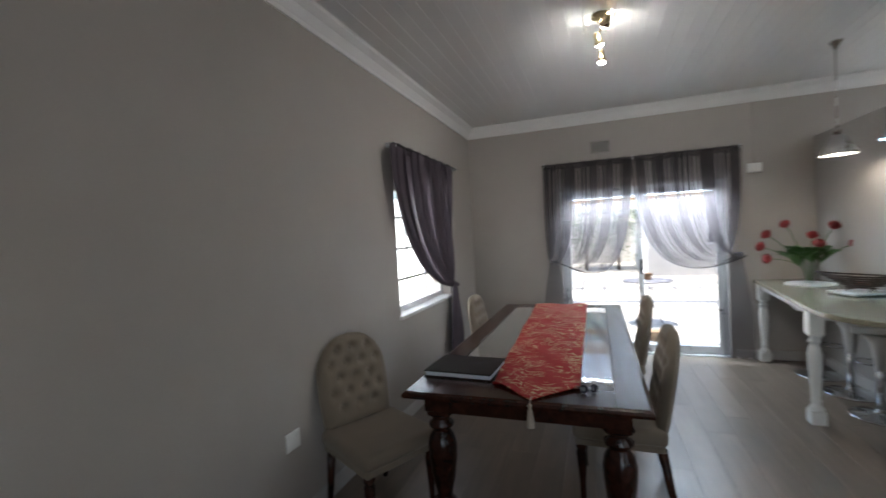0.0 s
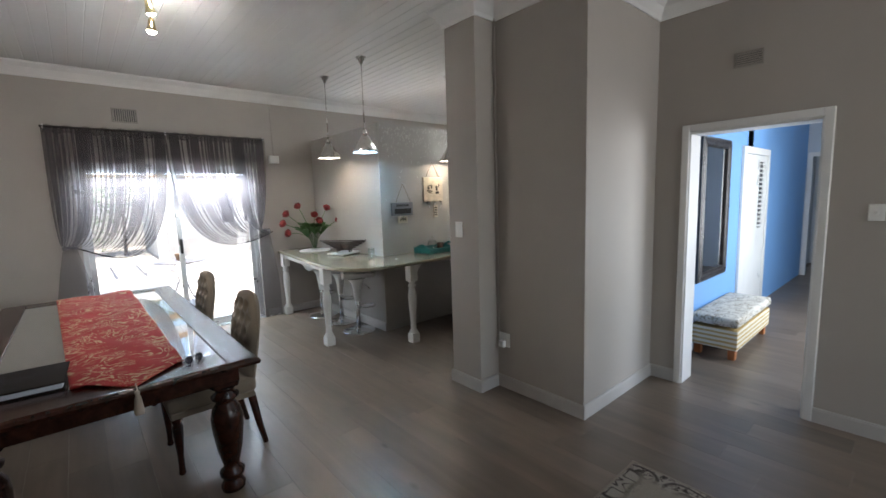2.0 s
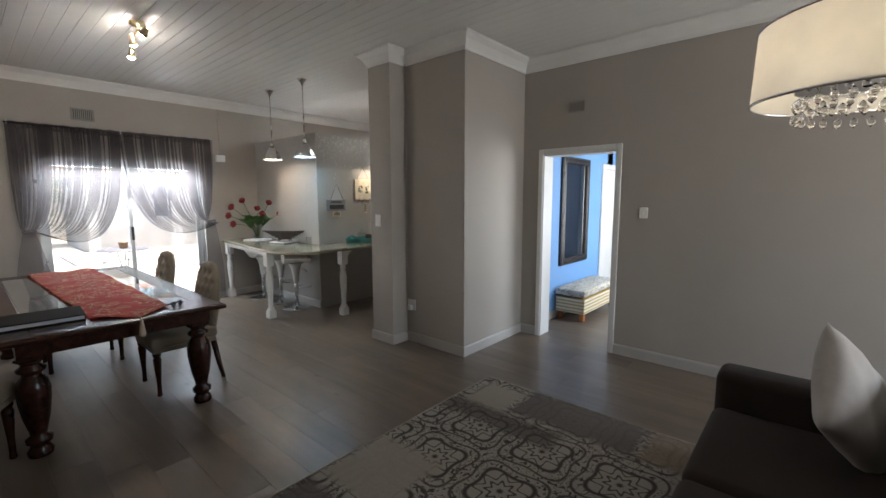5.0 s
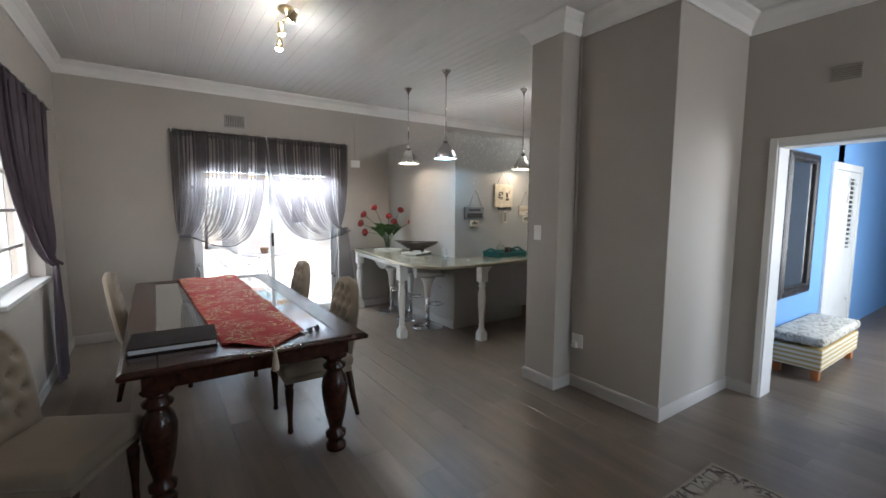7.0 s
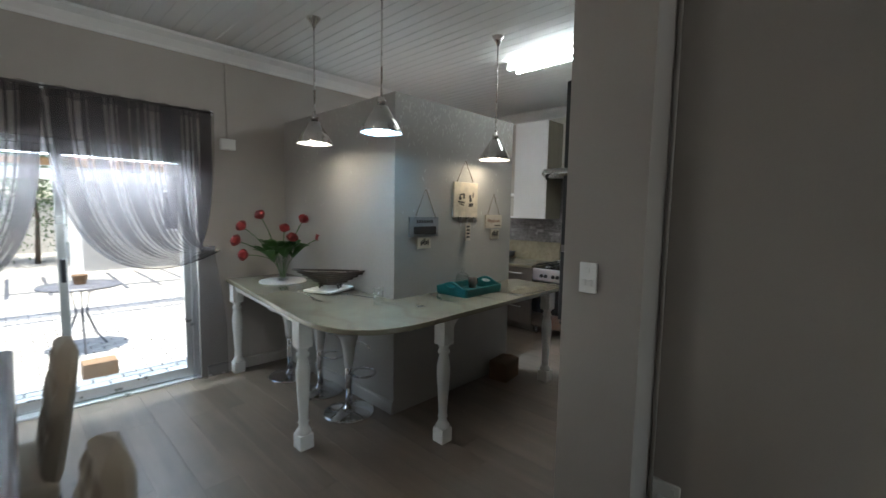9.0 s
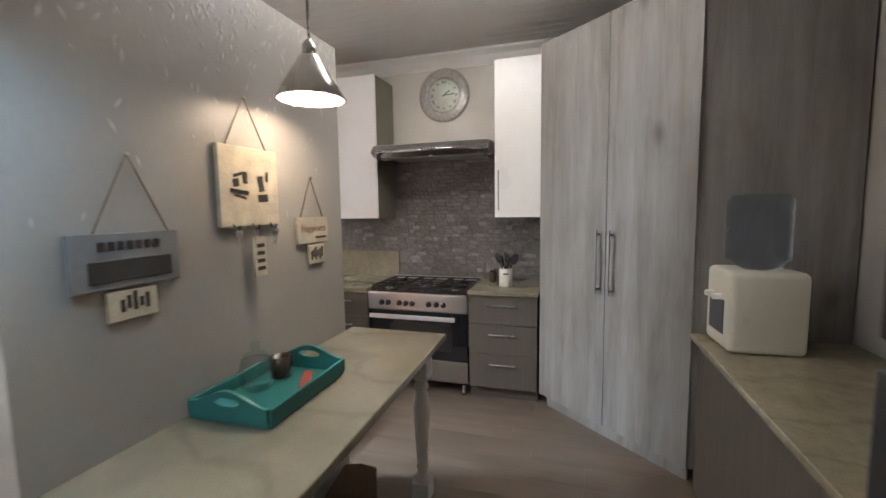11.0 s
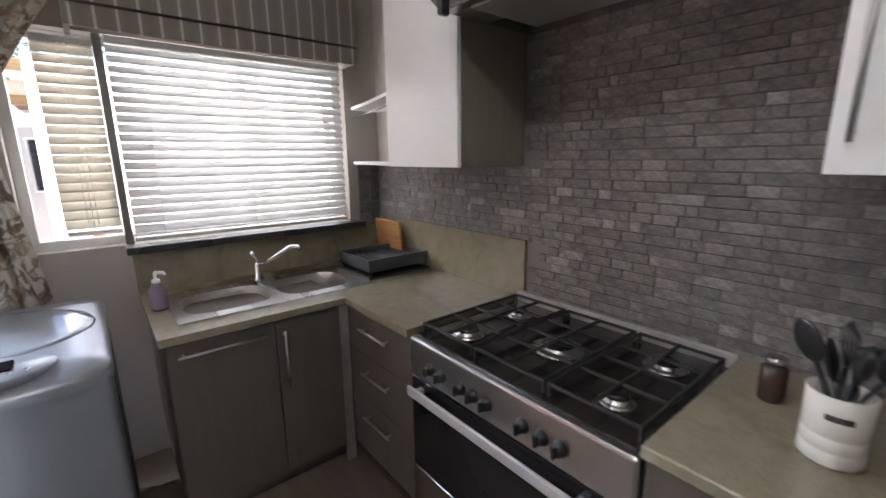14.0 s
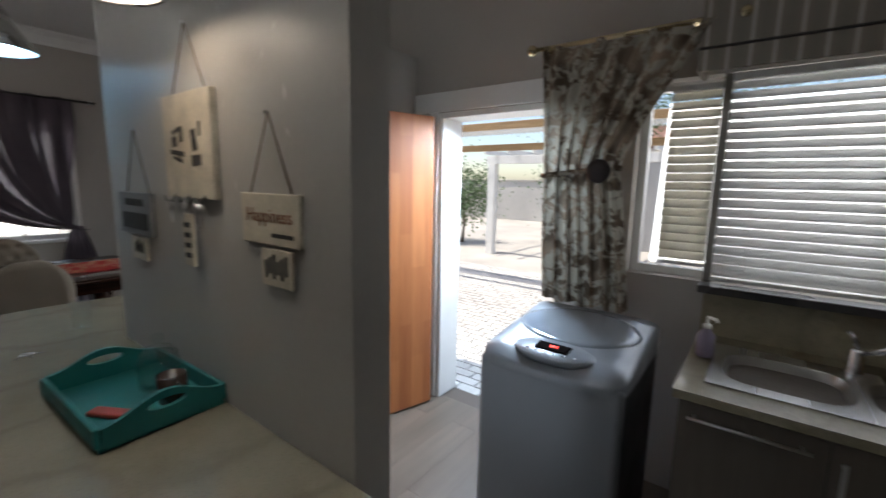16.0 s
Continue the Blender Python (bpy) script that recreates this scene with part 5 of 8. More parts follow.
for sx in (-0.08, 0.08):
    for sy in (-0.035, 0.035):
        part("foot", tube(empty_bm(), [(sx, sy, 0.0), (sx * 0.8, sy * 0.7, 0.04)], 0.008, 6), M_DARKWOOD, bw)
M_POT = surface("orange_potpourri", (0.32, 0.09, 0.035), 0.8, vary=0.3, bump=0.3)
for k in range(7):
    a = k * 2.4
    bm = empty_bm()
    bmesh.ops.create_icosphere(bm, subdivisions=2, radius=0.022, matrix=Matrix.Translation((0.07 * math.cos(a) * (k / 7 + 0.3), 0.03 * math.sin(a), 0.06 + 0.004 * (k % 3))))
    for v in bm.verts:
        v.co += 0.004 * noise.noise_vector(v.co * 40)
    po = solid("dried_fruit", bm, M_POT, "dried orange potpourri ball in the dark bowl", "potpourri", "potpourri")
    po.matrix_basis = pose(1.90, 4.60, CZ + 0.028, 0, 0, -48)

mat_ = thing("place_mat", "round white mat under the vase", "mat", pose(1.82, 5.28, CZ))
part("disc", lathe(empty_bm(), [(0.001, 0.0), (0.20, 0.0), (0.205, 0.006), (0.20, 0.013), (0.001, 0.014)], 40), M_WHITE, mat_)
va = thing("vase", "clear glass vase holding green stems", "vase", pose(1.82, 5.28, CZ + 0.014))
part("body", lathe(empty_bm(), [(0.045, 0), (0.05, 0.004), (0.045, 0.06), (0.05, 0.15), (0.068, 0.22), (0.064, 0.22), (0.046, 0.15), (0.041, 0.06), (0.044, 0.012), (0.001, 0.01)], 22), M_CLEAR, va)
M_STEM = surface("green_stem", (0.05, 0.13, 0.025), 0.55, vary=0.2, bump=0.1)
M_PETAL = surface("red_petal", (0.25, 0.014, 0.013), 0.55, vary=0.3, scale=30, grain=120, bump=0.2)
flr = random.Random(3)
heads = [(-0.20, 0.08, 0.47), (-0.36, 0.02, 0.39), (-0.40, -0.05, 0.29), (-0.33, -0.08, 0.19), (0.08, -0.10, 0.30), (0.20, 0.06, 0.44), (0.34, -0.02, 0.30), (0.02, 0.14, 0.36)]
for hx, hy, hz in heads:
    d = Vector((0.91, -0.42, 0)) * hx * 0.85 + Vector((0.42, 0.91, 0)) * hy
    end = Vector((d.x, d.y, hz * 1.12 + 0.03))
    tu = thing("tulip", "red artificial tulip in the glass vase", "flower", pose(1.82, 5.28, CZ + 0.014), group="tulips in the vase")
    pts = [Vector((d.x * 0.05, d.y * 0.05, 0.02)), Vector((d.x * 0.10, d.y * 0.10, 0.20)), end * 0.55 + Vector((0, 0, 0.10)), end - Vector((0, 0, 0.0))]
    path = []
    for k in range(13):
        t = k / 12
        path.append(pts[0] * (1 - t) ** 3 + pts[1] * 3 * t * (1 - t) ** 2 + pts[2] * 3 * t * t * (1 - t) + pts[3] * t ** 3)
    part("stem", tube(empty_bm(), path, 0.004, 6), M_STEM, tu)
    way = (path[-1] - path[-3]).normalized()
    m = Matrix.Translation(end) @ way.to_track_quat("Z", "Y").to_matrix().to_4x4()
    for k in range(6):
        bm = empty_bm()
        rk = 0.75 if k % 2 else 1.0
        grid_cloth(bm, 6, 8, lambda u, v: m @ Matrix.Rotation(k * math.pi / 3, 4, "Z") @ Vector((0.041 * rk * math.sin(math.pi * min(1, v * 0.82 + 0.05)) + 0.005 * v, (u - 0.5) * 0.064 * math.sin(math.pi * min(1.0, v * 0.85 + 0.12)), 0.082 * v)), 0.002)
        part("petal", bm, M_PETAL, tu)
    for k in range(4):
        a0 = flr.uniform(0, 6.28)
        base = path[5]
        bm = empty_bm()
        grid_cloth(bm, 4, 12, lambda u, v: base + Vector((math.cos(a0) * 0.17 * v, math.sin(a0) * 0.15 * v, 0.26 * v - 0.15 * v * v)) + Vector((-math.sin(a0), math.cos(a0), 0.3)) * (u - 0.5) * 0.085 * math.sin(math.pi * (0.08 + 0.9 * v)), 0.0015)
        part("leaf", bm, M_STEM, tu)

cb = thing("cardboard_box", "small brown cardboard box under the counter", "box", pose(3.32, 3.86, 0, 0, 0, 8))
M_CARD = surface("brown_card", (0.17, 0.10, 0.055), 0.85, vary=0.15, scale=5, grain=150, bump=0.1)
bm = empty_bm()
box(bm, -0.13, 0.13, -0.09, 0.09, 0, 0.17, 0.003)
part("body", bm, M_CARD, cb)
for sy in (-1, 1):
    bm = empty_bm()
    box(bm, -0.128, 0.128, 0.0, 0.088, -0.002, 0.002, m=pose(0, sy * 0.088, 0.174) @ pose(0, 0, 0, 0, 0, 0 if sy < 0 else 180) @ pose(0, 0, 0, 8))
    part("flap", bm, M_CARD, cb)

# ---- plaques on the screen wall ----
M_DISTRESS = surface("cream_distressed_board", (0.56, 0.49, 0.38), 0.7, vary=0.18, scale=14, grain=90, bump=0.2)
M_GREYB = surface("grey_board", (0.20, 0.20, 0.205), 0.6, vary=0.15, scale=10, grain=90, bump=0.15)
M_INK = surface("dark_ink", (0.03, 0.025, 0.022), 0.7, bump=0.0)
M_BROWNINK = surface("brown_lettering", (0.22, 0.09, 0.05), 0.7, bump=0.0)
M_CORD = surface("jute_cord", (0.17, 0.12, 0.08), 0.9, vary=0.2, grain=200, bump=0.3)
YS = 3.998


def words(txt, size, m, material, parent, name="lettering"):
    cu_ = bpy.data.curves.new("lettering", "FONT")
    cu_.body, cu_.size, cu_.extrude, cu_.align_x, cu_.align_y = txt, size, 0.0006, "CENTER", "CENTER"
    ob_ = new("tmp", cu_)
    me = bpy.data.meshes.new_from_object(ob_.evaluated_get(bpy.context.evaluated_depsgraph_get()))
    bpy.data.objects.remove(ob_)
    me.materials.append(material)
    o = new(name, me)
    o.parent = parent
    o.matrix_basis = m
    return o


def board(parent, name, x0, x1, z0, z1, material, th=0.012, y=0.0):
    bm = empty_bm()
    box(bm, x0, x1, y - th, y, z0, z1, 0.002)
    return part(name, bm, material, parent)


def hanger(parent, xm, z0, z1, w):
    part("cord", tube(empty_bm(), [(xm - w, -0.006, z0), (xm, -0.004, z1), (xm + w, -0.006, z0)], 0.0022, 5), M_CORD, parent)
    part("nail", lathe(empty_bm(), [(0.002, -0.0), (0.002, 0.008), (0.005, 0.008), (0.005, 0.011)], 8, pose(xm, 0, z1, 90)), M_STEEL, parent)


a = thing("key_hanger_sign", "cream square sign on a cord with key hooks", "sign", pose(2.855, YS, 1.66))
board(a, "board", -0.155, 0.155, -0.145, 0.155, M_DISTRESS, 0.02)
hanger(a, 0.0, 0.15, 0.345, 0.11)
tx = pose(0, -0.022, 0, 90)
for i, (xa, za, w, h) in enumerate(((-0.05, 0.065, 0.05, 0.012), (-0.075, 0.03, 0.03, 0.03), (-0.03, 0.04, 0.02, 0.045), (-0.06, -0.02, 0.09, 0.014), (-0.05, -0.045, 0.06, 0.01), (0.055, 0.01, 0.03, 0.06), (0.06, -0.04, 0.055, 0.03), (0.085, 0.055, 0.012, 0.04))):
    bm = empty_bm()
    box(bm, xa - w / 2, xa + w / 2, -0.0215, -0.0195, za - h / 2, za + h / 2, m=pose(0, 0, 0, 0, (i * 37) % 30 - 15, 0))
    part("printed_mark", bm, M_INK, a)
for k in range(3):
    xk = -0.10 + 0.10 * k
    part("hook", tube(empty_bm(), [(xk, -0.015, -0.13), (xk, -0.03, -0.16), (xk, -0.045, -0.155), (xk, -0.05, -0.14)], 0.003, 6), M_BLACK, a)
for k, (xk, dz) in enumerate(((-0.10, 0.05), (-0.085, 0.06), (0.0, 0.05), (0.09, 0.05), (0.11, 0.06), (0.10, 0.075))):
    bm = empty_bm()
    lathe(bm, [(0.001, -0.001), (0.013, -0.001), (0.013, 0.001), (0.001, 0.001)], 10, pose(xk, -0.04, -0.15 - dz * 0.35, 90, 0, 20 * k))
    box(bm, -0.004, 0.004, -0.001, 0.001, -dz, 0, m=pose(xk, -0.04, -0.16, 0, 12 * (k % 3) - 12, 0))
    part("key", bm, M_STEEL, a)
tg = board(a, "hanging_tag", -0.02, 0.045, -0.345, -0.19, M_DISTRESS, 0.01, -0.028)
for k in range(4):
    bm = empty_bm()
    box(bm, -0.008, 0.033, -0.0395, -0.037, -0.32 + 0.03 * k, -0.305 + 0.03 * k)
    part("printed_mark", bm, M_INK, tg)

b = thing("message_sign", "grey wooden sign with dark panel and hanging tag", "sign", pose(2.37, YS, 1.44))
board(b, "board", -0.155, 0.155, -0.075, 0.078, M_GREYB, 0.016)
hanger(b, 0.02, 0.075, 0.30, 0.11)
board(b, "dark_panel", -0.115, 0.125, -0.055, 0.005, M_INK, 0.004, -0.0162)
for k in range(7):
    bm = empty_bm()
    box(bm, -0.085 + 0.026 * k, -0.068 + 0.026 * k, -0.018, -0.0155, 0.03, 0.055)
    part("printed_mark", bm, M_INK, b)
tg = board(b, "hanging_tag", -0.07, 0.075, -0.17, -0.085, M_DISTRESS, 0.01, -0.002)
for k in range(5):
    bm = empty_bm()
    box(bm, -0.035 + 0.018 * k, -0.023 + 0.018 * k, -0.0135, -0.0115, -0.145 + 0.008 * (k % 2), -0.11 + 0.01 * (k % 3))
    part("printed_mark", bm, M_INK, tg)
c = thing("word_sign", "cream wooden Happiness sign with small hanging plate", "sign", pose(3.285, YS, 1.478))
board(c, "board", -0.145, 0.10, -0.062, 0.062, M_DISTRESS, 0.014)
hanger(c, -0.022, 0.06, 0.25, 0.09)
words("Happiness", 0.048, pose(-0.022, -0.0150, 0.008, 90), M_BROWNINK, c)
bm = empty_bm()
box(bm, -0.01, 0.08, -0.0155, -0.0135, -0.042, -0.032)
part("printed_mark", bm, M_INK, c)
tg = board(c, "hanging_tag", -0.065, 0.065, -0.165, -0.072, M_DISTRESS, 0.01, -0.002)
for k in range(6):
    bm = empty_bm()
    box(bm, -0.048 + 0.017 * k, -0.037 + 0.017 * k, -0.0135, -0.0115, -0.145 + 0.012 * (k % 2), -0.10 + 0.008 * (k % 3))
    part("printed_mark", bm, M_INK, tg)

# raised leaf flakes in the paper
M_FLAKE = surface("pearl_leaf_relief", (0.58, 0.56, 0.53), 0.14, 0.0, vary=0.1, bump=0.0)
bm = bmesh.new()
frng = random.Random(11)
for k in range(420):
    if k % 4 == 0:
        o, nx, z = Vector((2.079, frng.uniform(4.05, 5.7), 0)), "w", 0
    else:
        o, nx = Vector((frng.uniform(2.10, 3.53), 3.999, 0)), "s"
    z = 2.40 - abs(frng.gauss(0, 0.17)) if k % 9 else frng.uniform(1.5, 2.38)
    if z < 0.95:
        continue
    s, ang = frng.uniform(0.012, 0.024), frng.uniform(-0.7, 0.7)
    dx, dz = math.sin(ang) * s, math.cos(ang) * s
    wx, wz = math.cos(ang) * s * 0.28, -math.sin(ang) * s * 0.28
    pts = [(-dx, -dz, 0.0005), (wx, wz, 0.0005), (dx, dz, 0.0005), (-wx, -wz, 0.0005)]
    vs = []
    for u, v, e in pts:
        vs.append(bm.verts.new((o.x + u, o.y - e, z + v) if nx == "s" else (o.x - e, o.y - u, z + v)))
    mid = bm.verts.new((o.x, o.y - 0.002, z) if nx == "s" else (o.x - 0.002, o.y, z))
    for i in range(4):
        bm.faces.new((vs[i], vs[(i + 1) % 4], mid))
fl = part("leaf_relief", bm, M_FLAKE, bpy.data.objects["wall_screen"])
tagged(fl, kind="stuff")

# three dark canvases on the kitchen side of the pillar
for z0, z1 in ((1.10, 1.40), (1.43, 1.73), (1.76, 2.12)):
    cv = thing("canvas_picture", "dark unframed canvas picture on the pillar side", "picture", group="canvases on the pillar")
    bm = empty_bm()
    box(bm, 1.76, 2.04, 2.442, 2.472, z0, z1, 0.003)
    part("canvas", bm, M_BLACK, cv)

# ---- kitchen units ----
M_UNIT = wooden("taupe_grey_laminate", (0.10, 0.083, 0.068), (0.12, 0.10, 0.083), 0.5, axis=2, bump=0.02, fine=0.9)


def limed_oak(name):
    """Pale limed oak print: long soft streaks, cooler and warmer boards, a few faint knots."""
    m, n, l, b = nodes_of(name)
    v, w = coords(n, l, (7, 7, 0.5)), coords(n, l, (1.2, 1.2, 0.5))
    streak, fine, cloud = noise_tex(n, l, v, 1.6, 4, 0.6, 0.5), noise_tex(n, l, v, 9, 3, 0.6), noise_tex(n, l, w, 2.4, 4, 0.65, 0.4)
    c = ramp(n, l, streak, [(0.28, (0.21, 0.197, 0.187)), (0.5, (0.275, 0.263, 0.253)), (0.72, (0.33, 0.322, 0.317))])
    c = mixed(n, l, c, ramp(n, l, cloud, [(0.35, (0.80, 0.77, 0.74)), (0.55, (1.0, 0.98, 0.95)), (0.7, (0.95, 0.96, 0.99))]), 1.0, "MULTIPLY")
    c = mixed(n, l, c, ramp(n, l, fine, [(0.3, (0.86,) * 3), (0.6, (1,) * 3)]), 0.7, "MULTIPLY")
    vo = n.new("ShaderNodeTexVoronoi")
    vo.inputs["Scale"].default_value = 2.6
    l.new(coords(n, l, (1, 1, 0.55)), vo.inputs["Vector"])
    c = mixed(n, l, c, ramp(n, l, vo.outputs["Distance"], [(0.03, (0.55, 0.50, 0.47)), (0.13, (1, 1, 1))]), 0.9, "MULTIPLY")
    l.new(c, b.inputs["Base Color"])
    b.inputs["Roughness"].default_value = 0.45
    bumped(n, l, b, fine, 0.04, 0.002)
    return m


M_PALEWOOD = limed_oak("pale_grey_oak_laminate")
M_CARCASS = wooden("olive_grey_laminate", (0.215, 0.195, 0.145), (0.265, 0.24, 0.185), 0.5, axis=2, bump=0.02, fine=0.92)
KZ, FX, FY = 0.885, 4.79, 5.03


def bar_handle(p0, p1, out, parent, r=0.006):
    p0, p1, out = Vector(p0), Vector(p1), Vector(out)
    d = (p1 - p0).normalized()
    bm = tube(empty_bm(), [p0 + out, p1 + out], r, 8)
    for p in (p0 + d * 0.02, p1 - d * 0.02):
        tube(bm, [p, p + out], r * 0.8, 6)
    return part("handle", bm, M_SATIN, parent)


def unit(name, label, cat, x0, x1, y0, y1, z0, z1, material, group=""):
    u = thing(name, label, cat, group=group)
    bm = empty_bm()
    box(bm, x0, x1, y0, y1, z0, z1, 0.001)
    part("body", bm, material, u)
    return u


# sink unit along the north wall
u = unit("sink_cabinet", "taupe-grey laminate sink cabinet with two doors", "cabinet", 4.042, FX + 0.02, FY + 0.022, NORTH - 0.01, 0.10, KZ - 0.032, M_UNIT, "kitchen base units")
bm = empty_bm()
box(bm, 4.08, FX + 0.02, FY + 0.07, FY + 0.085, 0.0, 0.10)
part("plinth", bm, M_UNIT, u)
for xa, xb, hz in ((4.045, 4.44, None), (4.444, 4.74, 1)):
    bm = empty_bm()
    box(bm, xa, xb, FY, FY + 0.02, 0.105, KZ - 0.04, 0.0015)
    dd = part("door", bm, M_UNIT, u)
    if hz is None:
        bar_handle((4.075, FY, 0.80), (4.40, FY, 0.80), (0, -0.03, 0), dd)
    else:
        bar_handle((4.475, FY, 0.54), (4.475, FY, 0.80), (0, -0.03, 0), dd)
bm = empty_bm()
box(bm, 4.742, FX - 0.002, FY, FY + 0.02, 0.0, KZ - 0.04, 0.0015)
part("corner_post", bm, M_PALEWOOD, u)


def drawers(label, y0, y1, fronts, top):
    d = unit("drawer_cabinet", label, "cabinet", FX + 0.022, STOVE - 0.005, y0, y1, 0.10, top, M_UNIT, "kitchen base units")
    bm = empty_bm()
    box(bm, FX + 0.07, FX + 0.085, y0, y1, 0.0, 0.10)
    part("plinth", bm, M_UNIT, d)
    for za, zb in fronts:
        bm = empty_bm()
        box(bm, FX, FX + 0.02, y0 + 0.003, y1 - 0.003, za, zb, 0.0015)
        f_ = part("drawer_front", bm, M_UNIT, d)
        bar_handle((FX, (y0 + y1) / 2 - 0.11, zb - 0.075), (FX, (y0 + y1) / 2 + 0.11, zb - 0.075), (-0.03, 0, 0), f_)


drawers("taupe-grey drawer cabinet between stove and sink corner", 4.505, FY, ((0.105, 0.40), (0.404, 0.63), (0.634, KZ - 0.04)), KZ - 0.032)
drawers("taupe-grey three-drawer cabinet beside the stove", 3.045, 3.595, ((0.105, 0.385), (0.389, 0.63), (0.634, 0.868)), 0.874)

# worktops
wt = thing("worktop", "speckled cream stone worktop with upstand round the sink", "worktop")
SX0, SX1, SY0, SY1 = 4.12, 4.97, 5.15, 5.60
bm = empty_bm()
for a, b_, c_, d in ((4.022, SX0, FY - 0.015, NORTH - 0.022), (SX1, STOVE - 0.022, FY - 0.015, NORTH - 0.022), (SX0, SX1, FY - 0.015, SY0), (SX0, SX1, SY1, NORTH - 0.022), (FX - 0.02, STOVE - 0.022, 4.505, FY - 0.015)):
    box(bm, a, b_, c_, d, KZ - 0.032, KZ)
bmesh.ops.remove_doubles(bm, verts=list(bm.verts), dist=1e-4)
part("slab", bm, M_STONE, wt)
bm = empty_bm()
box(bm, 4.022, STOVE - 0.0, NORTH - 0.022, NORTH - 0.001, KZ, KZ + 0.21)
part("upstand", bm, M_STONE, wt)
bm = empty_bm()
box(bm, STOVE - 0.022, STOVE - 0.001, 4.465, NORTH - 0.022, KZ, KZ + 0.27, 0.002)
part("upstand", bm, M_STONE, wt)
wt2 = thing("worktop", "speckled cream stone worktop with a rough front edge", "worktop")
bm = empty_bm()
box(bm, FX - 0.02, STOVE - 0.002, 3.035, 3.60, 0.874, 0.908, 0.004)
part("slab", bm, M_STONE, wt2)

# sink
M_SINK = surface("satin_sink_steel", (0.40, 0.385, 0.36), 0.38, 1.0, vary=0.06, scale=5, grain=200, bump=0.02, rough_vary=0.05)
sk = thing("sink", "stainless steel double-bowl sink with rounded bowls", "sink")
bm = empty_bm()
CX = ((4.335, 0.188), (4.745, 0.182))


def bowl_ring(cx, cy, a, b_, z, n=28):
    out = []
    for k in range(n):
        t = 2 * math.pi * k / n
        c, s = math.cos(t), math.sin(t)
        out.append((cx + a * math.copysign(abs(c) ** 0.55, c), cy + b_ * math.copysign(abs(s) ** 0.55, s), z))
    return out


for cx, a in CX:
    bm = empty_bm()
    rings = []
    for sc, z in ((1.0, KZ + 0.004), (0.97, KZ - 0.006), (0.93, KZ - 0.03), (0.86, KZ - 0.14), (0.70, KZ - 0.16), (0.1, KZ - 0.165)):
        rings.append([bm.verts.new(p) for p in bowl_ring(cx, 5.365, a * sc, 0.165 * sc, z)])
    for r0, r1 in zip(rings, rings[1:]):
        for k in range(28):
            bm.faces.new((r0[k], r0[(k + 1) % 28], r1[(k + 1) % 28], r1[k])).smooth = True
    bm.faces.new(rings[-1])
    part("bowl", bm, M_SINK, sk)
bm = empty_bm()
mid_x = (CX[0][0] + CX[0][1] + CX[1][0] - CX[1][1]) / 2
for (cx, a), x_lo, x_hi in ((CX[0], SX0 - 0.015, mid_x), (CX[1], mid_x, SX1 + 0.015)):
    hole = [bm.verts.new(p) for p in bowl_ring(cx, 5.365, a, 0.165, KZ + 0.004)]
    lip = []
    for v in hole:
        d = v.co - Vector((cx, 5.365, KZ + 0.004))
        k = min(((x_hi if d.x > 0 else x_lo) - cx) / d.x if abs(d.x) > 1e-6 else 99, ((SY1 + 0.015 if d.y > 0 else SY0 - 0.015) - 5.365) / d.y if abs(d.y) > 1e-6 else 99)
        lip.append(bm.verts.new((cx + d.x * k, 5.365 + d.y * k, KZ + 0.004)))
    for x_, y_ in ((x_lo, SY0 - 0.015), (x_hi, SY0 - 0.015), (x_hi, SY1 + 0.015), (x_lo, SY1 + 0.015)):
        near = min(lip, key=lambda q: (q.co.x - x_) ** 2 + (q.co.y - y_) ** 2)
        near.co.x, near.co.y = x_, y_
    for k in range(28):
        bm.faces.new((hole[k], hole[(k + 1) % 28], lip[(k + 1) % 28], lip[k]))
part("rim", bm, M_STEEL, sk)
tp = thing("tap", "chrome swivel kitchen mixer tap behind the sink", "tap", pose(4.545, 5.572, KZ + 0.004))
part("body", lathe(empty_bm(), [(0.03, 0), (0.03, 0.012), (0.022, 0.02), (0.022, 0.09), (0.018, 0.10)], 16), M_CHROME, tp)
part("spout", tube(empty_bm(), [(0, 0, 0.08), (0.06, -0.05, 0.12), (0.14, -0.12, 0.185), (0.17, -0.145, 0.19), (0.178, -0.152, 0.165)], 0.011, 10), M_CHROME, tp)
part("lever", tube(empty_bm(), [(0, 0, 0.10), (-0.01, 0.0, 0.13), (-0.03, -0.01, 0.16)], 0.008, 8), M_CHROME, tp)
so_ = thing("soap_bottle", "clear soap dispenser with lilac liquid and white pump", "soap bottle", pose(4.075, 5.42, KZ))
part("body", lathe(empty_bm(), [(0.03, 0), (0.034, 0.01), (0.034, 0.09), (0.016, 0.115), (0.014, 0.12)], 16), surface("lilac_soap", (0.24, 0.205, 0.28), 0.15, bump=0.0), so_)
bm = lathe(empty_bm(), [(0.016, 0.12), (0.016, 0.135), (0.006, 0.137), (0.006, 0.165)], 12)
tube(bm, [(0, 0, 0.165), (0.03, -0.02, 0.165), (0.035, -0.024, 0.155)], 0.007, 8)
part("pump", bm, M_SWITCH, so_)
dr = thing("dish_rack", "dark grey plastic dish drainer on a mat", "dish rack", pose(5.225, 5.38, KZ))
M_GREYP = surface("dark_grey_plastic", (0.085, 0.09, 0.10), 0.4, vary=0.1, bump=0.05)
bm = empty_bm()
box(bm, -0.23, 0.18, -0.20, 0.20, 0.0, 0.012, 0.004)
part("drip_mat", bm, M_BLACK, dr)
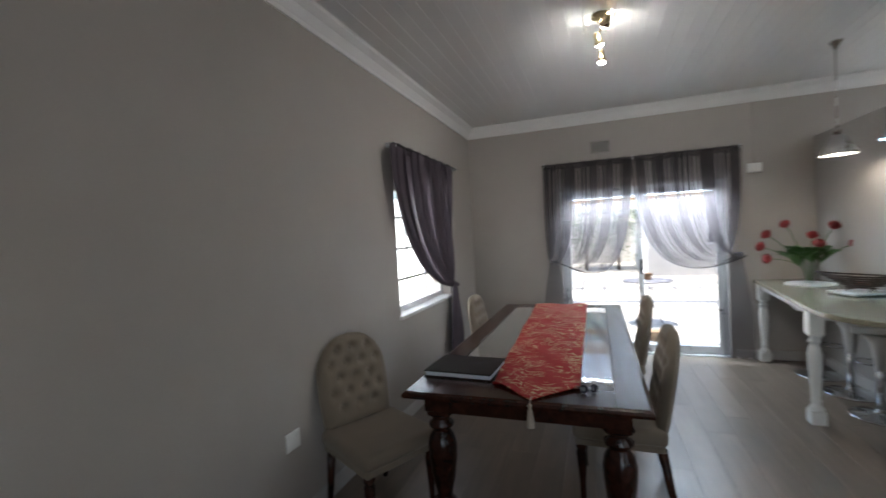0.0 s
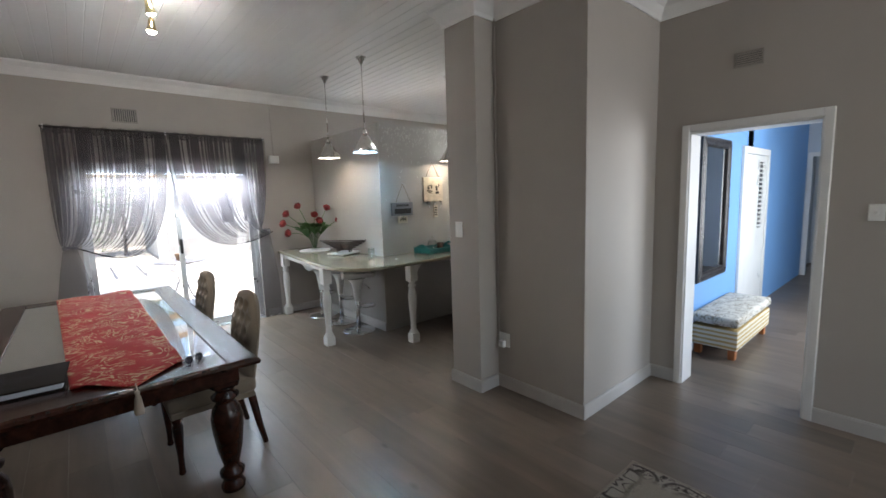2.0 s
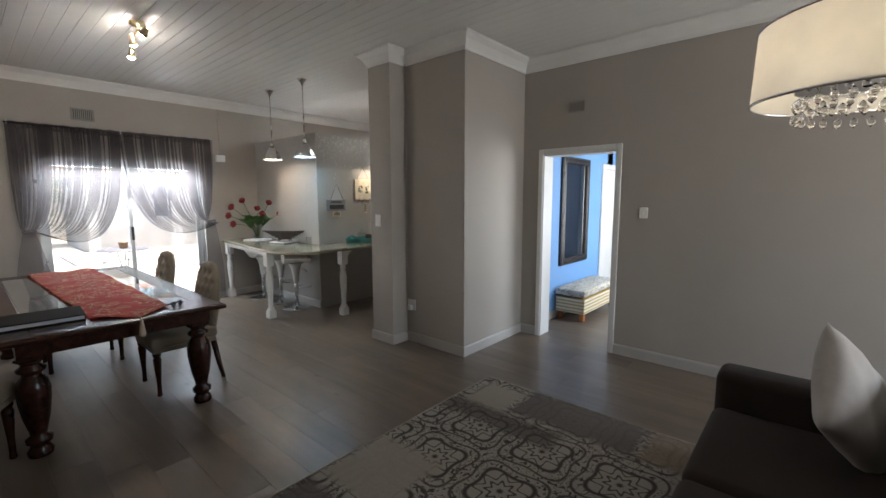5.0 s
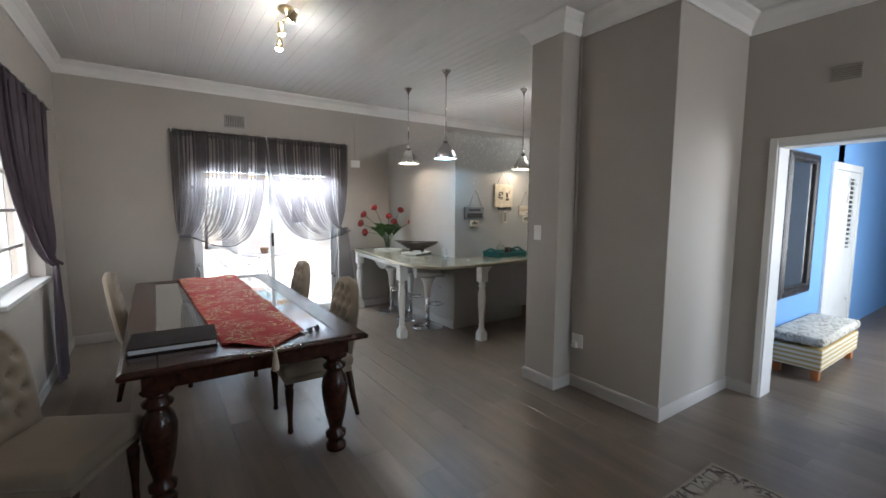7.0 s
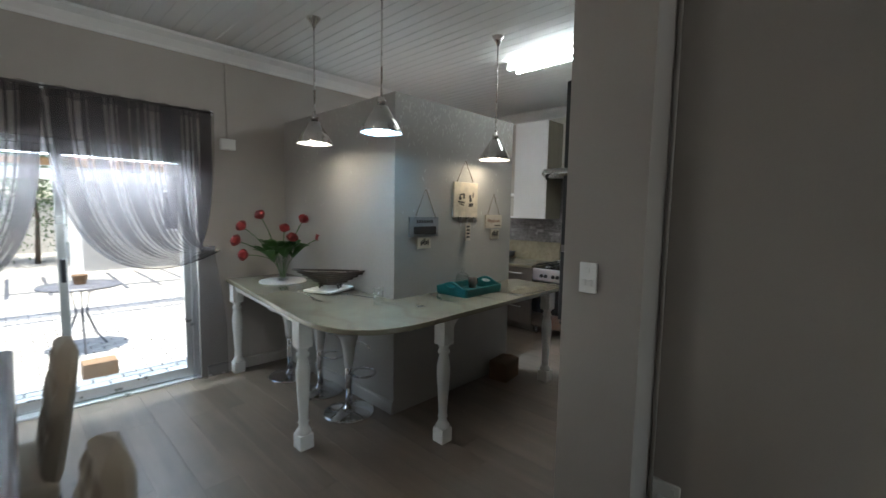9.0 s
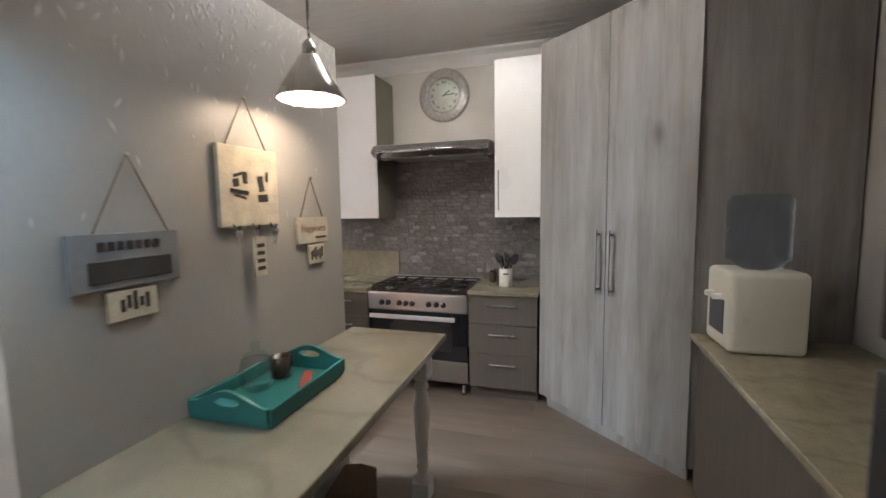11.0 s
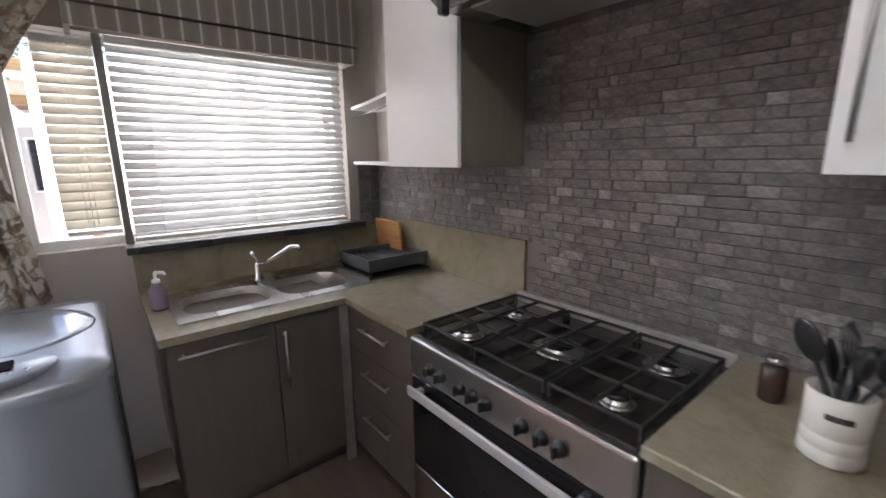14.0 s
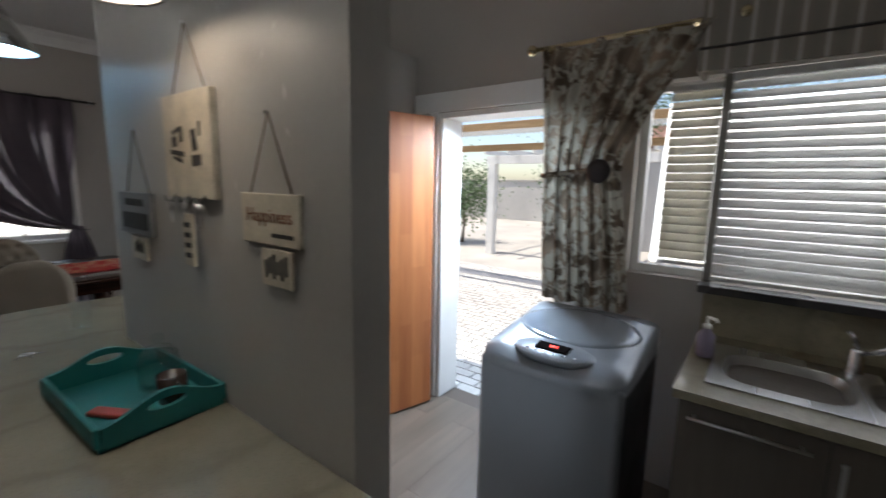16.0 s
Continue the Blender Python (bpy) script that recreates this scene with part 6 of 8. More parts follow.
for a, b_, c_, d, e, f in ((-0.21, 0.17, -0.17, 0.17, 0.03, 0.036), (-0.21, 0.17, -0.17, -0.164, 0.03, 0.10), (-0.21, 0.17, 0.164, 0.17, 0.03, 0.10), (-0.21, -0.204, -0.164, 0.164, 0.03, 0.10), (0.164, 0.17, -0.164, 0.164, 0.03, 0.10), (-0.22, 0.18, -0.18, -0.17, 0.09, 0.104), (-0.22, 0.18, 0.17, 0.18, 0.09, 0.104)):
    bm = empty_bm()
    box(bm, a, b_, c_, d, e, f)
    part("basket_side", bm, M_GREYP, dr)
for k in range(9):
    bm = empty_bm()
    box(bm, -0.19 + 0.04 * k, -0.184 + 0.04 * k, -0.164, 0.164, 0.036, 0.075, 0.001)
    part("divider", bm, M_GREYP, dr)
for sx in (-0.19, 0.15):
    for sy in (-0.15, 0.15):
        part("foot", lathe(empty_bm(), [(0.012, 0.012), (0.014, 0.03)], 8, pose(sx, sy, 0)), M_GREYP, dr)
cbd = thing("chopping_board", "honey wooden chopping board leaning in the corner", "chopping board", pose(5.39, 5.55, KZ, 0, -6, 0))
bm = empty_bm()
box(bm, -0.02, -0.002, -0.14, 0.14, 0.0, 0.26, 0.006, segs=2)
part("board", bm, wooden("honey_beech", (0.36, 0.16, 0.05), (0.52, 0.27, 0.10), 0.45, axis=1), cbd)

# gas range
rg_ = thing("gas_stove", "stainless steel five-burner gas stove with oven", "stove")
Y0, Y1 = 3.603, 4.50
bm = empty_bm()
box(bm, FX + 0.03, STOVE - 0.01, Y0, Y1, 0.11, 0.855, 0.003)
part("body", bm, M_STEEL, rg_)
bm = empty_bm()
box(bm, FX - 0.01, FX + 0.03, Y0, Y1, 0.705, 0.86, 0.012, segs=3)
pn = part("control_panel", bm, M_STEEL, rg_)
for k in (0.10, 0.17, 0.29, 0.36, 0.43, 0.60, 0.68, 0.75):
    yk = Y1 - 0.05 - k * 0.9 * 0.95
    bm = lathe(empty_bm(), [(0.024, 0.0), (0.024, 0.005), (0.019, 0.010), (0.018, 0.022), (0.001, 0.024)], 16, pose(FX - 0.01, yk, 0.772, 0, -90, 0))
    box(bm, FX - 0.046, FX - 0.030, yk - 0.005, yk + 0.005, 0.754, 0.790, 0.002)
    part("knob", bm, M_BLACK, pn)
M_OVEN = surface("black_oven_glass", (0.012, 0.012, 0.014), 0.06, vary=0.1, bump=0.0, coat=0.15, rough_vary=0.02)
bm = empty_bm()
box(bm, FX - 0.005, FX + 0.03, Y0 + 0.004, Y1 - 0.004, 0.30, 0.70, 0.004)
od = part("oven_door", bm, M_OVEN, rg_, "black glass oven door")
bm = empty_bm()
box(bm, FX - 0.0065, FX - 0.005, Y0 + 0.13, Y1 - 0.2, 0.37, 0.59)
part("oven_window", bm, matte(surface("smoked_window", (0.022, 0.02, 0.02), 0.06, bump=0.0), 0.3), od)
bm = empty_bm()
box(bm, FX - 0.050, FX - 0.036, Y0 + 0.10, Y1 - 0.03, 0.640, 0.678, 0.004, segs=2)
for yk in (Y0 + 0.13, Y1 - 0.07):
    box(bm, FX - 0.036, FX - 0.004, yk - 0.012, yk + 0.012, 0.65, 0.67, 0.002)
part("oven_handle", bm, surface("matt_aluminium_bar", (0.62, 0.61, 0.60), 0.5, 0.6, vary=0.05, bump=0.0), od)
bm = empty_bm()
box(bm, FX - 0.002, FX + 0.03, Y0 + 0.004, Y1 - 0.004, 0.11, 0.295, 0.004)
dw = part("warming_drawer", bm, M_STEEL, rg_)
bm = empty_bm()
box(bm, FX - 0.007, FX - 0.002, 4.00, 4.09, 0.205, 0.235, 0.002)
part("badge", bm, M_BLACK, dw)
for yk in (Y0 + 0.05, Y1 - 0.05):
    for xk in (FX + 0.05, STOVE - 0.08):
        part("foot", lathe(empty_bm(), [(0.022, 0.0), (0.022, 0.02), (0.016, 0.03), (0.016, 0.11)], 12, pose(xk, yk, 0)), M_STEEL, rg_)
M_HOB = surface("black_enamel_hob", (0.018, 0.015, 0.014), 0.2, vary=0.15, bump=0.0)
bm = empty_bm()
box(bm, FX + 0.012, STOVE - 0.03, Y0 + 0.01, Y1 - 0.01, 0.856, 0.868, 0.003)
part("hob", bm, M_HOB, rg_)
bm = empty_bm()
box(bm, STOVE - 0.03, STOVE - 0.012, Y0, Y1, 0.856, 0.915, 0.004)
part("rear_rail", bm, surface("pale_enamel_rail", (0.50, 0.48, 0.46), 0.45, 0.5, vary=0.08, bump=0.0), rg_)
for bx_, by_, r in ((4.95, 3.75, 0.035), (5.25, 3.75, 0.045), (5.10, 4.05, 0.06), (4.95, 4.35, 0.045), (5.25, 4.35, 0.035)):
    part("burner", lathe(empty_bm(), [(r * 1.5, 0.868), (r * 1.5, 0.873), (r * 1.2, 0.876), (r, 0.878), (r, 0.888)], 20, pose(bx_, by_, 0)), M_STEEL, rg_)
    part("burner_cap", lathe(empty_bm(), [(r * 0.92, 0.888), (r * 0.9, 0.896), (r * 0.5, 0.90), (0.001, 0.90)], 20, pose(bx_, by_, 0)), M_HOB, rg_)
M_IRON = surface("cast_iron", (0.015, 0.014, 0.014), 0.55, vary=0.2, grain=200, bump=0.3)
for ya, yb in ((Y0 + 0.02, 3.895), (3.905, 4.195), (4.205, Y1 - 0.02)):
    bm = empty_bm()
    xa, xb = FX + 0.04, STOVE - 0.06
    z0, z1 = 0.898, 0.91
    for y in (ya, (ya + yb) / 2 - 0.005, yb - 0.01):
        box(bm, xa, xb, y, y + 0.01, z0, z1, 0.002)
    for x_ in (xa, xa + (xb - xa) * 0.28, xa + (xb - xa) * 0.5, xa + (xb - xa) * 0.72, xb - 0.01):
        box(bm, x_, x_ + 0.01, ya + 0.01, yb - 0.01, z0 + 0.001, z1 - 0.001, 0.002)
    for x_ in (xa, xb - 0.01):
        for y in (ya, yb - 0.01):
            box(bm, x_, x_ + 0.01, y, y + 0.01, 0.868, z0)
    part("pan_support", bm, M_IRON, rg_)

# cooker hood
hd_ = thing("cooker_hood", "brushed steel slimline cooker hood above the stove", "cooker hood")
bm = empty_bm()
prof = [(STOVE - 0.005, 2.02), (4.93, 2.02), (4.875, 2.055), (4.875, 2.075), (4.93, 2.13), (STOVE - 0.005, 2.155)]
v0 = [bm.verts.new((x, 3.455, z)) for x, z in prof]
v1 = [bm.verts.new((x, 4.48, z)) for x, z in prof]
bm.faces.new(v0)
bm.faces.new(v1[::-1])
for k in range(6):
    bm.faces.new((v0[k], v0[(k + 1) % 6], v1[(k + 1) % 6], v1[k]))
bmesh.ops.bevel(bm, geom=list(bm.edges), offset=0.006, segments=2, affect="EDGES")
part("canopy", bm, M_STEEL, hd_)
bm = tube(empty_bm(), [(4.872, 3.45, 2.066), (4.872, 4.43, 2.066)], 0.016, 10)
part("front_rail", bm, M_CHROME, hd_)
for ya, yb in ((3.52, 3.93), (3.95, 4.37)):
    bm = empty_bm()
    box(bm, 4.98, 5.32, ya, yb, 2.014, 2.0195)
    part("grease_filter", bm, M_VENT, hd_)

for yk in (3.47, 4.41):
    bm = empty_bm()
    box(bm, 4.87, 4.91, yk - 0.012, yk + 0.012, 1.985, 2.045, 0.005)
    part("corner_clip", bm, M_BLACK, hd_, "black plastic clip")
for k in range(5):
    bm = lathe(empty_bm(), [(0.009, 0.0), (0.009, 0.004), (0.001, 0.005)], 10, pose(4.855, 3.88 + 0.03 * k, 2.066, 0, -90, 0))
    part("push_button", bm, M_BLACK, hd_)

# wall cabinets
def wall_cabinet(label, y0, y1, hy):
    w_ = unit("wall_cabinet", label, "cabinet", 5.05, STOVE - 0.003, y0, y1, 1.49, 2.77, M_CARCASS, "kitchen wall units")
    bm = empty_bm()
    box(bm, 5.03, 5.048, y0, y1, 1.49, 2.77, 0.0015)
    d_ = part("door", bm, M_GLOSS, w_, "white gloss door")
    if hy is not None:
        bar_handle((5.03, hy, 1.55), (5.03, hy, 1.88), (-0.03, 0, 0), d_)
    return w_


wall_cabinet("tall white gloss wall cabinet beside the hood", 3.045, 3.42, 3.385)
wall_cabinet("tall white gloss wall cabinet by the corner shelves", 4.50, 5.00, None)
shf = thing("corner_shelf", "small white open corner shelves with chrome rail", "shelf")
for z in (1.50, 1.83):
    outline = [(5.05, 5.003), (5.16, 5.40), (5.20, 5.60), (5.23, NORTH - 0.03), (STOVE - 0.004, NORTH - 0.03), (STOVE - 0.004, 5.003)]
    part("shelf_board", slab(empty_bm(), outline, z - 0.009, z + 0.009, 0.002), M_GLOSS, shf)
bm = tube(empty_bm(), [(5.06, 5.05, 1.775), (5.17, 5.42, 1.775), (5.24, NORTH - 0.03, 1.775)], 0.006, 8)
part("rail", bm, M_CHROME, shf)
bm = empty_bm()
box(bm, 5.052, 5.066, 5.003, 5.017, 1.509, 1.821)
part("post", bm, M_CHROME, shf)

# tall angled cupboard
TA, TB = Vector((4.79, 3.03, 0)), Vector((4.015, 2.165, 0))
along = (TB - TA)
ang = math.degrees(math.atan2(along.y, along.x))
LEN = along.length
tl = thing("tall_cupboard", "tall pale grey oak-grain pantry cupboard with two doors", "cupboard", pose(TA.x, TA.y, 0, 0, 0, ang))
bm = empty_bm()
loc = pose(TA.x, TA.y, 0, 0, 0, ang).inverted()
bx0, bx1 = loc @ Vector((STOVE - 0.004, 3.03, 0)), loc @ Vector((4.015, 1.47, 0))
o_ = [(0.002, 0.022), (LEN - 0.002, 0.022), (bx1.x, bx1.y), ((loc @ Vector((STOVE - 0.004, 1.47, 0))).x, (loc @ Vector((STOVE - 0.004, 1.47, 0))).y), (bx0.x, bx0.y)]
part("body", slab(empty_bm(), o_, 0.10, 2.76, 0.001), M_PALEWOOD, tl)
part("plinth", slab(empty_bm(), [(0.03, 0.06), (LEN - 0.03, 0.06), (LEN - 0.03, 0.075), (0.03, 0.075)], 0.0, 0.10, 0.001), M_PALEWOOD, tl)
for xa, xb, hx in ((0.003, LEN * 0.515 - 0.002, LEN * 0.515 - 0.05), (LEN * 0.515 + 0.002, LEN - 0.003, LEN * 0.515 + 0.05)):
    bm = empty_bm()
    box(bm, xa, xb, 0.0, 0.02, 0.105, 2.755, 0.0015)
    d_ = part("door", bm, M_PALEWOOD, tl)
    bm = empty_bm()
    box(bm, hx - 0.007, hx + 0.007, -0.040, -0.031, 1.00, 1.42, 0.002)
    for zk in (1.03, 1.39):
        box(bm, hx - 0.007, hx + 0.007, -0.031, -0.0005, zk - 0.007, zk + 0.007, 0.001)
    part("handle", bm, surface("dull_nickel_bar", (0.24, 0.235, 0.23), 0.5, 0.7, vary=0.06, bump=0.0), d_, "flat dull nickel bar handle")

# counter with water cooler on the south side
sc_ = unit("side_cabinet", "taupe-grey base cabinet along the kitchen side wall", "cabinet", 2.10, 4.01, 1.47, 2.13, 0.0, KZ - 0.032, M_UNIT, "kitchen base units")
wt3 = thing("worktop", "cream stone worktop under the water cooler", "worktop")
bm = empty_bm()
box(bm, 2.085, 4.012, 1.465, 2.17, KZ - 0.032, KZ, 0.003)
part("slab", bm, M_STONE, wt3)
wc = thing("water_cooler", "white tabletop water cooler with a blue water bottle", "water cooler", pose(3.845, 1.945, KZ, 0, 0, 3))
M_WCOOL = surface("cream_cooler_plastic", (0.70, 0.67, 0.58), 0.35, vary=0.05, bump=0.03)
part("body", soft_box(-0.15, 0.15, -0.16, 0.16, 0.0, 0.38, 0.03), M_WCOOL, wc)
bm = empty_bm()
box(bm, -0.09, 0.09, 0.15, 0.164, 0.07, 0.24, 0.006)
part("dispensing_recess", bm, M_GREYP, wc)
for sx in (-0.045, 0.045):
    bm = empty_bm()
    box(bm, sx - 0.014, sx + 0.014, 0.155, 0.20, 0.235, 0.262, 0.005)
    part("tap", bm, M_SWITCH, wc)
bm = lathe(empty_bm(), [(0.05, 0.375), (0.10, 0.40), (0.128, 0.43), (0.13, 0.47), (0.122, 0.48), (0.13, 0.49), (0.13, 0.55), (0.122, 0.56), (0.13, 0.57), (0.13, 0.63), (0.122, 0.64), (0.13, 0.65), (0.13, 0.70), (0.11, 0.73), (0.001, 0.735)], 28)
part("bottle", bm, clear("blue_water_bottle", (0.72, 0.82, 0.96), 0.06, 1.2), wc, "blue ribbed water bottle")

# clock above the hood
ck = thing("wall_clock", "round silver carved-frame wall clock with pale dial", "clock", pose(STOVE, 3.97, 2.63, 0, 0, -90))
M_SILVER = surface("antique_silver", (0.50, 0.48, 0.45), 0.38, 0.75, vary=0.2, scale=30, grain=150, bump=0.3)
fc = pose(0, 0, 0, 90)
part("frame", lathe(empty_bm(), [(0.15, 0.0), (0.245, 0.0), (0.245, 0.02), (0.225, 0.04), (0.20, 0.03), (0.185, 0.042), (0.165, 0.045), (0.155, 0.03), (0.15, 0.012)], 48, fc), M_SILVER, ck)
for k in range(40):
    a_ = 2 * math.pi * k / 40
    bm = empty_bm()
    bmesh.ops.create_icosphere(bm, subdivisions=1, radius=0.014, matrix=fc @ Matrix.Translation((0.213 * math.cos(a_), 0.213 * math.sin(a_), 0.036)) @ Matrix.Rotation(a_ + 0.6, 4, "Z") @ Matrix.Diagonal((1.3, 0.6, 0.6, 1)))
    part("rope_bead", bm, M_SILVER, ck)
part("dial", lathe(empty_bm(), [(0.001, 0.016), (0.152, 0.016), (0.152, 0.01), (0.001, 0.01)], 40, fc), surface("pale_dial", (0.62, 0.66, 0.58), 0.5, vary=0.08, scale=12, bump=0.02), ck)
for k, num in enumerate(("XII", "I", "II", "III", "IIII", "V", "VI", "VII", "VIII", "IX", "X", "XI")):
    a_ = math.radians(90 - 30 * k)
    words(num, 0.036, fc @ pose(0.118 * math.cos(a_), 0.118 * math.sin(a_), 0.0185, 0, 0, -30 * k), M_INK, ck, "numeral")
for ln, w_, a_ in ((0.07, 0.010, 35), (0.105, 0.007, 5)):
    bm = empty_bm()
    box(bm, -0.015, ln, -w_ / 2, w_ / 2, 0.020, 0.022)
    bm.transform(fc @ pose(0, 0, 0, 0, 0, a_))
    part("hand_pointer", bm, M_INK, ck)

# fluorescent ceiling light
M_TUBE = glowing("lit_tube", (0.88, 0.95, 1.0), 13.5)
ft = thing("fluorescent_light", "twin-tube fluorescent ceiling fitting, lit", "ceiling light", pose(3.58, 3.45, CEIL))
bm = empty_bm()
box(bm, -0.045, 0.045, -0.62, 0.62, -0.05, -0.0, 0.006)
part("housing", bm, M_SWITCH, ft)
for sx in (-0.075, 0.075):
    bm = tube(empty_bm(), [(sx, -0.59, -0.065), (sx, 0.59, -0.065)], 0.015, 12)
    part("tube", bm, M_TUBE, ft)
    for sy in (-0.605, 0.605):
        bm = empty_bm()
        box(bm, min(sx * 0.5, sx * 1.2), max(sx * 0.5, sx * 1.2), sy - 0.012, sy + 0.012, -0.085, -0.012, 0.003)
        part("tube_holder", bm, M_SWITCH, ft)

# ---- kitchen window, blinds, pelmet, curtain, back door ----
kw = thing("window_2", "wide kitchen window behind white venetian blinds", "window", kind="structure")
yk = NORTH + 0.10
bm = empty_bm()
for a, b_, c_, d in ((KWIN[0], KWIN[0] + 0.04, KWIN[2], KWIN[3]), (KWIN[1] - 0.04, KWIN[1], KWIN[2], KWIN[3]), (KWIN[0] + 0.04, KWIN[1] - 0.04, KWIN[2], KWIN[2] + 0.04), (KWIN[0] + 0.04, KWIN[1] - 0.04, KWIN[3] - 0.04, KWIN[3])):
    box(bm, a, b_, yk - 0.02, yk + 0.03, c_, d, 0.002)
part("window_frame", bm, M_TRIM, kw)
bm = empty_bm()
box(bm, 4.008, 4.04, NORTH + 0.002, NORTH + 0.07, KWIN[2] + 0.001, KWIN[3] - 0.001, 0.003)
part("mullion", bm, surface("grey_brown_mullion", (0.16, 0.145, 0.125), 0.5, vary=0.08, bump=0.03), kw, "grey-brown painted mullion")
bm = empty_bm()
box(bm, KWIN[0] + 0.04, KWIN[1] - 0.04, yk - 0.003, yk + 0.003, KWIN[2] + 0.04, KWIN[3] - 0.04)
part("pane", bm, M_GLASS, kw).visible_shadow = False
bm = empty_bm()
box(bm, 4.0, 5.26, NORTH - 0.10, NORTH - 0.0005, KWIN[2] - 0.035, KWIN[2] + 0.0, 0.004)
part("window_sill", bm, surface("dark_tiled_sill", (0.045, 0.042, 0.042), 0.3, vary=0.2, bump=0.05), kw)
M_BLIND = sheer("white_blind_slat", (0.86, 0.86, 0.85), 0.0, 0.42)
M_BLIND_BEIGE = sheer("beige_blind_slat", (0.80, 0.77, 0.69), 0.0, 0.5)


def blind(label, x0, x1, z0, z1, y, tilt, material):
    b_ = thing("venetian_blind", label, "blind", group="kitchen blinds")
    bm = empty_bm()
    box(bm, x0, x1, y - 0.02, y + 0.02, z1 - 0.03, z1, 0.002)
    part("head_rail", bm, M_WHITE, b_)
    n = int((z1 - z0 - 0.05) / 0.042)
    me = mesh_of("slat", grid_cloth(empty_bm(), 4, 4, lambda u, v: Vector((x0 + (x1 - x0) * u, (v - 0.5) * 0.05, 0.006 * (1 - (2 * v - 1) ** 2))), 0.0015), material)
    for k in range(n):
        o = new("slat", me)
        o.parent = b_
        o.matrix_basis = pose(0, y, z1 - 0.05 - k * 0.042, tilt)
    for xk in (x0 + 0.12, (x0 + x1) / 2, x1 - 0.12):
        bm = tube(empty_bm(), [(xk, y - 0.026, z0 + 0.02), (xk, y - 0.026, z1 - 0.02)], 0.0015, 5)
        part("cord", bm, M_WHITE, b_)
    bm = empty_bm()
    box(bm, x0, x1, y - 0.02, y + 0.02, z0, z0 + 0.018, 0.003)
    part("bottom_rail", bm, M_WHITE, b_)


blind("white venetian blind lowered over the sink window", 4.045, 5.14, 1.155, 2.06, NORTH - 0.06, 46, M_BLIND)
blind("narrow beige venetian blind, slats closed, beside the curtain", 3.80, 4.005, 1.195, 2.05, NORTH + 0.03, 54, M_BLIND_BEIGE)
M_PELM, n_, l_, b__ = nodes_of("striped_taupe_pelmet")
v_ = coords(n_, l_)
w_ = n_.new("ShaderNodeTexWave")
w_.bands_direction = "X"
w_.inputs["Scale"].default_value = 4.1
l_.new(v_, w_.inputs["Vector"])
l_.new(ramp(n_, l_, w_.outputs["Fac"], [(0.0, (0.185, 0.165, 0.14)), (0.94, (0.215, 0.19, 0.16)), (0.975, (0.46, 0.43, 0.38))]), b__.inputs["Base Color"])
b__.inputs["Roughness"].default_value = 0.9
bumped(n_, l_, b__, noise_tex(n_, l_, v_, 350, 2), 0.2, 0.003)
pm = thing("pelmet", "striped taupe fabric roman blind pelmet over the window", "pelmet")
bm = empty_bm()
box(bm, 3.92, 5.195, NORTH - 0.195, NORTH - 0.175, 2.055, 2.465, 0.003)
part("front", bm, M_PELM, pm)
for xk in (3.92, 5.175):
    bm = empty_bm()
    box(bm, xk, xk + 0.02, NORTH - 0.175, NORTH - 0.001, 2.055, 2.465)
    part("return", bm, M_PELM, pm)
bm = tube(empty_bm(), [(3.92, NORTH - 0.198, 2.145), (5.195, NORTH - 0.198, 2.145)], 0.006, 6)
part("piping", bm, M_INK, pm, "dark piping")


def floral(n, l, v, base):
    vo = n.new("ShaderNodeTexVoronoi")
    vo.inputs["Scale"].default_value = 11.0
    l.new(v, vo.inputs["Vector"])
    spots = ramp(n, l, noise_tex(n, l, v, 13, 4, 0.6, 1.2), [(0.46, (0, 0, 0)), (0.53, (1, 1, 1))])
    tint = ramp(n, l, noise_tex(n, l, v, 6, 2), [(0.4, (0.10, 0.075, 0.055)), (0.6, (0.27, 0.21, 0.16))])
    return mixed(n, l, base, tint, spots)


M_FLORAL = sheer("floral_linen_curtain", (0.43, 0.395, 0.33), 0.0, 0.12, floral)
kcurt = lambda a, o, z: Vector((a, NORTH - 0.18 + o, z))
c = thing("curtain", "cream curtain with brown floral print tied at mid height", "curtain")


def kc(u, v):
    z = 2.255 - 1.30 * v
    left = 3.21 + 0.06 * v
    right = 3.63 + 0.35 * max(0.0, (z - 1.64) / 0.62) ** 1.25 + 0.09 * max(0.0, (1.64 - z) / 0.63) ** 0.8
    half, mid = (right - left) / 2, (left + right) / 2
    rip = math.sin(u * 7 * 2 * math.pi + 1.5 * v) + 0.4 * math.sin(u * 31 + v * 6)
    return kcurt(mid + (u - 0.5) * 2 * half, 0.022 * rip, z + 0.01 * math.sin(u * 20))


part("drape", grid_cloth(empty_bm(), 110, 50, kc), M_FLORAL, c)
bm = tube(empty_bm(), [kcurt(3.44 + 0.20 * math.cos(k * math.pi / 10), 0.045 * math.sin(k * math.pi / 10), 1.64 + 0.02 * math.cos(k * math.pi / 10)) for k in range(20)], 0.014, 6, closed=True)
part("tieback", bm, M_FLORAL, c)
bm = empty_bm()
lathe(bm, [(0.001, 0.02), (0.03, 0.018), (0.055, 0.008), (0.058, 0.0), (0.05, -0.006), (0.001, -0.008)], 20, pose(3.554, NORTH - 0.235, 1.643, 90))
part("rosette", bm, surface("dark_brown_rosette", (0.03, 0.02, 0.02), 0.6, vary=0.3, scale=40, bump=0.3), c, "dark round rosette")
bm = tube(empty_bm(), [(3.16, NORTH - 0.18, 2.265), (4.06, NORTH - 0.18, 2.265)], 0.012, 8)
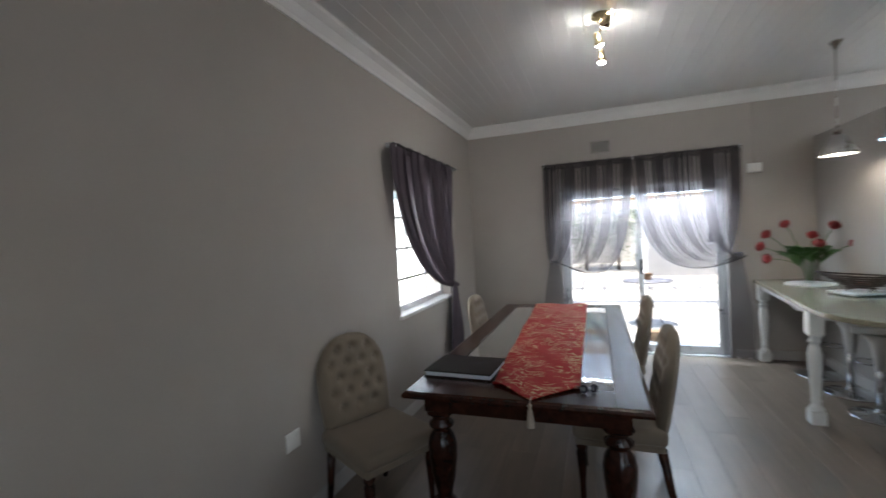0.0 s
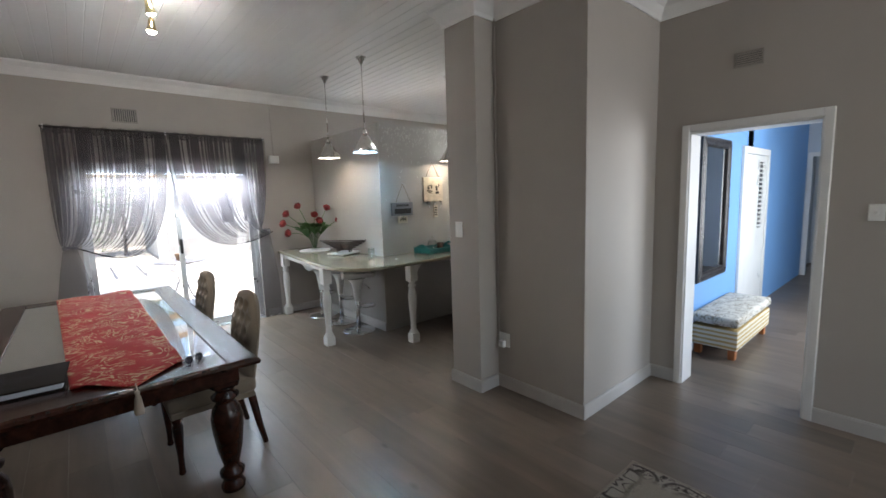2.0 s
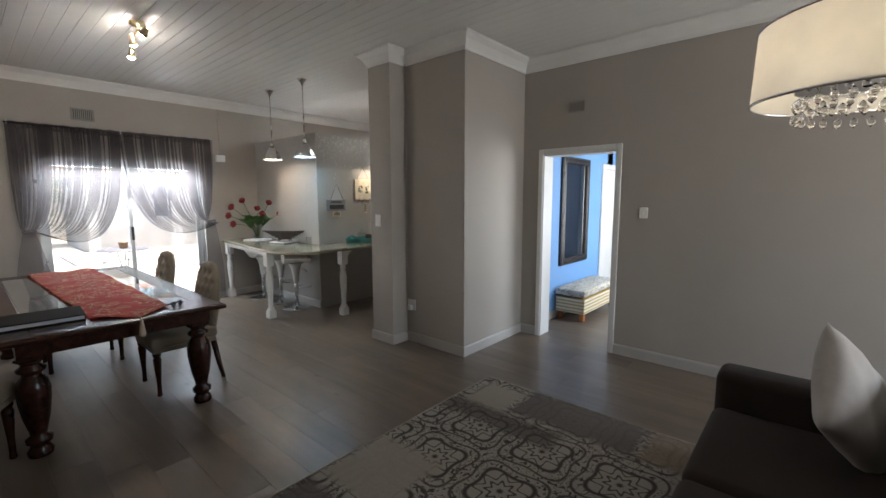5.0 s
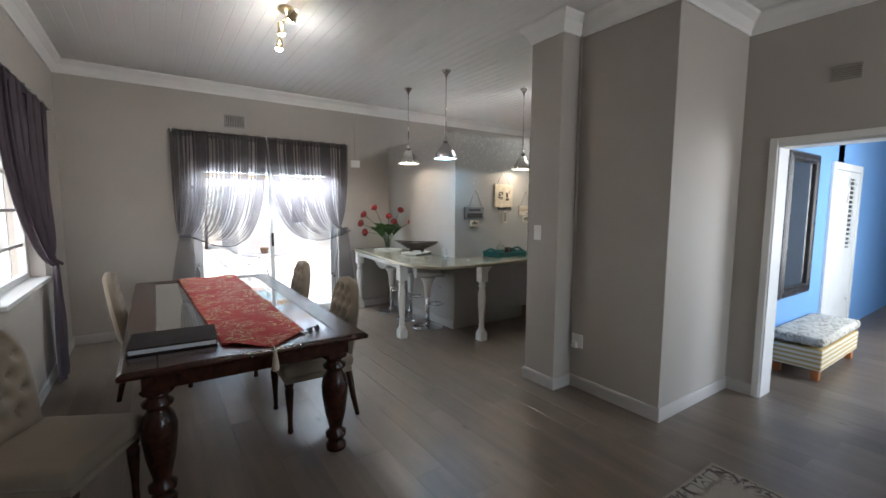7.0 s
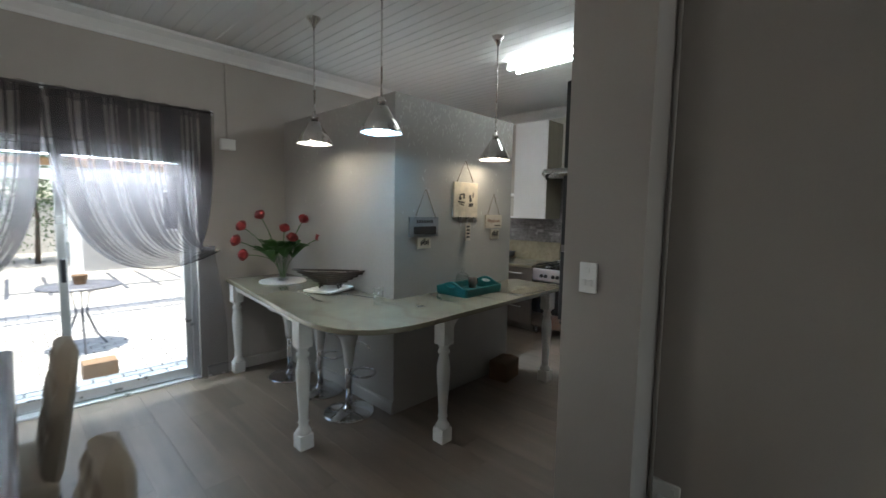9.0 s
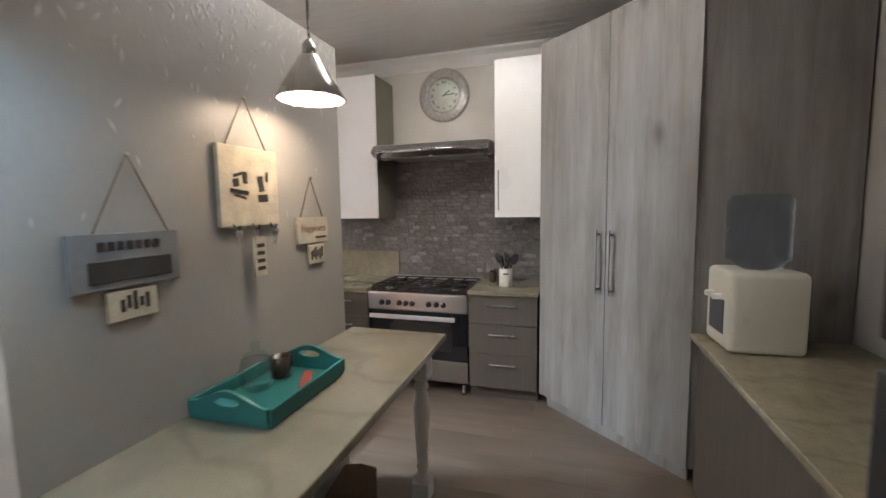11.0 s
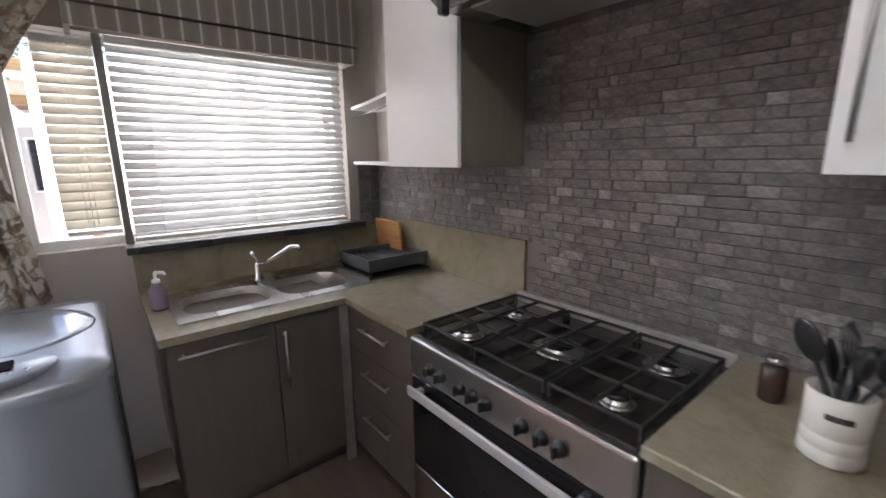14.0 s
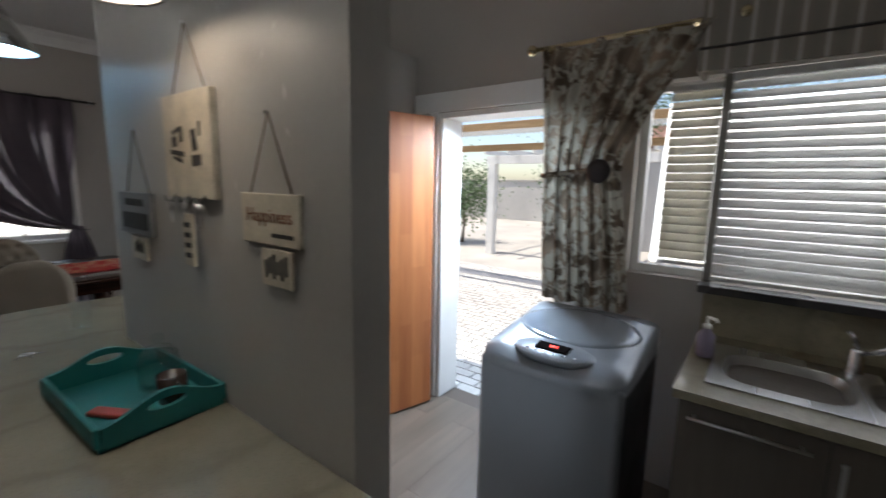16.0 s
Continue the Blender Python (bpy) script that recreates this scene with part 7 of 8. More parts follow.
for xk in (3.15, 4.07):
    bmesh.ops.create_uvsphere(bm, u_segments=10, v_segments=8, radius=0.028, matrix=Matrix.Translation((xk, NORTH - 0.18, 2.265)))
rod = solid("curtain_rod", bm, M_BRASS, "short brass curtain rod with ball ends", "curtain rod")
for xk in (3.25, 3.90):
    bm = empty_bm()
    box(bm, xk - 0.008, xk + 0.008, NORTH - 0.19, NORTH, 2.242, 2.254)
    part("bracket", bm, M_BRASS, rod)

bdr = thing("door_3", "open orange pine back door with white frame", "door", kind="structure")
for a, b_, c_, d in ((BACK[0] - 0.07, BACK[0], 0, 2.04), (BACK[1], BACK[1] + 0.07, 0, 2.04), (2.195, BACK[1] + 0.07, 2.04, 2.165)):
    bm = empty_bm()
    box(bm, a, b_, NORTH - 0.018, NORTH - 0.001, c_, d, 0.003)
    part("architrave", bm, M_TRIM, bdr)
for a, b_, c_, d in ((BACK[0], BACK[0] + 0.035, 0, 2.0), (BACK[1] - 0.035, BACK[1], 0, 2.0), (BACK[0], BACK[1], 2.0, 2.035)):
    bm = empty_bm()
    box(bm, a, b_, NORTH, NORTH + 0.22, c_, d, 0.003)
    part("jamb", bm, M_TRIM, bdr)
hm = pose(2.43, NORTH - 0.09, 0, 0, 0, -106)
bm = empty_bm()
box(bm, 0.0, 0.80, -0.04, 0.0, 0.015, 2.0, 0.003)
bm.transform(hm)
lf = part("door_leaf", bm, M_LEAF_DOOR, bdr, "orange varnished pine leaf")
bm = tube(empty_bm(), [hm @ Vector((0.52, 0.0, 0.85)), hm @ Vector((0.52, 0.05, 0.88)), hm @ Vector((0.52, 0.05, 1.32)), hm @ Vector((0.52, 0.0, 1.35))], 0.010, 8)
part("pull_handle", bm, wooden("orange_handle_wood", (0.36, 0.13, 0.042), (0.46, 0.18, 0.06), 0.4, axis=2), lf)
bm = empty_bm()
lathe(bm, [(0.02, 0.0), (0.02, 0.006), (0.001, 0.007)], 12, hm @ pose(0.36, 0.0, 1.36, -90))
part("peephole", bm, M_BRASS, lf)

# top-loading washing machine
wm = thing("washing_machine", "silver top-loading washing machine with dark display", "washing machine", pose(3.585, 5.22, 0))
M_WSIL = surface("silver_enamel", (0.29, 0.31, 0.34), 0.30, 0.45, vary=0.015, scale=1, grain=40, bump=0.0, rough_vary=0.01)
# near-black colour that stands in for shade on the washer's sides
M_WSHADE = surface("washer_side_shade", (0.035, 0.035, 0.038), 0.45, 0.3, vary=0.1, bump=0.05)
M_DISPLAY = matte(surface("black_display", (0.012, 0.01, 0.01), 0.9, bump=0.0), 0.0)
part("body", soft_box(-0.30, 0.30, -0.29, 0.30, 0.03, 0.85, 0.03), M_WSIL, wm)
# thin sheets over the silver sides, their shade painted in
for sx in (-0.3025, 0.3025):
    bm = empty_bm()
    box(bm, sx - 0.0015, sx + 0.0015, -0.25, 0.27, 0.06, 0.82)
    part("side_shade_panel", bm, M_WSHADE, wm)
bm = empty_bm()
vs = []
for j in range(19):
    v = (j / 18) ** 1.4
    front = min(1.0, v / 0.16)
    wide = 0.303 - 0.035 * (1 - front) ** 2
    line = []
    for i in range(21):
        u = math.sin((i / 20 - 0.5) * math.pi) * 0.5 + 0.5
        edge = min(1.0, min(u, 1 - u) * 7)
        y = -0.315 + 0.62 * v + 0.03 * (2 * u - 1) ** 4 * (1 - front)
        line.append(bm.verts.new(((2 * u - 1) * wide, y, 0.838 + 0.075 * v + 0.014 * math.sqrt(1 - (1 - front) ** 2) + 0.033 * math.sqrt(1 - (1 - edge) ** 2) * min(1.0, 0.25 + v * 5))))
    vs.append(line)
for j in range(18):
    for i in range(20):
        bm.faces.new((vs[j][i], vs[j][i + 1], vs[j + 1][i + 1], vs[j + 1][i])).smooth = True
r = bmesh.ops.extrude_edge_only(bm, edges=[e for e in bm.edges if e.is_boundary])
for v in [g for g in r["geom"] if isinstance(g, bmesh.types.BMVert)]:
    v.co.z = 0.815
part("top", bm, M_WSIL, wm)
topm = pose(0, 0, 0.922, 7)
bm = empty_bm()
lathe(bm, [(0.001, 0.006), (0.20, 0.006), (0.225, 0.003), (0.23, -0.004)], 36, topm @ pose(0, 0.08, 0.001) @ Matrix.Diagonal((1.18, 0.86, 1, 1)))
part("lid", bm, surface("pale_lid_plastic", (0.30, 0.33, 0.37), 0.10, 0.3, vary=0.05, bump=0.0), wm)
bm = empty_bm()
lathe(bm, [(0.001, 0.006), (0.95, 0.005), (1.0, 0.0), (1.0, -0.02)], 32, topm @ pose(0, -0.205, 0.008) @ Matrix.Diagonal((0.17, 0.085, 1, 1)))
pan = part("control_panel", bm, M_WSIL, wm)
bm = empty_bm()
box(bm, -0.07, 0.07, -0.03, 0.03, 0.0, 0.010, 0.001, m=topm @ pose(-0.005, -0.195, 0.010))
part("display", bm, M_DISPLAY, pan, "dark display window")
bm = empty_bm()
for k in range(3):
    box(bm, -0.012 + 0.012 * k, -0.004 + 0.012 * k, -0.009, 0.009, 0.010, 0.0115, m=topm @ pose(-0.005, -0.195, 0.010))
part("digits", bm, glowing("red_digits", (1.0, 0.05, 0.03), 1.5), pan, "small lit red digits")
for k in range(6):
    bm = lathe(empty_bm(), [(0.008, 0), (0.008, 0.004), (0.001, 0.005)], 10, topm @ pose(-0.10 + 0.04 * k, -0.245 + 0.004 * abs(k - 2.5), 0.010))
    part("button", bm, M_CHROME, pan)
for sx in (-0.24, 0.24):
    for sy in (-0.23, 0.24):
        part("foot", lathe(empty_bm(), [(0.025, 0), (0.02, 0.035)], 10, pose(sx, sy, 0)), M_BLACK, wm)

# utensil crock and a small bottle by the stove
uj = thing("utensil_jar", "white ribbed ceramic utensil jar by the stove", "jar", pose(5.04, 3.33, 0.908))
M_CROCK = surface("white_crock_glaze", (0.70, 0.67, 0.60), 0.25, vary=0.05, bump=0.02)
part("body", lathe(empty_bm(), [(0.052, 0), (0.056, 0.005), (0.056, 0.03), (0.054, 0.033), (0.056, 0.036), (0.056, 0.06), (0.054, 0.063), (0.056, 0.066), (0.057, 0.15), (0.053, 0.152), (0.051, 0.02), (0.001, 0.015)], 24), M_CROCK, uj)
for k in range(5):
    bm = empty_bm()
    a = 3.0 + 0.16 * k
    box(bm, -0.004, 0.004, -0.0015, 0.0015, -0.006, 0.006, m=pose(0.0575 * math.cos(a), 0.0575 * math.sin(a), 0.11, 0, 0, math.degrees(a) + 90))
    part("printed_mark", bm, M_INK, uj)
for k, (a, lean, ln) in enumerate(((0.2, 0.25, 0.24), (1.35, 0.46, 0.25), (2.3, 0.30, 0.22), (3.8, 0.34, 0.23), (4.75, 0.50, 0.25), (5.4, 0.38, 0.21))):
    ut = thing("utensil", "black plastic kitchen utensil standing in the jar", "utensil", pose(5.04 - 0.03 * math.cos(a), 3.33 - 0.03 * math.sin(a), 0.928), group="utensils in the jar")
    d = Vector((math.cos(a) * lean, math.sin(a) * lean, 1)).normalized()
    part("handle", tube(empty_bm(), [d * 0.0, d * (ln - 0.06)], 0.006, 6), M_BLACK, ut)
    bm = empty_bm()
    if k % 3 == 0:
        for j in range(5):
            w = (j - 2) * 0.012
            tube(bm, [d * (ln - 0.06), d * (ln - 0.03) + Vector((w, w * 0.6, 0)), d * (ln + 0.01) + Vector((w * 1.2, w * 0.7, 0)), d * (ln + 0.035)], 0.0025, 5)
    else:
        m = Matrix.Translation(d * (ln - 0.015)) @ d.to_track_quat("Z", "Y").to_matrix().to_4x4() @ Matrix.Rotation(a, 4, "Z")
        bmesh.ops.create_uvsphere(bm, u_segments=12, v_segments=8, radius=0.04, matrix=m @ Matrix.Diagonal((0.75, 0.18, 1.2, 1)))
    part("head", bm, M_BLACK, ut)
sb = thing("spice_bottle", "small dark glass bottle with steel cap", "bottle", pose(5.20, 3.47, 0.908))
part("body", lathe(empty_bm(), [(0.026, 0), (0.03, 0.004), (0.03, 0.09), (0.02, 0.10)], 16), M_MUG, sb)
part("cap", lathe(empty_bm(), [(0.023, 0.10), (0.023, 0.118), (0.001, 0.12)], 14), M_STEEL, sb)

# ---- outside the patio and back door ----
M_WPOST = surface("white_weathered_paint", (0.72, 0.71, 0.68), 0.6, vary=0.1, scale=3, grain=60, bump=0.15)
M_TIMBER = wooden("weathered_timber", (0.30, 0.18, 0.08), (0.46, 0.30, 0.15), 0.7, axis=0)
pg = thing("pergola", "white painted garden pergola with square posts", "pergola")
for px in (-0.85, 0.95, 2.75, 4.9):
    bm = empty_bm()
    box(bm, px - 0.09, px + 0.09, 11.9, 12.08, -0.06, 2.02, 0.006)
    part("post", bm, M_WPOST, pg)
bm = empty_bm()
box(bm, -1.0, 5.2, 11.92, 12.06, 2.02, 2.20, 0.006)
part("beam", bm, M_WPOST, pg)
for k in range(11):
    bm = empty_bm()
    box(bm, -0.75 + k * 0.56, -0.69 + k * 0.56, 11.4, 14.2, 2.20, 2.30, 0.003)
    part("rafter", bm, M_WPOST, pg)
hs = thing("outbuilding", "grey plastered outbuilding beyond the garden", "building")
M_GREYWALL = surface("grey_plaster", (0.50, 0.48, 0.455), 0.85, vary=0.12, scale=0.8, grain=30, bump=0.3)
wob = empty_bm()
for a, b, z0, z1 in ((1.3, 3.0, -0.1, 2.6), (3.0, 3.9, -0.1, 0.9), (3.0, 3.9, 2.0, 2.6), (3.9, 9.5, -0.1, 2.6)):
    box(wob, a, b, 15.0, 15.25, z0, z1)
box(wob, 1.3, 9.5, 15.25, 19.0, -0.1, 0.0)
box(wob, 1.3, 1.55, 15.25, 19.0, 0.0, 2.6)
part("wall", wob, M_GREYWALL, hs)
bm = empty_bm()
box(bm, 1.0, 9.8, -0.6, 3.2, 0.0, 0.08, m=pose(0, 15.2, 2.62, 14))
part("roof", bm, surface("red_brown_roof", (0.22, 0.12, 0.09), 0.8, vary=0.2, scale=4, grain=30, bump=0.3), hs)
bm = empty_bm()
for a, b, c, d in ((3.0, 3.05, 0.9, 2.0), (3.85, 3.9, 0.9, 2.0), (3.05, 3.85, 0.9, 0.95), (3.05, 3.85, 1.95, 2.0), (3.43, 3.47, 0.95, 1.95)):
    box(bm, a, b, 15.05, 15.1, c, d)
wf = part("window", bm, M_TRIM, hs)
bm = empty_bm()
box(bm, 3.05, 3.85, 15.072, 15.078, 0.95, 1.95)
part("pane", bm, M_LENS, wf)
gw = thing("garden_wall", "long pale garden boundary wall with coping", "wall", kind="structure")
bm = empty_bm()
box(bm, -30, 30, 21.0, 21.25, -0.1, 1.7)
part("masonry", bm, M_GREYWALL, gw)
bm = empty_bm()
box(bm, -30, 30, 20.96, 21.29, 1.7, 1.78, 0.01)
part("coping", bm, M_PAVE, gw)

gt = thing("patio_table", "round grey metal patio table on thin legs", "table", pose(0.60, 7.55, -0.06))
M_GMET = surface("grey_painted_metal", (0.16, 0.16, 0.18), 0.4, 0.3, vary=0.15, bump=0.1)
part("tabletop", lathe(empty_bm(), [(0.001, 0.74), (0.36, 0.74), (0.37, 0.75), (0.36, 0.765), (0.001, 0.77)], 36), M_GMET, gt)
for k in range(3):
    a = k * 2.094 + 0.5
    bm = tube(empty_bm(), [(0.10 * math.cos(a), 0.10 * math.sin(a), 0.74), (0.05 * math.cos(a), 0.05 * math.sin(a), 0.45), (0.14 * math.cos(a), 0.14 * math.sin(a), 0.2), (0.28 * math.cos(a), 0.28 * math.sin(a), 0.0)], 0.012, 8)
    part("leg", bm, M_GMET, gt)
po = thing("plant_pot", "small brown clay pot on the patio table", "pot", pose(0.60, 7.55, 0.71))
part("body", lathe(empty_bm(), [(0.05, 0), (0.055, 0.01), (0.07, 0.09), (0.075, 0.10), (0.065, 0.10), (0.06, 0.08), (0.001, 0.075)], 18), M_CARD, po)
bk = thing("brick_step", "single brown brick block outside the patio door", "brick", pose(0.62, 6.55, -0.06))
bm = empty_bm()
box(bm, -0.13, 0.13, -0.09, 0.09, 0, 0.18, 0.006)
part("block", bm, M_CARD, bk)

M_LEAVES = surface("green_leaves", (0.11, 0.17, 0.075), 0.55, vary=0.5, scale=6, grain=20, bump=0.1)
M_BARK = surface("grey_bark", (0.10, 0.075, 0.055), 0.9, vary=0.3, scale=9, grain=50, bump=0.6)


def tree(x, y, h, r, seed, leaves=5200, label="leafy green garden tree with a slender trunk"):
    g = random.Random(seed)
    t = thing("tree", label, "tree", pose(x, y, -0.06), group="garden trees")
    bm = tube(empty_bm(), [(0, 0, 0), (0.05, 0.02, h * 0.3), (-0.03, 0.05, h * 0.6)], 0.06, 8, taper=lambda q: 1 - 0.55 * q)
    tips = []
    for k in range(8):
        a, e = g.uniform(0, 6.28), g.uniform(0.2, 0.9)
        p = Vector((r * 0.75 * math.cos(a) * e, r * 0.75 * math.sin(a) * e, h * g.uniform(0.25, 0.98)))
        tips.append(p)
        tube(bm, [Vector((0, 0.03, h * g.uniform(0.35, 0.58))), p * 0.5 + Vector((0, 0, h * 0.32)), p], 0.02, 6, taper=lambda q: 1 - 0.8 * q)
    part("trunk", bm, M_BARK, t)
    verts, faces = [], []
    for k in range(leaves):
        c = g.choice(tips) + Vector((g.gauss(0, r * 0.30), g.gauss(0, r * 0.30), g.gauss(0, r * 0.30)))
        d = Vector((g.uniform(-1, 1), g.uniform(-1, 1), g.uniform(-1, 0.4))).normalized() * g.uniform(0.06, 0.12)
        s = d.cross(Vector((g.uniform(-1, 1), g.uniform(-1, 1), g.uniform(-1, 1)))).normalized() * 0.03
        i = len(verts)
        verts += [c, c + d * 0.5 + s, c + d, c + d * 0.5 - s]
        faces.append((i, i + 1, i + 2, i + 3))
    me = bpy.data.meshes.new("crown")
    me.from_pydata([tuple(v) for v in verts], [], faces)
    me.materials.append(M_LEAVES)
    o = new("crown", me)
    o.parent = t
    tagged(o, kind="stuff")
    return t


tree(-0.55, 17.5, 4.2, 1.9, 1)
tree(-9.0, 19.0, 4.6, 2.3, 2)
tree(0.6, 17.5, 4.2, 2.1, 4)
tree(3.2, 19.3, 4.6, 2.4, 5)
tree(-2.5, 13.2, 1.9, 0.95, 6, 2400, "low bushy green shrub beyond the back door")
tree(6.4, 13.6, 2.6, 1.3, 7, 2200, "broad green shrub beyond the back door")

# lean-to roof outside the back door
lr = thing("lean_to_roof", "corrugated lean-to roof on timber beams outside", "roof")
bm = empty_bm()
grid_cloth(bm, 540, 2, lambda u, v: Vector((-1.05 + 7.0 * u, 9.22 + 0.38 * v, 2.42 - 0.05 * v + 0.018 * math.sin(u * 90 * 2 * math.pi))), 0.002)
part("sheeting", bm, sheer("smoked_polycarbonate", (0.50, 0.49, 0.47), 0.5, 0.6), lr)
for yk, z in ((8.95, 2.36), (9.5, 2.10)):
    bm = empty_bm()
    box(bm, -1.05, 5.95, yk, yk + 0.07, z, z + 0.10, 0.004)
    part("purlin", bm, M_TIMBER, lr)
for px in (-0.95, 3.9, 5.85):
    bm = empty_bm()
    box(bm, px - 0.05, px + 0.05, 9.48, 9.58, -0.06, 2.10, 0.005)
    part("post", bm, M_TIMBER, lr)
    bm = empty_bm()
    box(bm, -0.03, 0.03, 0.0, 0.64, -0.04, 0.04, 0.003, m=pose(px, 8.95, 2.42, -22))
    part("rafter", bm, M_TIMBER, lr)

# brick paving near the house
M_BRICKP, n_, l_, b_ = nodes_of("grey_clay_paver")
v_ = coords(n_, l_)
oi_, ge_ = n_.new("ShaderNodeObjectInfo"), n_.new("ShaderNodeNewGeometry")
ad_ = n_.new("ShaderNodeMath")
l_.new(oi_.outputs["Random"], ad_.inputs[0])
l_.new(ge_.outputs["Random Per Island"], ad_.inputs[1])
fr_ = n_.new("ShaderNodeMath")
fr_.operation = "FRACT"
l_.new(ad_.outputs[0], fr_.inputs[0])
tn_ = ramp(n_, l_, fr_.outputs[0], [(0, (0.44, 0.42, 0.40)), (1, (0.58, 0.56, 0.53))])
l_.new(mixed(n_, l_, tn_, ramp(n_, l_, noise_tex(n_, l_, v_, 60, 4), [(0.3, (0.8,) * 3), (0.7, (1,) * 3)]), 1.0, "MULTIPLY"), b_.inputs["Base Color"])
b_.inputs["Roughness"].default_value = 0.85


def paver_bm(w, d, h=0.045):
    t = bmesh.new()
    b = 0.005
    lo = [t.verts.new((x, y, 0)) for x, y in ((0, 0), (w, 0), (w, d), (0, d))]
    hi = [t.verts.new((x, y, h)) for x, y in ((b, b), (w - b, b), (w - b, d - b), (b, d - b))]
    t.faces.new(hi)
    for k in range(4):
        t.faces.new((lo[k], lo[(k + 1) % 4], hi[(k + 1) % 4], hi[k]))
    return t


bm = empty_bm()
box(bm, -2.0, 5.8, NORTH + 0.22, 10.5, -0.075, -0.055)
pv = solid("pavement", bm, M_GREYWALL, "weathered clay brick paving outside the doors", "paving", kind="structure")
pme = mesh_of("paver", paver_bm(0.212, 0.104), M_BRICKP)
rest, count = bmesh.new(), 0
for j in range(41):
    y = NORTH + 0.225 + j * 0.11
    for i in range(35):
        x = -1.98 + i * 0.22 + (0.11 if j % 2 else 0)
        near = j < 20 and ((0.1 < x < 1.75) or (2.4 < x < 3.4))
        if near and count < 300:
            o = new("paver", pme)
            o.parent = pv
            o.location = (x, y, -0.06)
            count += 1
        else:
            join(rest, paver_bm(0.212, 0.104), Matrix.Translation((x, y, -0.06)))
tagged(part("paver_rest", rest, M_BRICKP, pv), kind="stuff")

# ---- floor planks ----
def plank_mesh(w, d):
    t = bmesh.new()
    b, h = 0.0005, 0.012
    lo = [t.verts.new((x, y, -h)) for x, y in ((0, 0), (w, 0), (w, d), (0, d))]
    mid = [t.verts.new((x, y, -b)) for x, y in ((0, 0), (w, 0), (w, d), (0, d))]
    top = [t.verts.new((x, y, 0)) for x, y in ((b, b), (w - b, b), (w - b, d - b), (b, d - b))]
    t.faces.new(top)
    for a, c in ((lo, mid), (mid, top)):
        for k in range(4):
            t.faces.new((a[k], a[(k + 1) % 4], c[(k + 1) % 4], c[k]))
    return t


PW, PL = 0.193, 1.38
floor_ob = bpy.data.objects["floor"]
full = mesh_of("plank", plank_mesh(PW - 0.0007, PL - 0.0007), M_PLANK)
rest, count = bmesh.new(), 0
rng = random.Random(5)
ix = 0
x = WEST
while x < 10.6:
    y = SOUTH - rng.random() * PL
    lo = SOUTH if x < EAST else (-0.9 if x > 5.6 else -0.9)
    hi = NORTH + 0.05 if x < STOVE else 1.33
    while y < hi:
        a, b = max(y, lo), min(y + PL, hi)
        w = min(PW, 10.6 - x)
        if b - a > 0.03:
            near = x < STOVE and a > -0.6 and x > WEST - 0.01
            if near and count < 300:
                me = full if (b - a > PL - 0.001 and w == PW) else mesh_of("plank", plank_mesh(w - 0.0007, b - a - 0.0007), M_PLANK)
                o = new("plank", me)
                o.parent = floor_ob
                o.location = (x, a, 0)
                count += 1
            else:
                join(rest, plank_mesh(w - 0.0007, b - a - 0.0007), Matrix.Translation((x, a, 0)))
        y += PL
    x += PW
tagged(part("planks", rest, M_PLANK, floor_ob), kind="stuff")

# ---- split-face mosaic behind the stove ----
M_TILE, n_, l_, b_ = nodes_of("grey_split_stone_tile")
v_ = coords(n_, l_)
geo = n_.new("ShaderNodeNewGeometry")
oi = n_.new("ShaderNodeObjectInfo")
addr = n_.new("ShaderNodeMath")
addr.operation = "ADD"
l_.new(geo.outputs["Random Per Island"], addr.inputs[0])
l_.new(oi.outputs["Random"], addr.inputs[1])
fr = n_.new("ShaderNodeMath")
fr.operation = "FRACT"
l_.new(addr.outputs[0], fr.inputs[0])
tone = ramp(n_, l_, fr.outputs[0], [(0.0, (0.165, 0.15, 0.142)), (0.7, (0.225, 0.206, 0.195)), (0.88, (0.26, 0.24, 0.228)), (1.0, (0.37, 0.345, 0.325))])
grit = ramp(n_, l_, noise_tex(n_, l_, v_, 90, 5, 0.7), [(0.3, (0.5,) * 3), (0.7, (1.15,) * 3)])
stain = ramp(n_, l_, noise_tex(n_, l_, v_, 24, 4, 0.65), [(0.3, (0.62,) * 3), (0.7, (1.25,) * 3)])
l_.new(mixed(n_, l_, mixed(n_, l_, tone, grit, 1.0, "MULTIPLY"), stain, 1.0, "MULTIPLY"), b_.inputs["Base Color"])
b_.inputs["Roughness"].default_value = 0.5
bumped(n_, l_, b_, noise_tex(n_, l_, v_, 70, 5, 0.7), 0.6, 0.006)
bm = empty_bm()
box(bm, STOVE - 0.006, STOVE - 0.001, 3.03, 5.0, KZ - 0.03, 2.03)
box(bm, STOVE - 0.006, STOVE - 0.001, 5.0, NORTH - 0.001, KZ + 0.2, 1.49)
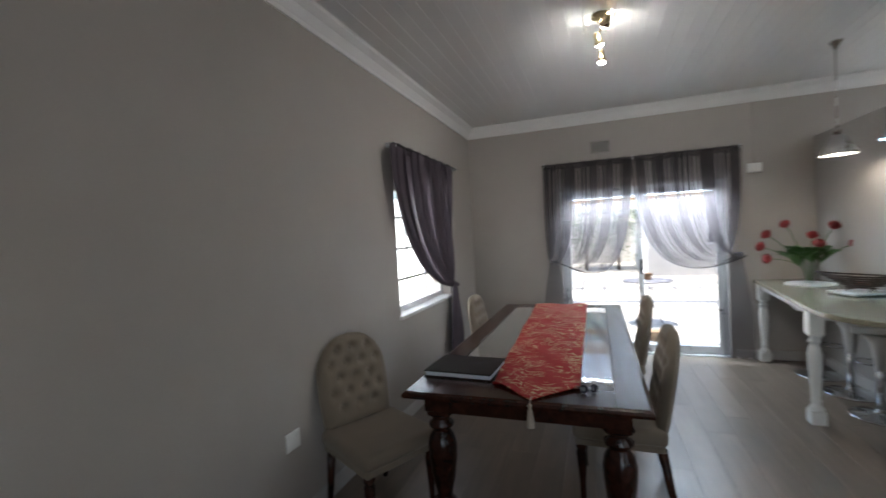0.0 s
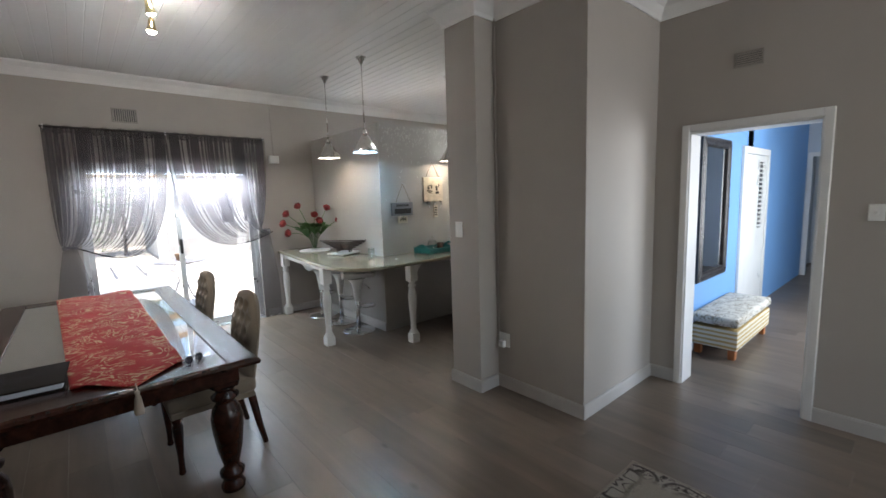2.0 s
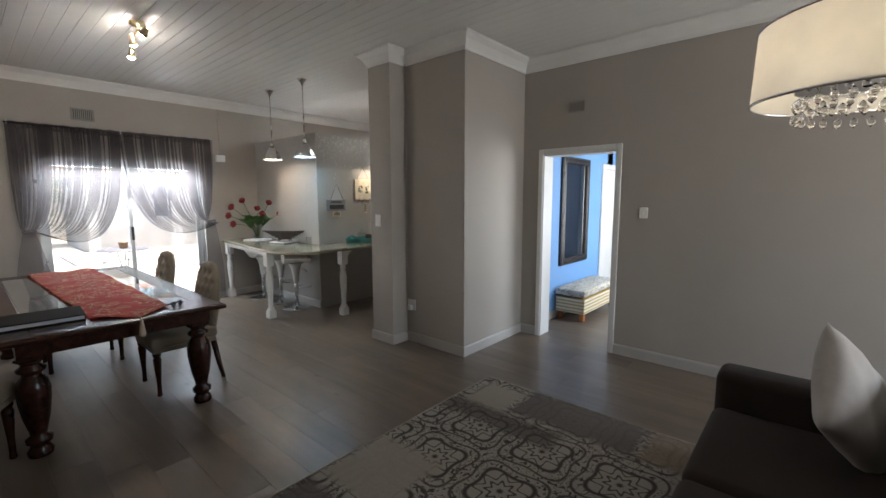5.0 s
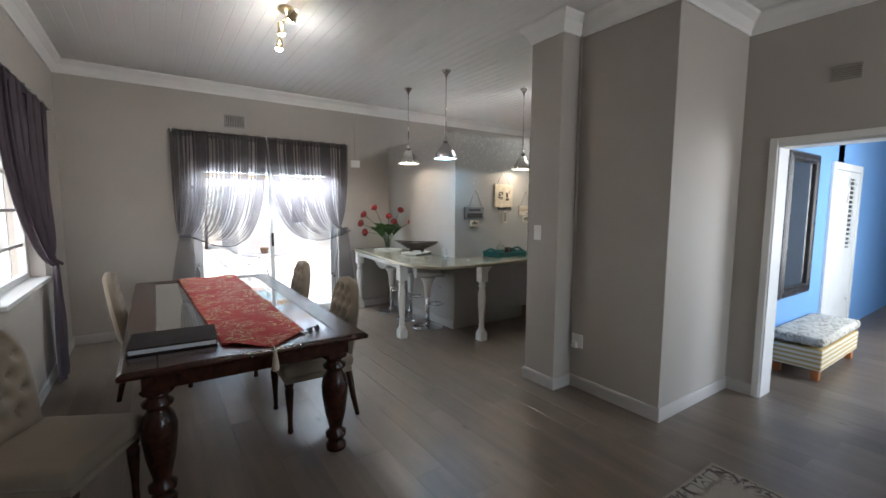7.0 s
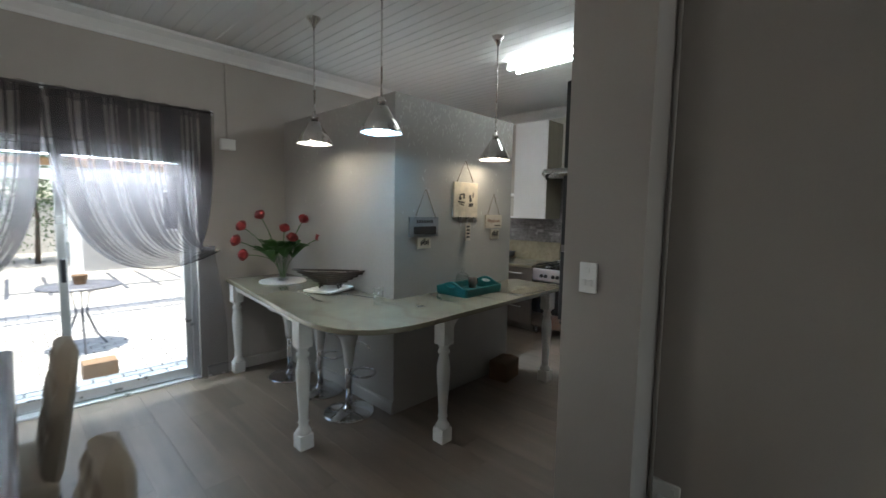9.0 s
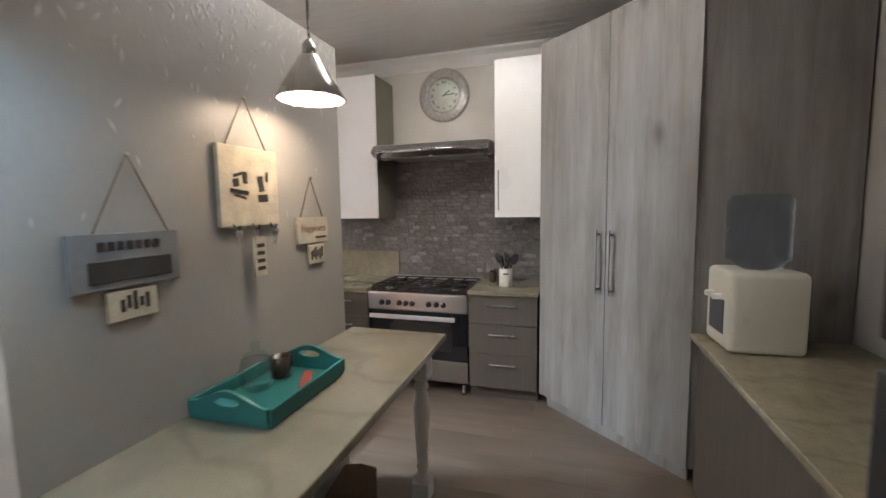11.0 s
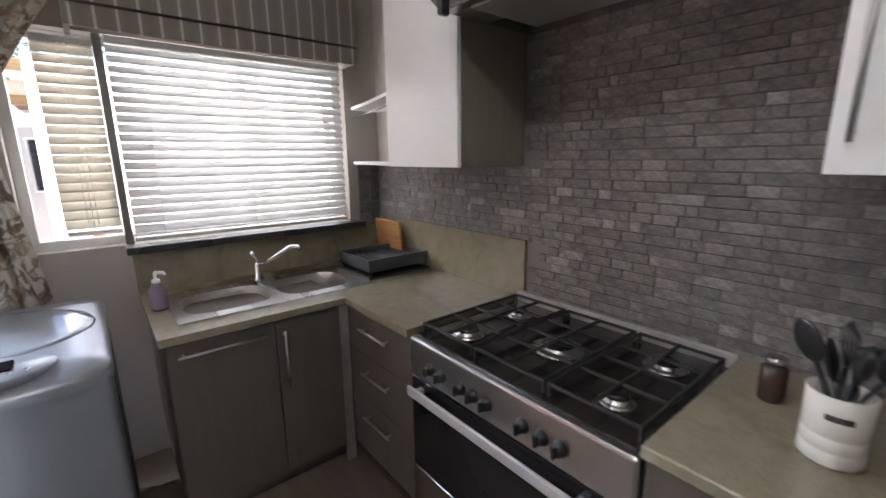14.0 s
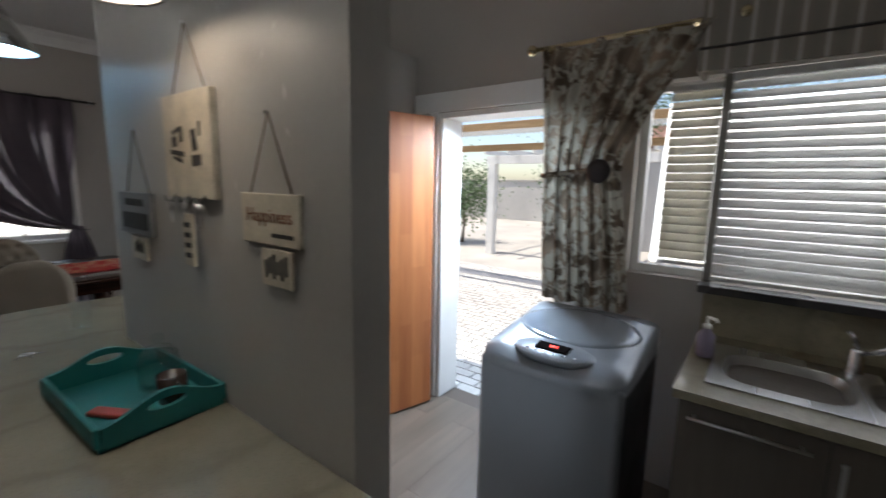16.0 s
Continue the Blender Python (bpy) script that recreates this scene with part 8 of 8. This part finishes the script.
box(bm, 5.27, STOVE - 0.006, NORTH - 0.006, NORTH - 0.001, KZ + 0.205, 1.49)
back = solid("backsplash", bm, surface("dark_tile_grout", (0.21, 0.192, 0.182), 0.9), "grey split-stone mosaic tile splashback behind the stove", "splashback", kind="structure")
trng = random.Random(8)
rest, count = bmesh.new(), 0


def tile_bm(w, h, d):
    t = bmesh.new()
    b = 0.0016
    lo = [t.verts.new((0, y, z)) for y, z in ((0, 0), (w, 0), (w, h), (0, h))]
    hi = [t.verts.new((-d - trng.uniform(-0.001, 0.001), y, z)) for y, z in ((b, b), (w - b, b), (w - b, h - b), (b, h - b))]
    t.faces.new(hi)
    for k in range(4):
        t.faces.new((lo[k], lo[(k + 1) % 4], hi[(k + 1) % 4], hi[k]))
    return t


TH = 0.037
kinds = [(w, mesh_of("tile", tile_bm(w - 0.0012, TH - 0.0012, 0.002 + 0.0013 * q), M_TILE)) for w in (0.055, 0.038, 0.085, 0.12, 0.16) for q in range(3)]
z = KZ + 0.002
while z < 2.02:
    y = 3.03 - trng.random() * 0.08
    ymax = NORTH - 0.012 if z + TH < 1.49 and z > KZ + 0.26 else (4.44 if z < KZ + 0.262 else 4.50)
    while y < ymax:
        w, me = trng.choice(kinds)
        if y >= 3.03 and y + w < ymax + 0.03:
            if 3.42 < y < 4.45 and z > 0.95 and count < 300:
                o = new("tile", me)
                o.parent = back
                o.location = (STOVE - 0.006, y, z)
                count += 1
            else:
                join(rest, tile_bm(w - 0.0012, TH - 0.0012, trng.choice((0.002, 0.0033, 0.0046))), Matrix.Translation((STOVE - 0.006, y, z)))
        y += w
    z += TH
z = KZ + 0.212
while z + TH < 1.49:
    x = 5.275
    while x < STOVE - 0.03:
        w = trng.choice((0.06, 0.075))
        w = min(w, STOVE - 0.016 - x)
        join(rest, tile_bm(w - 0.0012, TH - 0.0012, 0.004), Matrix.Translation((x + w, NORTH - 0.006, z)) @ Matrix.Rotation(math.pi / 2, 4, "Z"))
        x += w
    z += TH
tagged(part("tile_rest", rest, M_TILE, back), kind="stuff")
